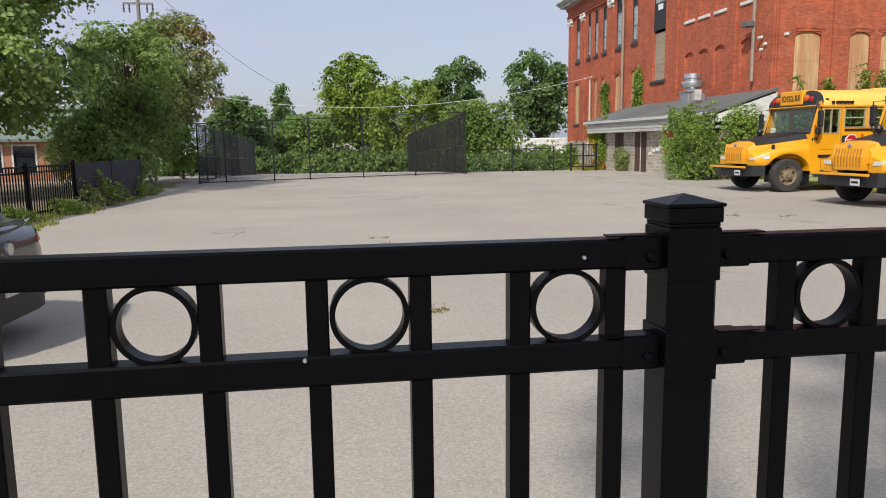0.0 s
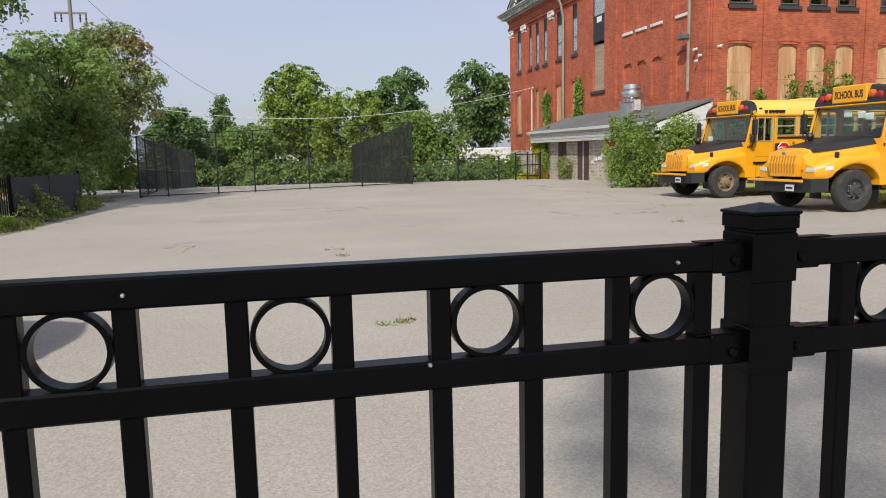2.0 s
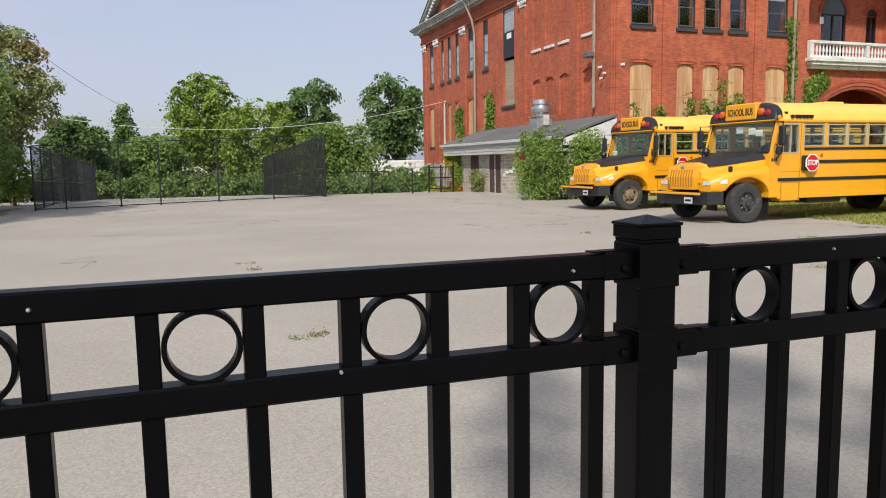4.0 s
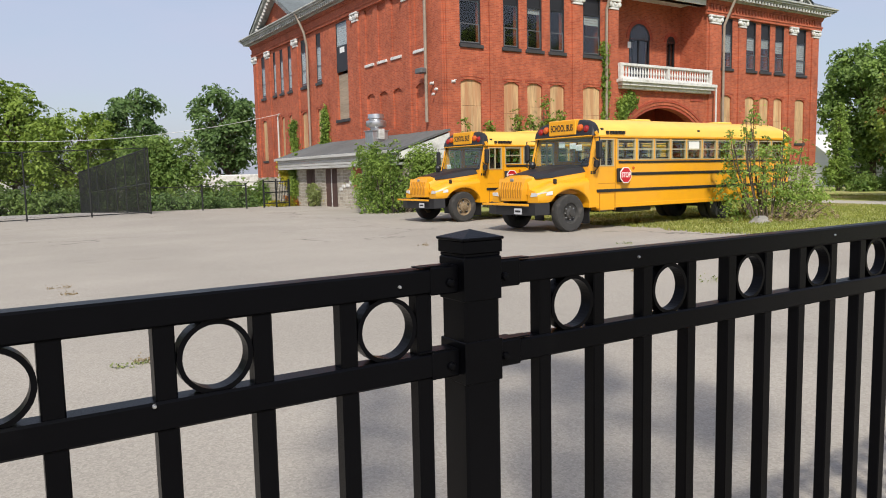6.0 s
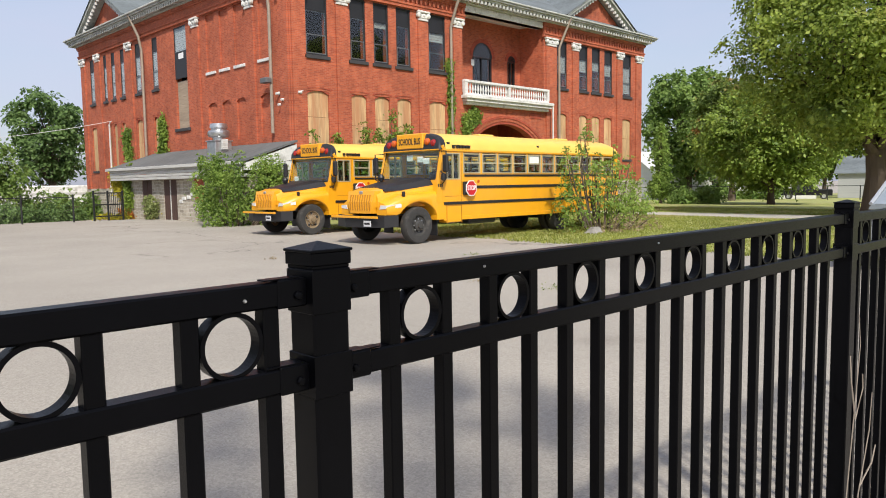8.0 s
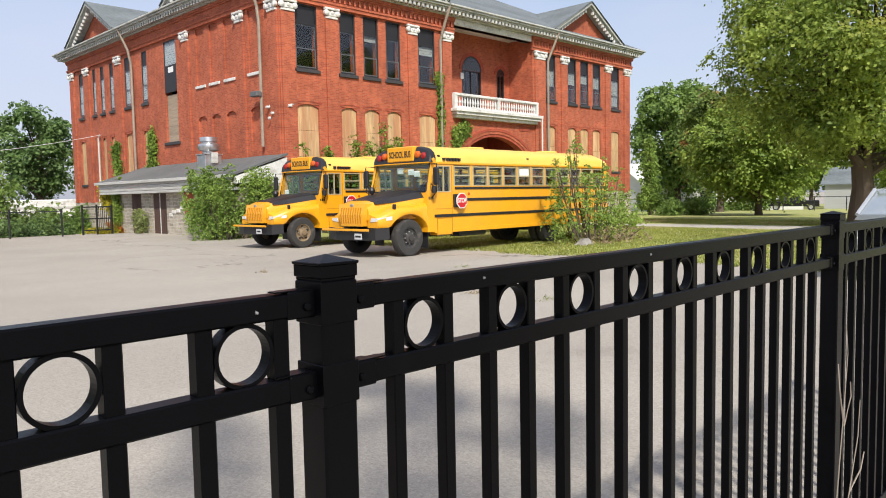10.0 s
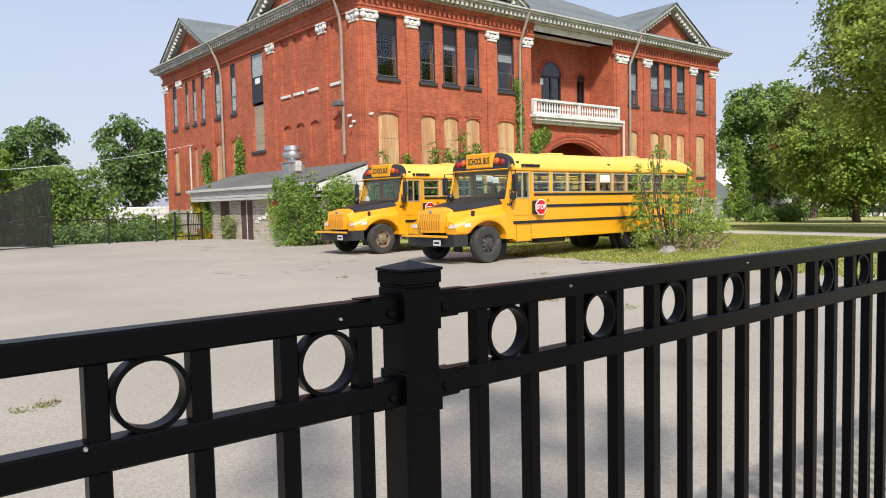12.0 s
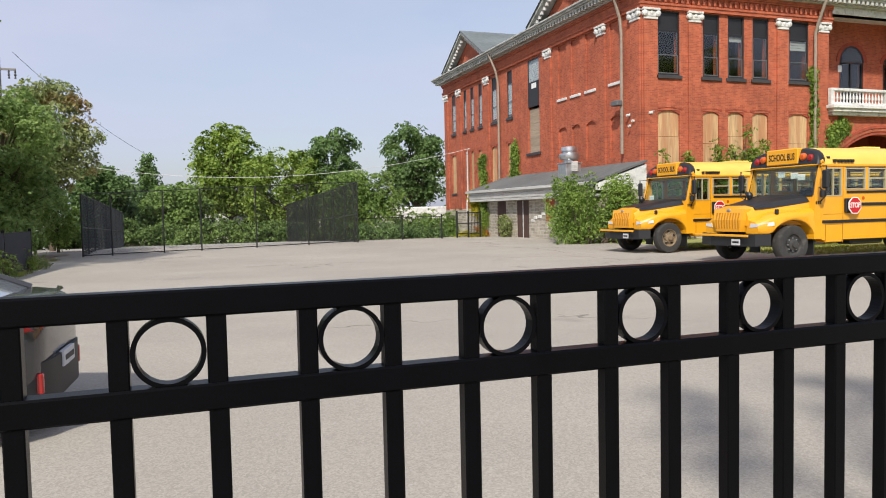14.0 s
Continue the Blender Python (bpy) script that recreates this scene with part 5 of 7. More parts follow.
    part("emblem", Mesh().box(-1.06, -1.02, -0.07, 0.07, 1.36, 1.44, 0.015), M_TIN, g)
    for s in (-1, 1):
        fe = Mesh()
        secs = []
        for i in range(19):
            x = -0.97 + 1.63 * i / 18
            k = (x + 0.97) / 1.63
            hw = 0.96 + 0.255 * math.sin(min(1.0, k * 1.7) * math.pi / 2)
            z = 1.10 + 0.22 * math.sin(min(1.0, k * 2.2) * math.pi / 2) + 0.10 * k * k
            zl = 0.80 if x < -0.68 else 0.58 + 0.56 * math.sqrt(max(0.0, 1 - (x / 0.68) ** 2))
            zl = min(zl, z - 0.16)
            secs.append([(x, s * 0.55, zl), (x, s * (hw - 0.02), zl), (x, s * hw, zl + 0.03), (x, s * hw, z - 0.14), (x, s * (hw - 0.03), z - 0.06), (x, s * (hw - 0.1), z - 0.01), (x, s * (hw - 0.2), z + 0.01), (x, s * 0.58, z + 0.07)])
        fe.loft(secs)
        f = part("wing", fe, M_YELLOW, t, "rounded yellow front wing", True)
        rear = Mesh().loft([[(0.64, s * 0.6, 0.62), (0.64, s * 1.21, 0.62), (0.64, s * 1.21, 1.4), (0.64, s * 0.6, 1.4)], [(0.9, s * 0.6, 0.62), (0.9, s * 1.22, 0.62), (0.9, s * 1.22, 1.75), (0.9, s * 0.6, 1.75)]])
        part("cowl_side", rear, M_YELLOW, t)
        hl = Mesh().loft([[(-0.985, s * 0.68, 0.95), (-0.98, s * 0.93, 0.97), (-0.975, s * 0.95, 1.05), (-0.985, s * 0.72, 1.06)], [(-0.72, s * 0.7, 0.98), (-0.60, s * 1.13, 1.0), (-0.60, s * 1.125, 1.10), (-0.75, s * 0.72, 1.12)]])
        part("headlamp", hl, M_CLEAR, f, "cloudy clear headlamp")
        part("side_lamp", Mesh().box(-0.5, -0.42, s * 1.06 - 0.05, s * 1.06 + 0.05, 1.28, 1.42, 0.02), M_BLACK, f)
        if s > 0:
            ax, ay, az = 0.0, 0.36, 1.86
            arm = Mesh().tube([(0.1, 0.62, 1.66), (0.02, 0.5, 1.9), (ax, ay, az)], 0.016, 6)
        else:
            ax, ay, az = 0.72, -1.40, 1.86
            arm = Mesh().tube([(0.8, -1.2, 1.95), (0.66, -1.36, 1.95), (ax, ay, az)], 0.016, 6)
        cm = part("crossview_mirror", arm, M_BLACK, t)
        part("mirror_head", Mesh().lathe([(0.0, -0.12), (0.07, -0.09), (0.10 if s > 0 else 0.075, 0.0), (0.07, 0.07), (0.0, 0.1)], (ax, ay, az - 0.06), "z", 12), M_BLACK, cm, smooth=True)
        mi = part("side_mirror", Mesh().tube([(0.85, s * 1.2, 2.5), (0.75, s * 1.48, 2.5), (0.75, s * 1.48, 1.75), (0.85, s * 1.22, 1.6)], 0.018, 6), M_BLACK, t)
        part("mirror_head", Mesh().box(0.70, 0.80, s * 1.46 - 0.10, s * 1.46 + 0.10, 1.92, 2.40, 0.035), M_BLACK, mi)
        part("mud_flap", Mesh().box(0.72, 0.75, s * 0.92 - 0.2, s * 0.92 + 0.2, 0.18, 0.75, 0.005), M_BLACK, t)
    bp = Mesh()
    bp.loft([[(-1.02, y * 0.8, z0), (x0, y, z0), (x0, y, z1), (-1.0, y * 0.8, z1)] for y, x0, z0, z1 in ((-1.2, -0.78, 0.5, 0.8), (-0.98, -1.08, 0.48, 0.79), (-0.5, -1.2, 0.47, 0.77), (0.5, -1.2, 0.47, 0.77), (0.98, -1.08, 0.48, 0.79), (1.2, -0.78, 0.5, 0.8))])
    b = part("front_bumper", bp, M_BLACK, t, "black steel front bumper")
    part("crossing_arm", Mesh().box(-1.27, -1.22, -0.9, 1.05, 0.72, 0.78, 0.008), M_YELLOW, b, "yellow folded crossing arm")
    np_ = part("number_plate", Mesh().box(-1.225, -1.21, -0.6, -0.3, 0.5, 0.66, 0.003), M_PLATE, b)
    part("plate_bars", Mesh().box(-1.229, -1.225, -0.56, -0.34, 0.555, 0.605), M_BLACK, np_)
    # wheels
    for x, dual in ((0.0, False), (6.55, True)):
        for s in (-1, 1):
            ys = [1.05] if not dual else [1.02, 0.68]
            for y in ys:
                wz = thing("wheel", "", "")
                wz.parent = t
                wz.location = (x, s * y, 0.5)
                for k in ("label", "category"):
                    if k in wz:
                        del wz[k]
                part("tyre", Mesh().lathe([(0.29, -0.12), (0.40, -0.135), (0.475, -0.125), (0.5, -0.09), (0.5, 0.09), (0.475, 0.125), (0.40, 0.135), (0.29, 0.12)], (0, 0, 0), "y", 28), M_RUBBER, wz, smooth=True)
                sg = -1 if s < 0 else 1
                dep = 0.02 if not dual else -0.05
                part("rim", Mesh().lathe([(0.295, sg * 0.115), (0.27, sg * 0.11), (0.25, sg * (0.05 + dep)), (0.16, sg * (0.03 + dep)), (0.15, sg * (0.10 + dep)), (0.09, sg * (0.12 + dep)), (0.08, sg * (0.16 + dep)), (0.0, sg * (0.165 + dep))], (0, 0, 0), "y", 20), rim, wz)
                for i in range(5):
                    a = 2 * math.pi * (i + 0.3) / 5
                    part("hand_hole", Mesh().lathe([(0.0, sg * (0.056 + dep)), (0.042, sg * (0.056 + dep)), (0.044, sg * (0.03 + dep))], (0.222 * math.cos(a), 0, 0.222 * math.sin(a)), "y", 10), M_CARBLACK, wz)
                nut = Mesh().lathe([(0.02, sg * 0.02), (0.02, sg * (0.075 + dep)), (0.0, sg * (0.08 + dep))], (0, 0, 0), "y", 6).data("wheel_nut")
                for i in range(8):
                    a = 2 * math.pi * i / 8
                    part("wheel_nut", nut, M_TIN, wz).location = (0.165 * math.cos(a), 0, 0.165 * math.sin(a))
    part("chassis", Mesh().box(-0.9, 9.6, -0.45, -0.35, 0.5, 0.75).box(-0.9, 9.6, 0.35, 0.45, 0.5, 0.75).box(-0.1, 0.1, -0.95, 0.95, 0.42, 0.55).box(6.45, 6.65, -0.9, 0.9, 0.4, 0.6).box(2.2, 3.4, -1.0, -0.5, 0.42, 0.68, 0.05), M_BLACK, t)
    part("battery_box", Mesh().box(1.0, 1.6, -1.235, -0.9, 0.52, 1.0, 0.02), M_YELLOW, t)
    # stop arm
    sa = part("stop_arm", Mesh().box(1.66, 1.86, -1.30, -1.22, 1.28, 1.66, 0.02), M_BLACK, t, "black stop arm bracket")
    oc = Mesh()
    oc.add([(1.9 + 0.235 * math.cos(radians(22.5 + 45 * i)), w, 1.47 + 0.235 * math.sin(radians(22.5 + 45 * i))) for w in (-1.36, -1.34) for i in range(8)], [tuple(range(8)), tuple(range(15, 7, -1))] + [(i, (i + 1) % 8, 8 + (i + 1) % 8, 8 + i) for i in range(8)])
    part("sign_border", oc, M_SIGNWHITE, sa)
    oc = Mesh()
    oc.add([(1.9 + 0.21 * math.cos(radians(22.5 + 45 * i)), w, 1.47 + 0.21 * math.sin(radians(22.5 + 45 * i))) for w in (-1.365, -1.35) for i in range(8)], [tuple(range(8)), tuple(range(15, 7, -1))] + [(i, (i + 1) % 8, 8 + (i + 1) % 8, 8 + i) for i in range(8)])
    so = part("stop_sign", oc, M_SIGNRED, sa, "red octagonal stop sign")
    lettering("sign_letters", "STOP", 0.165, M_SIGNWHITE, so, Matrix.Translation((1.9, -1.367, 1.47)) @ Euler((radians(90), 0, 0)).to_matrix().to_4x4() @ Matrix.Diagonal((0.9, 1.15, 1, 1)))
    for i, x in enumerate((1.27, 1.42, 1.54, 1.66, 1.78, 1.90)):
        part("name_bar", Mesh().box(x, x + 0.08, -1.262, -1.2, 2.60, 2.68), M_BLACK, t)
    for i in range(3):
        part("number_bar", Mesh().box(0.68 + 0.07 * i, 0.725 + 0.07 * i, -1.228, -1.2, 1.52, 1.60), M_BLACK, t)
    part("reflector", Mesh().lathe([(0.0, -1.24), (0.045, -1.235), (0.05, -1.21)], (2.35, 0, 1.66), "y", 10), M_AMBER, t)
    part("door_line", Mesh().box(0.95, 1.62, -1.226, -1.215, 1.25, 1.262).box(1.62, 1.635, -1.226, -1.215, 0.75, 2.46), bpy.data.materials["grille_shade"], t)
    # darker yellow strips paint the shade line round the battery hatch
    part("hatch_outline", Mesh().box(1.0, 1.62, -1.239, -1.23, 0.98, 1.0).box(1.0, 1.02, -1.239, -1.23, 0.5, 0.98).box(1.6, 1.62, -1.239, -1.23, 0.5, 0.98), bpy.data.materials["grille_shade"], t)
    part("roof_hatch", Mesh().box(3.4, 4.1, -0.35, 0.35, 3.03, 3.11, 0.03), M_ROOFYEL, t)
    part("roof_hatch", Mesh().box(7.4, 8.1, -0.35, 0.35, 3.03, 3.11, 0.03), M_ROOFYEL, t)
    for x in (1.1, 5.2):
        part("marker_lamp", Mesh().box(x, x + 0.1, -1.2, -1.1, 2.70, 2.76, 0.01), M_BLACK, t)
    return t


bus("yellow school bus with black bonnet panel, parked half on the lawn", pose(13.45, 15.72, 0, 0, 0, 1.2), M_RIM, [(-0.35, 2.3), (-0.6, 2.25), (0.1, 2.35)], True)
bus("yellow school bus with rusty tan wheel rims, parked by the vines", pose(13.85, 21.32, 0, 0, 0, 1.0), M_RIM2, [(0.8, 1.85)])

# ---- mesh sports cage ----
cage = thing("sports_cage", "tall black chain-link cage round a sports court", "fence")
CL, CR = (-5.03, 32.0), (7.2, 36.75)
CB = 62.0
H = 3.1


def lerp(a, b, k):
    return tuple(p + (q - p) * k for p, q in zip(a, b))


def cage_run(a, b, posts, spacing, thick, screen=False, ha=3.1, hb=3.1):
    za, zb = gz(*a), gz(*b)
    for k in posts:
        x, y = lerp(a, b, k)
        part("post", Mesh().tube([(x, y, gz(x, y) - 0.1), (x, y, gz(x, y) + ha + (hb - ha) * k)], 0.032, 8), M_WIRE, cage)
    for k in (0.026, 0.47, 1.0):
        if k == 0.47 and not screen:
            continue
        part("rail", Mesh().tube([(*a, za + ha * k), (*b, zb + hb * k)], 0.022, 6), M_WIRE, cage)
    L = math.dist(a, b)
    m = Mesh()
    n = int((L + H) / spacing)
    for i in range(n):
        for s in (0, 1):
            u0 = i * spacing - H
            u1 = u0 + H
            z0, z1 = 0.0, H
            if u0 < 0:
                z0, u0 = -u0, 0.0
            if u1 > L:
                z1, u1 = z1 - (u1 - L), L
            if u1 - u0 < 0.1:
                continue
            if s:
                u0, u1 = L - u0, L - u1
            p, q = lerp(a, b, u0 / L), lerp(a, b, u1 / L)
            s0, s1 = (ha + (hb - ha) * u0 / L) / H, (ha + (hb - ha) * u1 / L) / H
            m.tube([(*p, za + (zb - za) * u0 / L + z0 * s0), (*q, za + (zb - za) * u1 / L + z1 * s1)], thick, 3, caps=False)
    w = part("wire_mesh", m, M_WIRE, cage, "black chain-link mesh")
    w["kind"] = "stuff"


cage_run(CL, CR, [0, 0.085, 0.245, 0.37, 0.57, 0.78, 1.0], 0.16, 0.0026, False, 2.5, 3.1)
cage_run(CR, (CR[0] - 0.2, CB), [0.03, 0.12, 0.24, 0.36, 0.5, 0.64, 0.8, 1.0], 0.16, 0.0085, True)
cage_run(CL, (CL[0] - 0.6, CB), [0.08, 0.18, 0.3, 0.42, 0.55, 0.7, 0.85, 1.0], 0.17, 0.0062, True, 2.5, 2.7)
low = thing("low_fence", "low black chain-link fence between the cage and the lean-to", "fence")
lp = [(7.3, 36.9), (9.95, 38.05), (12.15, 37.85)]
for x, y in lp[1:]:
    part("post", Mesh().tube([(x, y, -0.1), (x, y, 1.35)], 0.045, 8), M_WIRE, low)
for a, b in zip(lp, lp[1:]):
    part("rail", Mesh().tube([(*a, 1.22), (*b, 1.22)], 0.022, 6), M_WIRE, low)
    m = Mesh()
    L = math.dist(a, b)
    for i in range(int(L / 0.1)):
        p, q = lerp(a, b, i * 0.1 / L), lerp(a, b, min(1, (i * 0.1 + 0.6) / L))
        m.tube([(*p, 0.03), (*q, 1.2)], 0.0025, 3, caps=False).tube([(*p, 1.2), (*q, 0.03)], 0.0025, 3, caps=False)
    part("wire_mesh", m, M_WIRE, low)["kind"] = "stuff"
gate = thing("yard_gate", "small black metal gate frame leaning by the lean-to", "gate", at=pose(13.6, 39.3, 0, 0, 0, 8))
for x in (0, 0.75, 1.55):
    part("post", Mesh().box(x - 0.04, x + 0.04, -0.04, 0.04, -0.1, 1.5, 0.006), M_WIRE, gate)
for z in (0.15, 0.75, 1.35):
    part("rail", Mesh().box(0.04, 1.51, -0.025, 0.025, z, z + 0.06, 0.006), M_WIRE, gate)
for i in range(7):
    part("bar", Mesh().box(0.85 + i * 0.1, 0.87 + i * 0.1, -0.012, 0.012, 0.21, 1.35), M_WIRE, gate)

# ---- side fence on the left of the yard ----
sf = thing("side_fence", "black steel picket fence with dark privacy mesh along the verge", "fence", at=pose(0, 0, 0))
fx = lambda y: -6.35 + 0.095 * (y - 16)
ys = [8.0 + 2.35 * i for i in range(8)]
for y in ys:
    part("post", Mesh().box(fx(y) - 0.04, fx(y) + 0.04, y - 0.04, y + 0.04, -0.1, 1.28, 0.006), M_FENCE, sf)
for a, b in zip(ys, ys[1:]):
    for z in (0.15, 1.05, 1.18):
        part("rail", Mesh().tube([(fx(a), a, z), (fx(b), b, z)], 0.02, 4), M_FENCE, sf)
    if a < 19:
        pk = Mesh().box(-0.011, 0.011, -0.011, 0.011, 0.06, 1.2).data("picket")
        for i in range(1, 20):
            y = a + (b - a) * i / 20
            part("picket", pk, M_FENCE, sf).location = (fx(y), y, 0)
    else:
        m = Mesh().loft([[(fx(y) + 0.03, y, 0.1), (fx(y) + 0.03, y, 1.2), (fx(y) + 0.036, y, 1.2), (fx(y) + 0.036, y, 0.1)] for y in (a, (a + b) / 2, b)])
        part("privacy_mesh", m, M_SCREEN, sf, "dark woven privacy mesh")


# ---- vehicles ----
def saloon(name, label, at, paint, tall=0.0, glass=None):
    """A parked car; tail at the origin, nose towards -x, wheels on the ground."""
    t = thing(name, label, "car", at=at)
    body = Mesh()
    secs = []
    for x, top, hw, low in ((0.03, 0.80, 0.46, 0.45), (0.01, 0.87, 0.60, 0.36), (-0.05, 0.93, 0.72, 0.30), (-0.16, 0.97, 0.82, 0.25), (-0.32, 0.985, 0.88, 0.23), (-0.6, 0.98, 0.90, 0.22), (-1.6, 0.96, 0.92, 0.22), (-2.6, 0.95, 0.92, 0.22), (-3.4, 0.93, 0.90, 0.22), (-4.2, 0.80, 0.86, 0.24), (-4.5, 0.68, 0.76, 0.30), (-4.6, 0.58, 0.6, 0.40)):
        top += tall * 0.55
        m = (top + low) / 2
        secs.append([(x, -hw * 0.86, low), (x, -hw, low + 0.14), (x, -hw, m + 0.1), (x, -hw * 0.93, top - 0.05), (x, -hw * 0.82, top), (x, hw * 0.82, top), (x, hw * 0.93, top - 0.05), (x, hw, m + 0.1), (x, hw, low + 0.14), (x, hw * 0.86, low)])
    body.loft(secs)
    part("body", body, paint, t, smooth=True)
    cab = [(-0.35, 0.98, 0.72), (-1.25, 1.38, 0.60), (-1.9, 1.43, 0.58), (-2.5, 1.38, 0.58), (-3.35, 0.95, 0.72)]
    if tall:
        cab = [(-0.10, 1.0, 0.80), (-0.55, 1.42, 0.70), (-1.6, 1.47, 0.68), (-2.6, 1.42, 0.68), (-3.5, 0.97, 0.78)]
    cab = [(x, z + tall, w) for x, z, w in cab]
    gz0 = 0.94 + tall * 0.55
    part("greenhouse", Mesh().loft([[(x, -w - 0.05 * (z < 1.2 + tall), min(gz0, z)), (x, -w, z - 0.02), (x, -w * 0.9, z), (x, w * 0.9, z), (x, w, z - 0.02), (x, w + 0.05 * (z < 1.2 + tall), min(gz0, z))] for x, z, w in cab]), glass or M_CARGLASS, t, "car windows with the sky's sheen painted in", True)
    roof = Mesh().loft([[(x, -w * 1.01, z - 0.03), (x, -w * 0.9, z + 0.012), (x, w * 0.9, z + 0.012), (x, w * 1.01, z - 0.03)] for x, z, w in cab[1:4]])
    part("roof", roof, paint, t)
    for s in (-1, 1):
        for a, b in zip(cab, cab[1:]):
            if b[0] in (cab[1][0], cab[-1][0]):
                part("pillar", Mesh().tube([(a[0], s * (a[2] + 0.01), a[1]), (b[0], s * (b[2] + 0.01), b[1])], 0.035, 6), paint, t)
        part("tail_lamp", Mesh().loft([[(0.0, s * 0.40, 0.79), (0.025, s * 0.52, 0.79), (0.02, s * 0.52, 0.85), (-0.01, s * 0.40, 0.85)], [(-0.08, s * 0.72, 0.79), (-0.06, s * 0.75, 0.79), (-0.08, s * 0.73, 0.88), (-0.1, s * 0.70, 0.88)], [(-0.36, s * 0.88, 0.80), (-0.34, s * 0.90, 0.80), (-0.34, s * 0.885, 0.90), (-0.36, s * 0.86, 0.90)]]), M_REDLENS, t, "red tail lamp")
        part("reflector", Mesh().box(-0.02, 0.03, s * 0.60 - 0.025, s * 0.60 + 0.025, 0.33, 0.48, 0.01), M_REDLENS, t, "upright red bumper reflector")
        part("head_lamp", Mesh().box(-4.54, -4.3, s * 0.66 - 0.13, s * 0.66 + 0.13, 0.58 + tall * 0.5, 0.70 + tall * 0.5, 0.03), M_CLEAR, t)
        for x in (-0.85, -3.65):
            w = part("wheel", Mesh().lathe([(0.2, -0.1), (0.3, -0.11), (0.33, -0.08), (0.33, 0.08), (0.3, 0.11), (0.2, 0.1)], (x, s * 0.82, 0.33), "y", 22), M_RUBBER, t)
            part("rim", Mesh().lathe([(0.21, s * 0.1), (0.12, s * 0.06), (0.0, s * 0.08)], (x, s * 0.82, 0.33), "y", 14), M_TIN, w)
        if not tall:
            part("mirror", Mesh().box(-3.05, -2.9, s * 0.98 - 0.1, s * 0.98 + 0.1, 0.98 + tall, 1.12 + tall, 0.03), paint, t)
    part("bumper", Mesh().loft([[(x, -hw, 0.24), (x, hw, 0.24), (x, hw * 1.02, 0.55), (x, -hw * 1.02, 0.55)] for x, hw in ((-0.4, 0.89), (-0.2, 0.84), (-0.06, 0.72), (0.03, 0.54), (0.06, 0.36))]), M_CARBLACK, t, "dark plastic rear bumper", True)
    np_ = part("number_plate", Mesh().box(0.04, 0.078, -0.18, 0.18, 0.44, 0.56, 0.004), M_PLATE, t)
    part("plate_bars", Mesh().box(0.078, 0.082, -0.14, 0.14, 0.48, 0.52), M_CARBLACK, np_)
    part("boot_spoiler", Mesh().loft([[(x - 0.02 * abs(y), y, z0), (x + 0.05 - 0.05 * abs(y), y, z0 + 0.03), (x - 0.02, y, z0 + 0.035)] for y, x, z0 in ((-0.7, -0.12, 0.955), (-0.35, -0.05, 0.965), (0.0, -0.03, 0.97), (0.35, -0.05, 0.965), (0.7, -0.12, 0.955))]), paint, t)
    part("emblem", Mesh().lathe([(0.0, 0.05), (0.05, 0.048), (0.055, 0.0)], (0.0, 0, 0.80), "x", 14), M_TIN, t)
    return t


M_GREYCAR = mat("grey_car_paint", (0.055, 0.054, 0.058), 0.2, metal=0.4, var=0.06, coat=0.5)
# pale half-metal colour puts the sky's reflection into the car glass
M_SKYGLASS = mat("glass_painted_sky_sheen", (0.42, 0.47, 0.49), 0.07, metal=0.55, var=0.08, spec=0.8)
M_CARGLASS = mat("dark_car_glass", (0.02, 0.024, 0.028), 0.06, var=0.1, spec=0.9)
saloon("parked_car", "grey saloon car parked with its tail to the fence", pose(-2.22, 6.3, 0, 0, 0, -4), M_GREYCAR, 0.0, M_SKYGLASS)
saloon("parked_suv", "silver sport utility car parked on the lawn's edge", pose(18.6, 3.5, 0, 0, 0, 3), M_SILVER, 0.16, M_SKYGLASS)
M_PICK = mat("black_truck_paint", (0.012, 0.012, 0.014), 0.35, var=0.2, spec=0.3)
pk = thing("pickup_truck", "black pickup truck parked beyond the lawn", "truck", at=pose(80.3, 28.0, gz(80.3, 28.0) - 0.02, 0, 0, -72) @ Matrix.Scale(0.86, 4))
part("body", Mesh().loft([[(x, -0.95, 0.5), (x, -0.97, z - 0.1), (x, -0.9, z), (x, 0.9, z), (x, 0.97, z - 0.1), (x, 0.95, 0.5)] for x, z in ((-2.9, 0.95), (-2.7, 1.1), (-1.2, 1.18), (-1.0, 1.2), (2.7, 1.2), (2.8, 1.15))]), M_PICK, pk)
part("cab", Mesh().loft([[(x, -0.85 + 0.1 * (z > 1.4), 1.15), (x, -0.75, z), (x, 0.75, z), (x, 0.85 - 0.1 * (z > 1.4), 1.15)] for x, z in ((-1.4, 1.2), (-0.7, 1.82), (0.9, 1.85), (1.15, 1.2))]), M_CARGLASS, pk)
part("roof", Mesh().loft([[(x, -0.76, z - 0.03), (x, -0.7, z + 0.02), (x, 0.7, z + 0.02), (x, 0.76, z - 0.03)] for x, z in ((-0.7, 1.82), (0.1, 1.88), (0.9, 1.85))]), M_PICK, pk)
for x in (-1.9, 1.9):
    for s in (-1, 1):
        w = part("wheel", Mesh().lathe([(0.22, -0.12), (0.36, -0.12), (0.4, -0.08), (0.4, 0.08), (0.36, 0.12), (0.22, 0.12)], (x, s * 0.85, 0.4), "y", 18), M_RUBBER, pk)
        part("rim", Mesh().lathe([(0.22, s * 0.12), (0.1, s * 0.1), (0.0, s * 0.12)], (x, s * 0.85, 0.4), "y", 14), M_TIN, w)


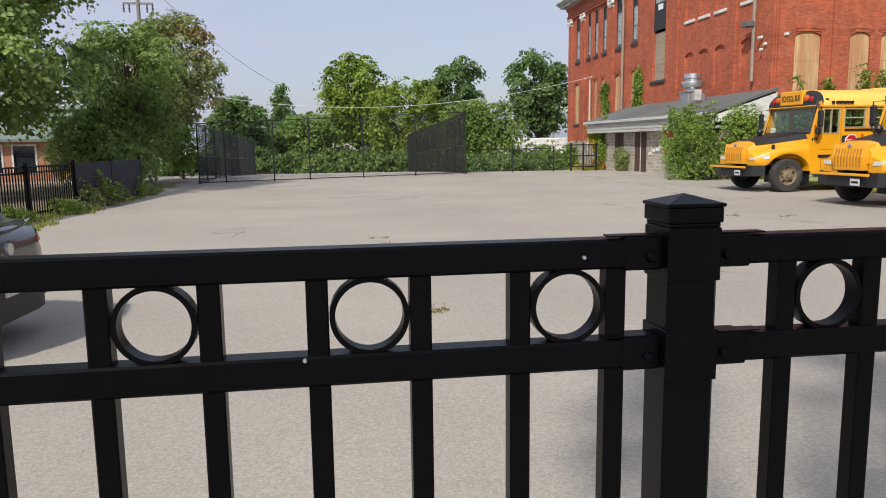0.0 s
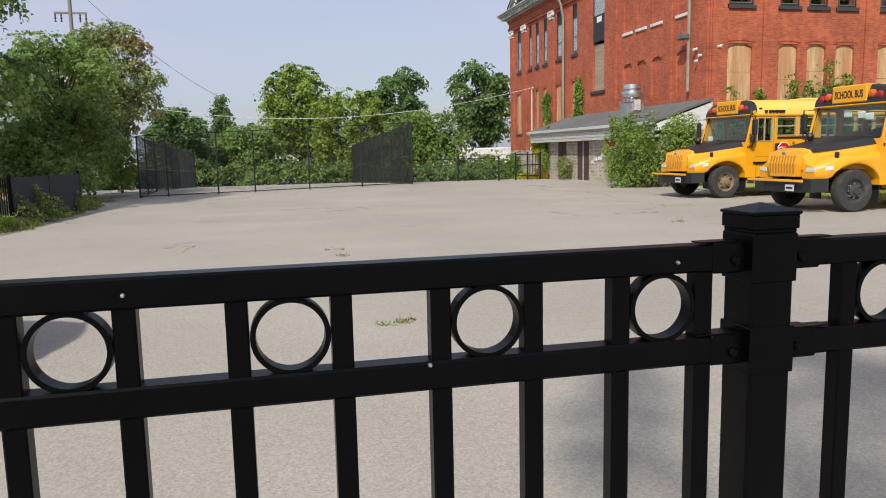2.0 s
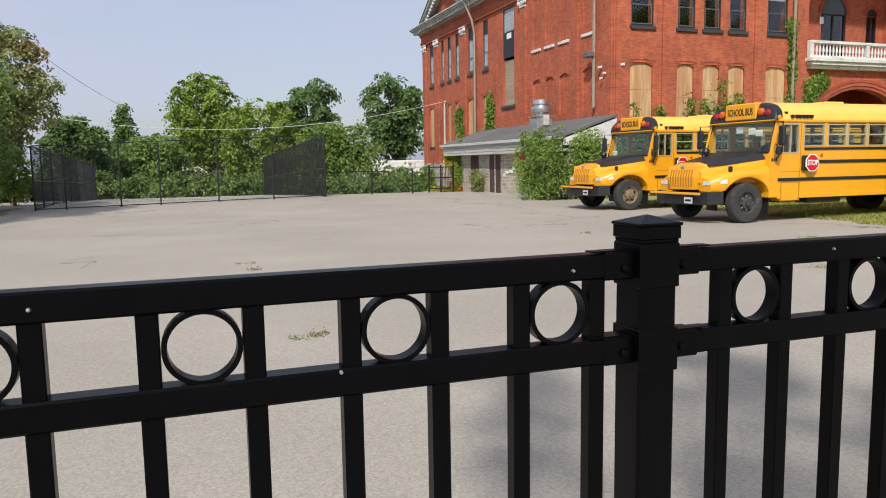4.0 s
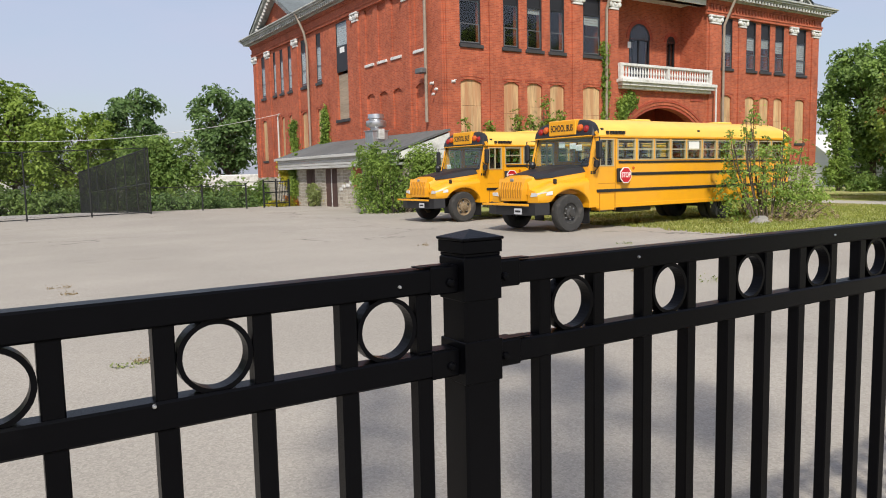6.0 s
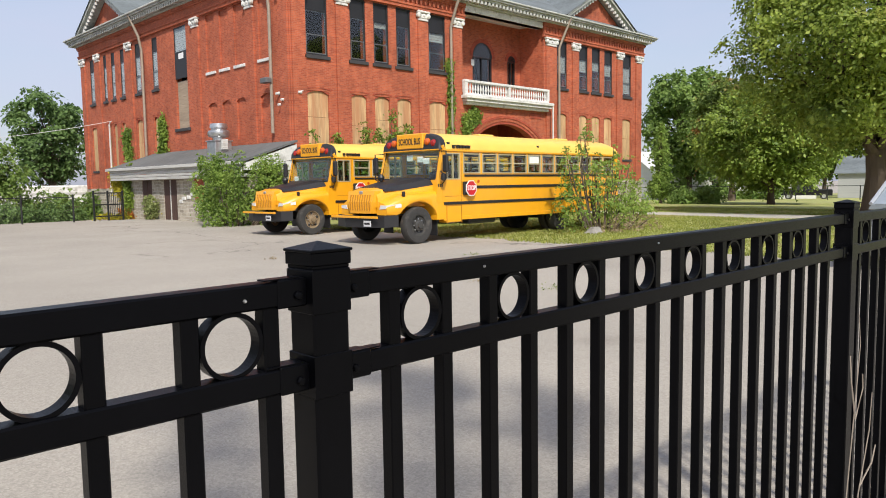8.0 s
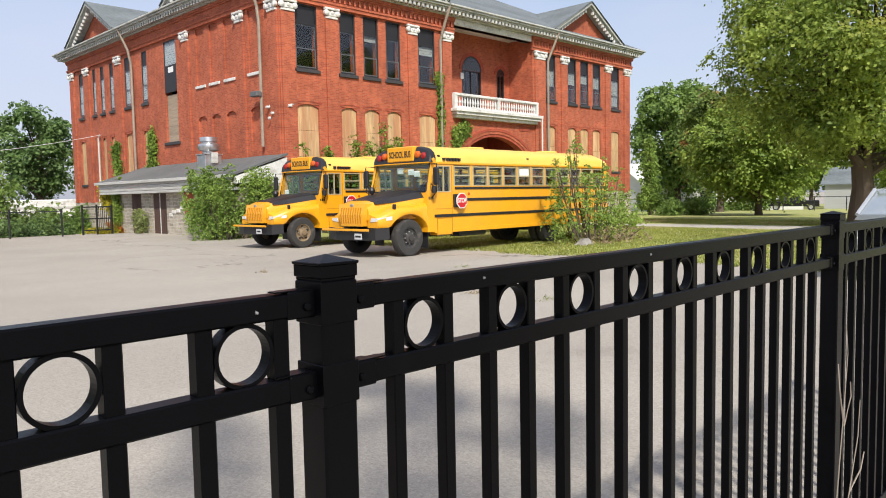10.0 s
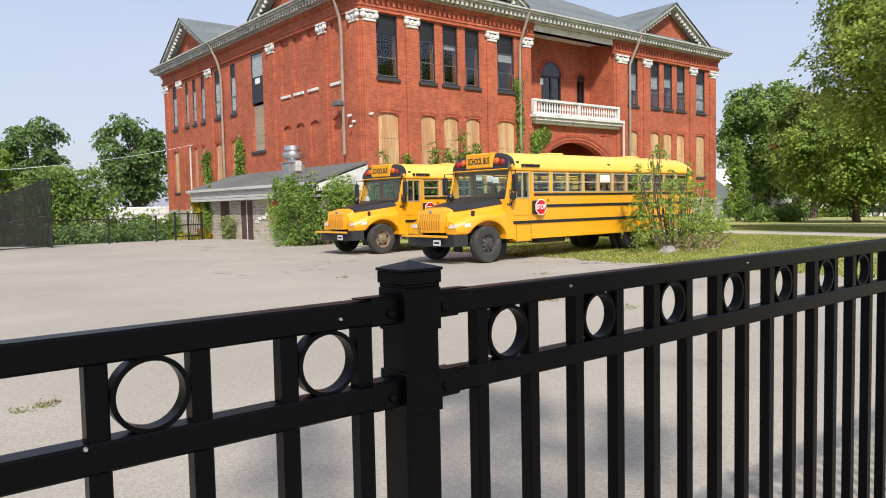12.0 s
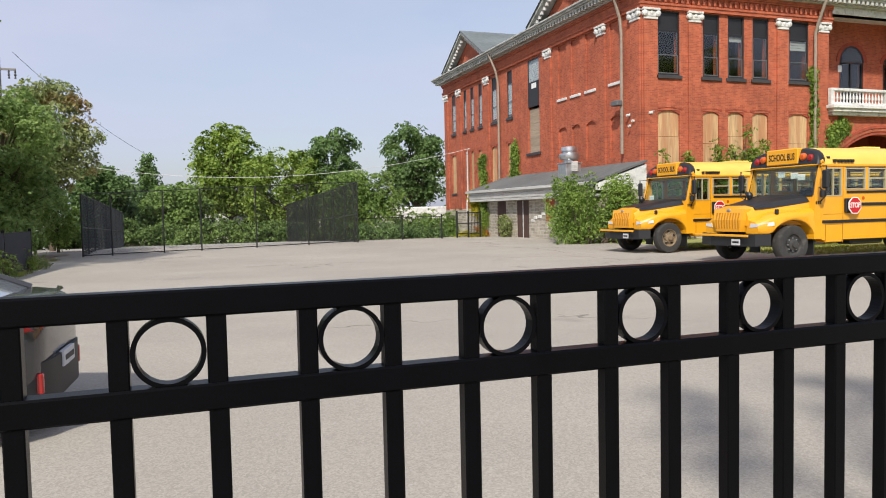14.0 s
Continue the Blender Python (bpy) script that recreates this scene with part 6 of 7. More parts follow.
# ---- houses in the distance ----
def house(label, x, y, w, d, h, ridge, wall_m, roof_m, turn, wins):
    """Base centre at x, y; the face with windows looks along -y before turning."""
    t = thing("house", label, "house", at=pose(x, y, gz(x, y), 0, 0, turn))
    part("wall", pierced(lambda u, v, z: (u, -d / 2 + v, z), -w / 2, w / 2, -0.3, h, wins, 0.2), wall_m, t)
    part("wall", Mesh().box(-w / 2, -w / 2 + 0.2, -d / 2 + 0.2, d / 2, -0.3, h).box(w / 2 - 0.2, w / 2, -d / 2 + 0.2, d / 2, -0.3, h).box(-w / 2 + 0.2, w / 2 - 0.2, d / 2 - 0.2, d / 2, -0.3, h), wall_m, t)
    rf = Mesh()
    for s in (-1, 1):
        rf.loft([[(u, s * (d / 2 + 0.4), h - 0.1), (u, 0, ridge), (u, 0, ridge + 0.12), (u, s * (d / 2 + 0.4), h + 0.02)] for u in (-w / 2 - 0.4, w / 2 + 0.4)])
    part("roof", rf, roof_m, t)
    part("gable", Mesh().add([(u, v, z) for u in (-w / 2 + 0.05, w / 2 - 0.05) for v, z in ((-d / 2, h), (d / 2, h), (0, ridge - 0.05))], [(0, 1, 2), (3, 5, 4)]), wall_m, t)
    for a, b, z0, z1 in wins:
        wf = Mesh().box(a - 0.08, a, -d / 2 - 0.03, -d / 2 + 0.1, z0 - 0.08, z1 + 0.08).box(b, b + 0.08, -d / 2 - 0.03, -d / 2 + 0.1, z0 - 0.08, z1 + 0.08).box(a, b, -d / 2 - 0.03, -d / 2 + 0.1, z1, z1 + 0.08).box(a, b, -d / 2 - 0.03, -d / 2 + 0.1, z0 - 0.08, z0)
        wn_ = part("window", wf, M_WHITE, t)
        part("pane", Mesh().box(a, b, -d / 2 + 0.06, -d / 2 + 0.08, z0, z1), M_CARGLASS, wn_)
    return t


house("pale grey bungalow beyond the lawn", 84, 37, 16, 8, 2.7, 4.6, M_HOUSEW, M_ROOF, -67, [(-6, -4.6, 0.9, 2.2), (-2.5, -1.2, 0.9, 2.2), (2, 4.0, 0.8, 2.2), (5.6, 6.8, 0.9, 2.2)])
house("white gabled house beyond the school's end", 88, 50, 7, 9, 3.6, 6.3, M_HOUSEW, M_WHITE, -20, [(-1.5, -0.2, 1.2, 2.6)])
house("grey house far beyond the maple", 96, 20, 18, 8, 2.9, 4.8, M_HOUSEG, M_ROOF, -80, [(-6, -4, 0.9, 2.3), (0, 2, 0.9, 2.3), (5, 7, 0.9, 2.3)])
house("low brick house with a green roof behind the side fence", -19.5, 40.0, 17, 8, 2.05, 3.7, mat("pale_orange_brick", (0.40, 0.19, 0.12), 0.85, var=0.2, scale=4), M_GREENROOF, 20, [(2.6, 3.5, 0.5, 1.75), (4.0, 4.9, 0.5, 1.75), (-4, -2.6, 0.7, 1.8)])
house("white house glimpsed behind the cage", 3.6, 86, 9, 7, 3.6, 6.2, M_HOUSEW, M_ROOF, 5, [(-3, -1.8, 1.2, 2.6), (1, 2.4, 1.2, 2.6)])
tr = thing("white_trailer", "long low white trailer behind the low fence", "trailer", at=pose(17.0, 58.0, gz(17, 58), 0, 0, -16))
part("body", Mesh().box(-3.4, 3.4, -1.1, 1.1, 0.6, 2.55, 0.08), M_WHITE, tr)
part("stripe", Mesh().box(-3.4, 3.4, -1.12, -1.1, 1.9, 2.05), M_GREYTRIM, tr)
for x in (-0.5, 0.5):
    part("wheel", Mesh().lathe([(0.0, -0.1), (0.3, -0.1), (0.34, 0.0), (0.3, 0.1)], (x, -1.0, 0.34), "y", 16), M_RUBBER, tr)
ff = thing("far_fence", "thin dark chain-link fence along the lawn's far side", "fence")
for i in range(13):
    x, y = 68 + 0.9 * i, 48 - 2.6 * i
    part("post", Mesh().tube([(x, y, gz(x, y) - 0.1), (x, y, gz(x, y) + 1.4)], 0.05, 6), M_WIRE, ff)
    if i:
        part("rail", Mesh().tube([(x - 0.9, y + 2.6, gz(x, y) + 1.35), (x, y, gz(x, y) + 1.35)], 0.03, 5), M_WIRE, ff)

# ---- pole and wires ----
po = thing("utility_pole", "tall grey utility pole with crossarm and insulators", "pole", at=pose(-11.6, 52.0, gz(-11.6, 52)))
part("pole", Mesh().tube([(0, 0, -0.2), (0, 0, 13.2)], [0.15, 0.11], 10), M_POLE, po)
for z in (11.3,):
    part("crossarm", Mesh().box(-0.95, 0.95, -0.06, 0.06, z - 0.06, z + 0.06, 0.01), M_POLE, po)
    for x in (-0.9, -0.55, 0.55, 0.9):
        part("insulator", Mesh().lathe([(0.03, 0.0), (0.07, -0.1), (0.03, -0.15), (0.08, -0.3), (0.03, -0.36), (0.07, -0.5), (0.0, -0.52)], (x, 0, z - 0.06), "z", 8), M_SILL, po)


def cable(label, a, b, sag, r, material):
    pts = []
    for i in range(25):
        k = i / 24
        p = Vector(a).lerp(Vector(b), k)
        p.z -= sag * 4 * k * (1 - k)
        pts.append(p)
    t = part("overhead_cable", Mesh().tube(pts, r, 5), material)
    return tagged(t, label, "cable")


cable("pale service cable sagging to the school's side wall", (-12.0, 56.0, 6.0), (18.2, 48.6, 5.9), 1.85, 0.015, M_WPIPE)
cable("thin dark overhead line from the utility pole", (-10.8, 52.0, 11.9), (-4.0, 70, 7.0), 0.5, 0.015, M_WIRE)
cable("thin dark overhead line behind the trees", (-12.2, 52.0, 12.0), (-24, 36, 14.5), 0.5, 0.015, M_WIRE)

# ---- trees and shrubs ----
L_HEDGE = leaf_mat("leaves_hedge", (0.04, 0.09, 0.025), (0.28, 0.39, 0.11), trans=0.4)
L_VINE = leaf_mat("leaves_vine", (0.06, 0.13, 0.022), (0.42, 0.56, 0.13), trans=0.45)
L_BUSH = leaf_mat("leaves_sunlit_bush", (0.10, 0.19, 0.03), (0.46, 0.60, 0.15), trans=0.5)
L_MID2 = leaf_mat("leaves_fresh_green", (0.08, 0.15, 0.035), (0.44, 0.58, 0.19), trans=0.55)
tree("maple_tree", "large spreading maple tree with thick trunk on the lawn", 35.2, 9.4, 13.4, 7.0, 98000, 0.175, L_MAPLE, 3, bare=0.14, trunk_r=0.5, lobes=34, flat=0.5, clump=0.62, spray=0.55)
tree("lawn_tree", "broad bright green tree behind the maple on the lawn", 51.4, 20.2, 8.8, 5.5, 40000, 0.24, L_BRIGHT, 5, bare=0.06, trunk_r=0.22, lobes=22, flat=0.6, clump=0.66)
tree("tall_tree", "tall dark green tree beyond the school's end", 73.5, 37.5, 14.6, 5.2, 26000, 0.36, L_MID, 7, bare=0.08, lobes=20)
tree("turning_tree", "tree with patches of orange leaves beyond the lawn", 66, 29.5, 12.0, 4.0, 20000, 0.32, L_ORANGE, 8, bare=0.12, lobes=14)
tree("columnar_tree", "narrow upright bright green shrub tree by the school's end", 50.8, 28.2, 6.2, 1.0, 7000, 0.17, L_BUSH, 9, bare=0.03, lobes=16, cone=True)
for x, y, h, r, m, sd in ((104, 34, 13, 6.5, L_MID, 24), (108, 22, 12, 6.5, L_BRIGHT, 25), (112, 45, 14, 6, L_DARK, 26), (60, 12.5, 5.2, 3.4, L_BRIGHT, 27)):
    tree("far_tree", "leafy garden tree beyond the lawn's far side", x, y, h, r, 15000, 0.4 if h > 6 else 0.24, m, sd, bare=0.1, lobes=14, group="far garden trees")
tree("yard_tree", "bright green broad tree behind the sports cage", 3.3, 76, 12.3, 4.3, 17000, 0.31, L_BRIGHT, 11, bare=0.14, lobes=18, clump=0.72)
tree("yard_tree", "feathery yellow-green lower tree behind the sports cage", 8.2, 72, 9.6, 5.0, 19000, 0.28, L_BRIGHT, 12, bare=0.05, lobes=22, flat=1.1, clump=0.5)
tree("yard_tree", "dark green round-headed tree beyond the cage", 12.7, 71, 11.2, 3.1, 13000, 0.28, L_DARK, 13, bare=0.15, lobes=10, clump=0.8, flat=0.6)
tree("yard_tree", "dark green broad tree beside the school's far end", 18.8, 63.5, 10.8, 3.5, 13000, 0.27, L_DARK, 14, bare=0.2, lobes=13, clump=0.72, flat=0.6)
tree("yard_tree", "dark green tree between two taller ones", 15.4, 78, 8.2, 3.2, 12000, 0.32, L_DARK, 15, bare=0.05, lobes=10)
tree("conifer_tree", "pointed dark green tree behind the cage", -4.4, 80, 9.5, 3.6, 16000, 0.26, L_DARK, 16, bare=0.03, lobes=24, cone=True, flat=0.6)
tree("yard_tree", "mid green tree behind the cage's corner", -7.6, 68, 7.4, 3.0, 16000, 0.3, L_DARK, 17, bare=0.04, lobes=14)
tree("yard_tree", "mid green low tree behind the cage", -1.8, 72, 6.0, 3.4, 16000, 0.3, L_MID, 18, bare=0.03, lobes=14)
tree("side_tree", "dense green tree rising behind the side fence", -7.9, 33.0, 7.1, 2.7, 24000, 0.15, L_MID2, 19, bare=0.06, trunk_r=0.18, lobes=22, flat=0.7, clump=0.66)
tree("side_tree", "open tree with leaves turning brown at the yard's side", -7.6, 42.0, 9.1, 2.95, 20000, 0.16, L_TURN, 28, bare=0.3, trunk_r=0.12, lobes=18, flat=0.7, clump=0.6)
tree("side_tree", "dense green tree overhanging the side fence", -10.6, 24.5, 11.4, 5.3, 46000, 0.18, L_MID2, 20, bare=0.09, trunk_r=0.26, lobes=22, flat=0.5, clump=0.62)
tree("side_tree", "bright green small tree beside the cage", -6.65, 37.2, 2.75, 0.85, 6000, 0.12, L_VINE, 21, bare=0.02, lobes=10)
tree("side_tree", "dark green tree behind the cage's wing", -13.0, 58, 8.6, 4.4, 20000, 0.28, L_DARK, 22, bare=0.05, lobes=14)
tree("street_tree", "leafy street tree on the verge shading the asphalt", -0.6, -1.7, 8.0, 1.9, 900, 0.17, L_MAPLE, 23, bare=0.62, trunk_r=0.11, lobes=6, clump=0.5, spray=0.3)
shrub("side_shrub", "dark dense shrub at the end of the side fence", -7.5, 29.5, [(0, 0, 0.7, 0.8, 0.9), (0.3, 1.2, 1.0, 0.9, 1.1), (-0.8, 1.0, 1.2, 1.0, 1.2), (-1.5, 1.4, 2.2, 1.1, 1.2), (-2.3, 2.0, 1.6, 1.2, 1.5), (-0.3, 1.8, 2.3, 0.8, 0.9)], 11000, 0.15, L_MID2, 30)
hedge = [(-14 + 1.5 * i, random.uniform(-1, 1), random.uniform(0.4, 1.1), random.uniform(0.8, 1.5), random.uniform(0.7, 1.6)) for i in range(24)]
shrub("hedge", "uneven overgrown hedge along the back of the court", -2, 66, hedge, 40000, 0.24, L_HEDGE, 31)
hedge2 = [(1.5 * i, random.uniform(-0.6, 0.6), random.uniform(0.4, 1.0) + (2.2 if i < 3 else 0), random.uniform(1.0, 1.6), random.uniform(1.0, 1.4) + (1.0 if i < 3 else 0)) for i in range(7)]
shrub("hedge", "overgrown bright bushes behind the low fence", 9.4, 52, hedge2, 22000, 0.2, L_MID, 32)
shrub("hedge", "dark bushes low behind the fence", 8.5, 47, [(1.3 * i, 0, 0.4, 0.9, 0.8) for i in range(6)], 9000, 0.16, L_DARK, 33)
shrub("hedge", "low shrubs beside the school's end", 49.0, 25.5, [(1.2 * i, 0.8 * math.sin(i * 2.0), 0.45, 0.85, 0.75) for i in range(4)], 7000, 0.18, L_MID, 34)

shrub("hedge", "dark garden bushes before the far houses", 74.5, 36.0, [(-0.35 * i * 1.0 + 0.7 * i, -1.5 * i, 0.6 + 0.3 * math.sin(i * 1.7), 1.0, 0.9 + 0.4 * math.sin(i * 2.3)) for i in range(-3, 5)], 9000, 0.22, L_MID, 35)

# vines and weeds
rv = random.Random(5)
vine_blobs = [(0.2, 0, 0.9, 0.9, 1.0), (1.2, -0.2, 1.1, 0.9, 1.1), (-0.4, 0.8, 0.4, 0.7, 0.6), (1.9, -0.1, 1.6, 0.7, 0.8), (0.3, 2.0, 1.2, 0.6, 1.0), (0.2, 3.2, 1.0, 0.5, 1.0), (-0.9, 0.1, 0.25, 0.5, 0.35), (2.4, -0.3, 0.9, 0.7, 0.9)]
vine_blobs += [(rv.uniform(-0.9, 2.6), rv.uniform(-0.7, 2.2), rv.uniform(0.3, 2.35), rv.uniform(0.16, 0.36), rv.uniform(0.18, 0.5)) for _ in range(46)]
shrub("vine_mass", "dense green vine heaped against the stone lean-to", 15.2, 27.4, vine_blobs + [(b[0] + random.uniform(-0.5, 0.5), b[1] + random.uniform(-0.5, 0.5), b[2] + b[4] * random.uniform(0.5, 1.0), random.uniform(0.10, 0.24), random.uniform(0.35, 0.75)) for b in vine_blobs for k in range(4)], 30000, 0.10, L_VINE, 40, category="vine")
shrub("bush", "tall leafy bush growing through rubble beside the bus", 20.4, 13.35, [(-1.7, 0, 0.8, 0.62, 0.8), (-1.4, 0.1, 1.7, 0.42, 0.6), (-0.75, 0.1, 2.9, 0.2, 0.55), (-0.6, 0, 1.5, 0.4, 0.7), (-0.1, 0, 0.7, 0.6, 0.6), (0.7, -0.1, 0.9, 0.75, 0.9), (1.7, 0, 0.8, 0.8, 0.8), (1.2, 0.2, 1.8, 0.4, 0.5), (2.6, 0.1, 0.5, 0.5, 0.5), (-0.25, 0.1, 2.1, 0.28, 0.5), (2.1, 0.1, 1.4, 0.35, 0.5), (-1.8, 0.1, 2.3, 0.14, 0.5), (-1.3, 0, 2.7, 0.1, 0.45), (0.9, 0.1, 2.4, 0.12, 0.5), (1.6, 0, 2.1, 0.12, 0.45), (0.3, 0, 1.7, 0.15, 0.6)], 6000, 0.09, L_BUSH, 41)
shrub("dry_brush", "tangle of dry twigs at the bush's foot", 20.9, 12.75, [(-0.9, 0, 0.15, 0.7, 0.3), (0.2, 0, 0.2, 0.9, 0.4), (1.2, 0.1, 0.2, 0.6, 0.35)], 900, 0.07, L_DRY, 42, category="twigs")
rk = thing("rock", "rough grey rock at the foot of the bush", "rock", at=pose(19.3, 12.9, 0))
rm_ = Mesh()
rm_.loft([[((0.5 - 0.22 * k) * math.cos(a) * (1 + 0.16 * math.sin(3 * a + k * 2)), (0.36 - 0.17 * k) * math.sin(a) * (1 + 0.2 * math.sin(2 * a + k)), -0.05 + 0.17 * k) for a in [2 * math.pi * i / 14 for i in range(14)]] for k in (0, 0.5, 1.0, 1.5)])
part("stone", rm_, M_ROCK, rk)


def climber(label, places, spread, n, leaf, material, seed, at_wall):
    """Ivy on a wall: a woody line with leaves lying close to the surface."""
    rng = np.random.default_rng(seed)
    t = thing("climbing_ivy", label, "ivy", "climbing ivy")
    wood = Mesh()
    wood.tube([at_wall(u, -0.03, z) for u, z in places], 0.02, 5)
    part("stem", wood, M_BARK, t)
    k = rng.uniform(0, len(places) - 1.001, n)
    i = k.astype(int)
    pu, pz = np.array(places, float).T
    u = pu[i] + (pu[i + 1] - pu[i]) * (k - i) + rng.normal(0, 1, n) * spread * (0.5 + 0.5 * np.abs(np.sin(k * 2.1)))
    z = pz[i] + (pz[i + 1] - pz[i]) * (k - i) + rng.normal(0, spread * 0.5, n)
    w = -np.abs(rng.normal(0.06, 0.07, n)) - 0.02
    pts = np.array([at_wall(a, b, c_) for a, b, c_ in zip(u, w, z)])
    o = np.array(at_wall(0, -1, 0)) - np.array(at_wall(0, 0, 0))
    part("leaves", leaf_mesh("leaves", pts, np.tile(o, (n, 1)) + np.array([0, 0, 0.3]), leaf, rng, 0.5), material, t)
    return t


climber("green ivy climbing the brick side wall", [(46.2, 1.0), (46.1, 2.6), (46.0, 3.6), (46.4, 4.4), (46.2, 5.0)], 0.34, 5200, 0.16, L_IVY, 50, side)
climber("green ivy beside a boarded side window", [(41.4, 2.9), (41.2, 3.8), (41.1, 4.6), (41.2, 5.5)], 0.26, 3600, 0.16, L_IVY, 51, side)
climber("green ivy on the front downpipe", [(28.1, 2.6), (28.1, 4.2), (28.2, 5.6), (28.15, 7.0), (28.1, 8.1)], 0.13, 3000, 0.14, L_IVY, 52, front)
climber("green ivy beside the entrance arch", [(28.9, 2.8), (29.2, 4.0), (29.5, 5.0), (30.1, 5.4)], 0.34, 3400, 0.15, L_IVY, 53, front)
climber("green creeper over the lean-to's corner", [(40.9, 0.0), (40.7, 1.2), (40.9, 2.3), (40.2, 2.6)], 0.3, 3000, 0.14, L_IVY, 54, WL)
climber("yellow creeper at the lean-to's far corner", [(41.8, 1.3), (42.2, 2.0), (42.6, 2.4)], 0.4, 1800, 0.15, L_YELLOW, 55, WL)
climber("rusty creeper at the foot of the lean-to", [(40.2, 0.1), (41.2, 0.35), (42.0, 0.3)], 0.2, 700, 0.12, L_RUST, 56, WL)
climber("thin vine hanging over the lean-to doors", [(34.0, 2.45), (35.4, 2.35), (36.6, 2.5)], 0.12, 500, 0.12, L_IVY, 57, WL)
shrub("weed", "straggly weed between the lean-to doors", 15.6, 37.0, [(0, 0, 0.5, 0.35, 0.55), (0.05, 0.3, 0.9, 0.3, 0.4)], 1500, 0.1, L_TURN, 60)
shrub("weed", "low weeds at the lean-to's corner", 15.2, 40.2, [(0, 0, 0.15, 0.5, 0.25), (-0.3, 1.2, 0.12, 0.5, 0.2)], 1200, 0.1, L_YELLOW, 61)
for i, (x, y, z) in enumerate(((18.8, 27.2, 3.6), (21.7, 27.2, 4.0), (23.4, 27.2, 4.7), (24.4, 27.2, 4.2), (22.6, 27.2, 3.8), (20.2, 27.3, 3.5))):
    shrub("tall_weed", "tall weeds growing against the front wall", x, y, [(0, 0, z * 0.45, 0.45, z * 0.4), (0.3, 0, z * 0.8, 0.35, 0.5), (-0.4, 0, z * 0.6, 0.4, 0.6), (0.05, 0, z, 0.2, 0.5)], 2200, 0.14, L_IVY, 62 + i)
for i, (x, y, h) in enumerate(((-5.9, 18.6, 0.5), (-5.85, 20.2, 0.75), (-5.7, 21.2, 0.9), (-5.75, 22.4, 0.6), (-5.6, 24.0, 0.8), (-5.55, 25.2, 0.5), (-6.1, 16.5, 0.4), (-5.85, 19.4, 0.35))):
    shrub("verge_weed", "bushy weeds along the foot of the side fence", x, y, [(0, 0, h * 0.45, 0.16 + 0.14 * h, h * 0.5), (0.05, 0.4, h * 0.3, 0.2, h * 0.35), (-0.1, -0.3, h * 0.6, 0.12, h * 0.5)], 800, 0.07, (L_BRIGHT, L_TURN)[i % 2], 80 + i)
for i, (x, y, s) in enumerate(((1.14, 12.39, 0.16), (1.21, 6.75, 0.17), (1.35, 6.85, 0.10), (12.1, 11.3, 0.3), (8.9, 8.1, 0.22), (9.0, 6.7, 0.3), (8.7, 14.2, 0.2), (9.6, 13.8, 0.2), (1.2, 11.6, 0.12))):
    shrub("weed_tuft", "flat green weed tuft in an asphalt crack", x, y, [(0, 0, 0.0, s * 0.6, 0.02), (s * 0.7, s * 0.2, 0.0, s * 0.4, 0.02), (-s * 0.6, 0.05, 0.0, s * 0.3, 0.015)], 80, 0.026, (L_DRY, L_TURN)[i % 2], 100 + i, stems=False, category="weed")
tw = thing("dry_vine", "dry leafless twigs climbing the second fence post", "twigs", at=pose(P2, FY, 0))
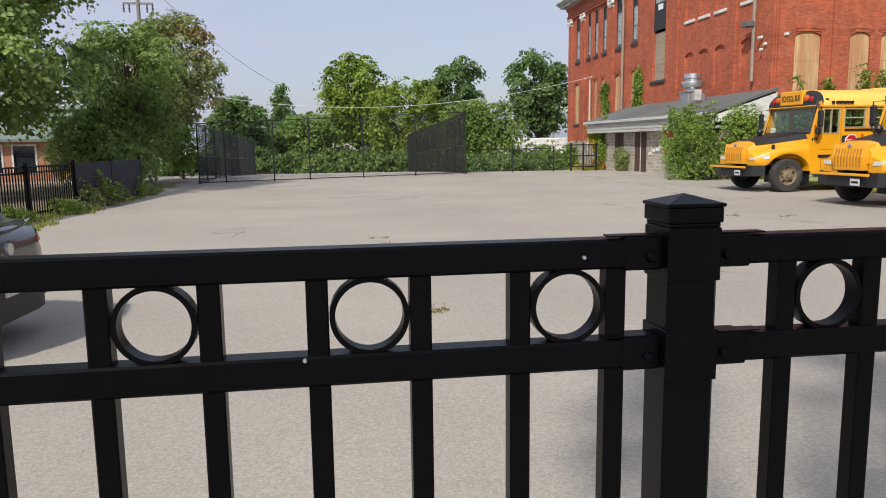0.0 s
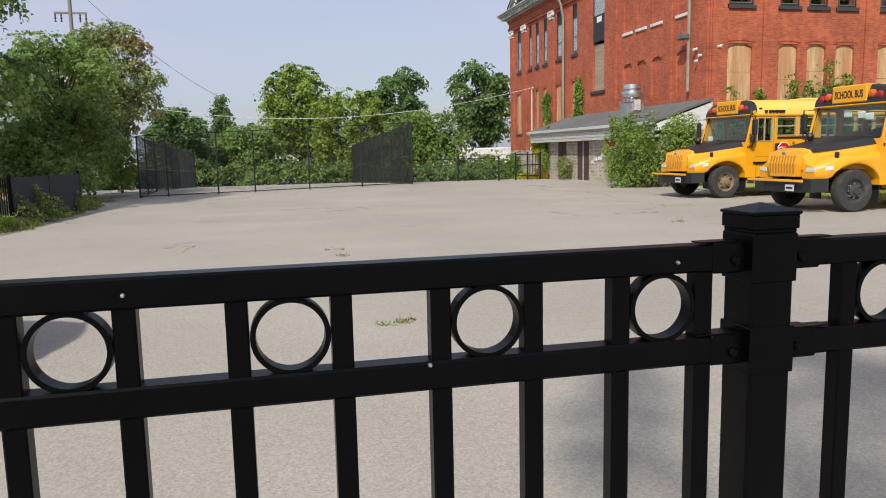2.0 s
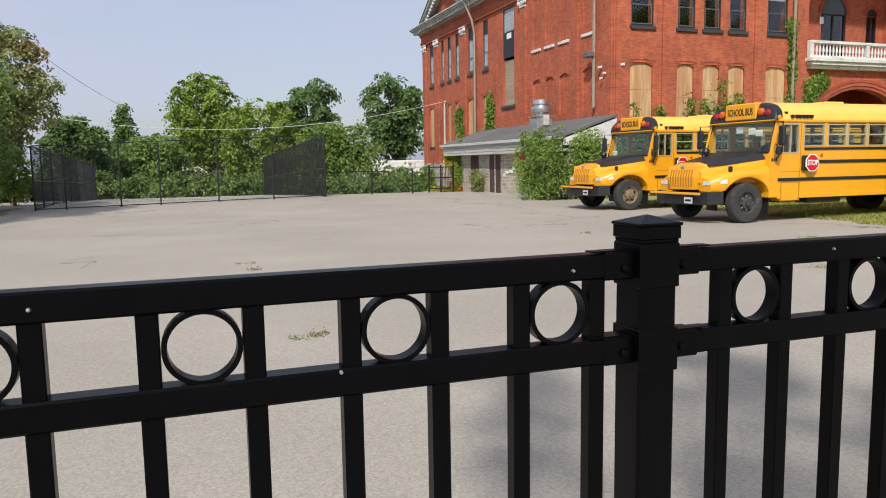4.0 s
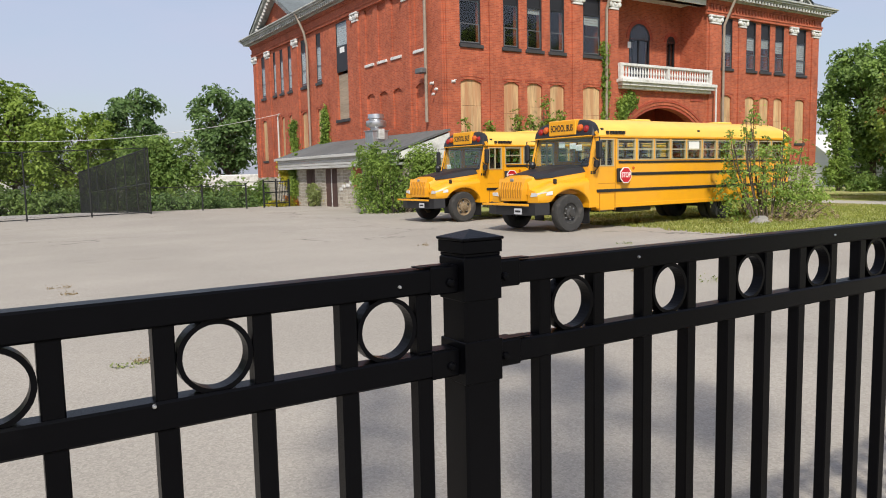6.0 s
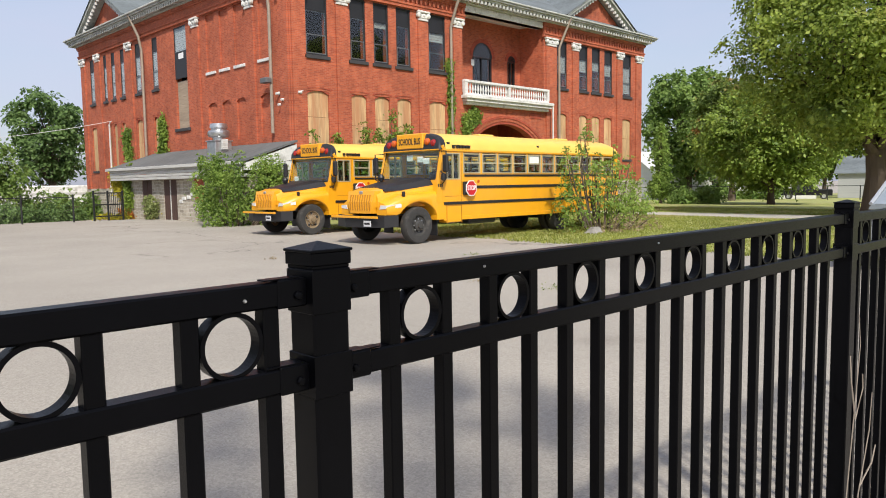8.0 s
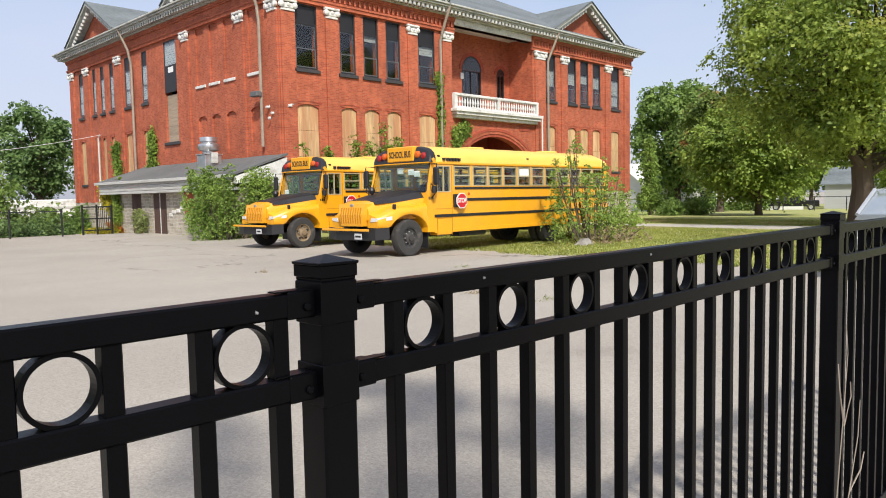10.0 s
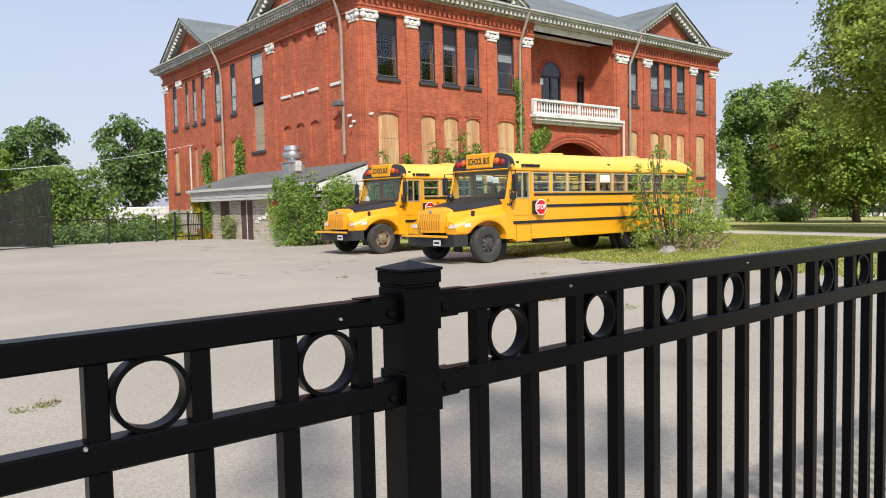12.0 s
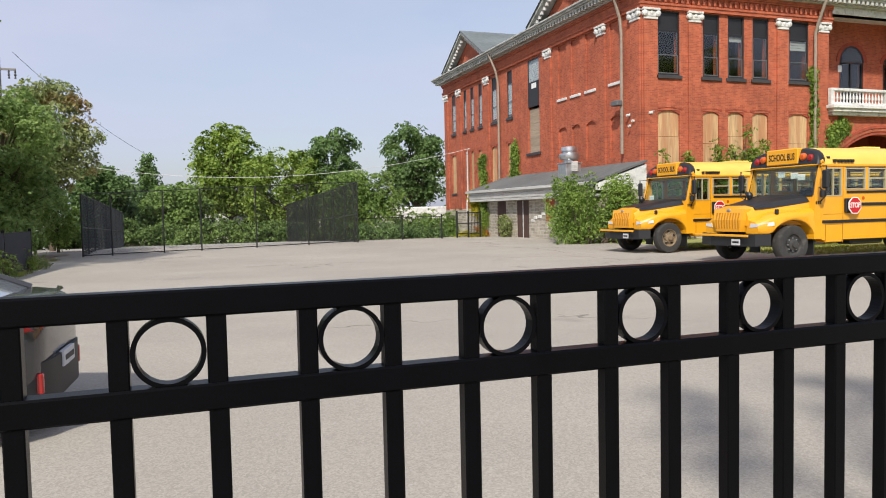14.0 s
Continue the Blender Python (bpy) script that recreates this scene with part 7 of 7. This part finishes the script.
for i, pts in enumerate(([(-0.05, -0.05, 0.0), (-0.06, -0.05, 0.4), (-0.03, -0.06, 0.75), (0.01, -0.06, 0.98), (0.0, -0.055, 1.1)], [(-0.03, -0.06, 0.72), (-0.08, -0.06, 0.85), (-0.07, -0.05, 0.95)], [(-0.02, -0.06, 0.7), (0.06, -0.06, 0.8), (0.05, -0.06, 0.86)], [(0.1, -0.04, 0.0), (0.12, -0.04, 0.35), (0.2, -0.05, 0.6), (0.22, -0.05, 0.75)], [(0.13, -0.04, 0.38), (0.25, -0.05, 0.45), (0.33, -0.04, 0.5)], [(0.05, -0.05, 0.0), (0.2, -0.06, 0.12), (0.32, -0.05, 0.2), (0.4, -0.05, 0.16)])):
    part("twig", Mesh().tube(pts, [0.0032 - 0.0005 * j for j in range(len(pts))], 5), bpy.data.materials.get("dry_twig") or mat("dry_twig", (0.26, 0.22, 0.18), 0.9), tw)


def grass(name, label, x0, x1, y0, y1, n, h, seed, keep):
    rng = np.random.default_rng(seed)
    x, y = rng.uniform(x0, x1, n), rng.uniform(y0, y1, n)
    ok = np.array([keep(a, b_) for a, b_ in zip(x, y)])
    x, y = x[ok], y[ok]
    n = len(x)
    a = rng.uniform(0, 6.28, n)
    hh = h * rng.uniform(0.4, 1.3, n)
    w = 0.012 + 0.01 * rng.random(n)
    z = np.array([gz(p, q) for p, q in zip(x, y)])
    v = np.empty((n, 3, 3))
    v[:, 0] = np.stack([x - w * np.cos(a), y - w * np.sin(a), z], 1)
    v[:, 1] = np.stack([x + w * np.cos(a), y + w * np.sin(a), z], 1)
    v[:, 2] = np.stack([x + rng.normal(0, 0.03, n), y + rng.normal(0, 0.03, n), z + hh], 1)
    me = bpy.data.meshes.new(name)
    me.vertices.add(n * 3)
    me.vertices.foreach_set("co", v.reshape(-1))
    me.loops.add(n * 3)
    me.loops.foreach_set("vertex_index", np.arange(n * 3, dtype=np.int32))
    me.polygons.add(n)
    me.polygons.foreach_set("loop_start", np.arange(0, n * 3, 3, dtype=np.int32))
    me.update(calc_edges=True)
    return tagged(part(name, me, L_GRASS), label, "grass", kind="stuff")


grass("grass", "short dry mown grass blades on the lawn", 15.3, 40, 2, 24, 150000, 0.07, 200, lambda x, y: x > lawn_edge(y) and not (29.8 < x - 0.11 * (y - 9) < 33.4))
grass("verge_grass", "thin dry grass along the side fence", -6.8, -5.0, 12, 30, 6000, 0.12, 201, lambda x, y: x < verge(y) + 0.05)
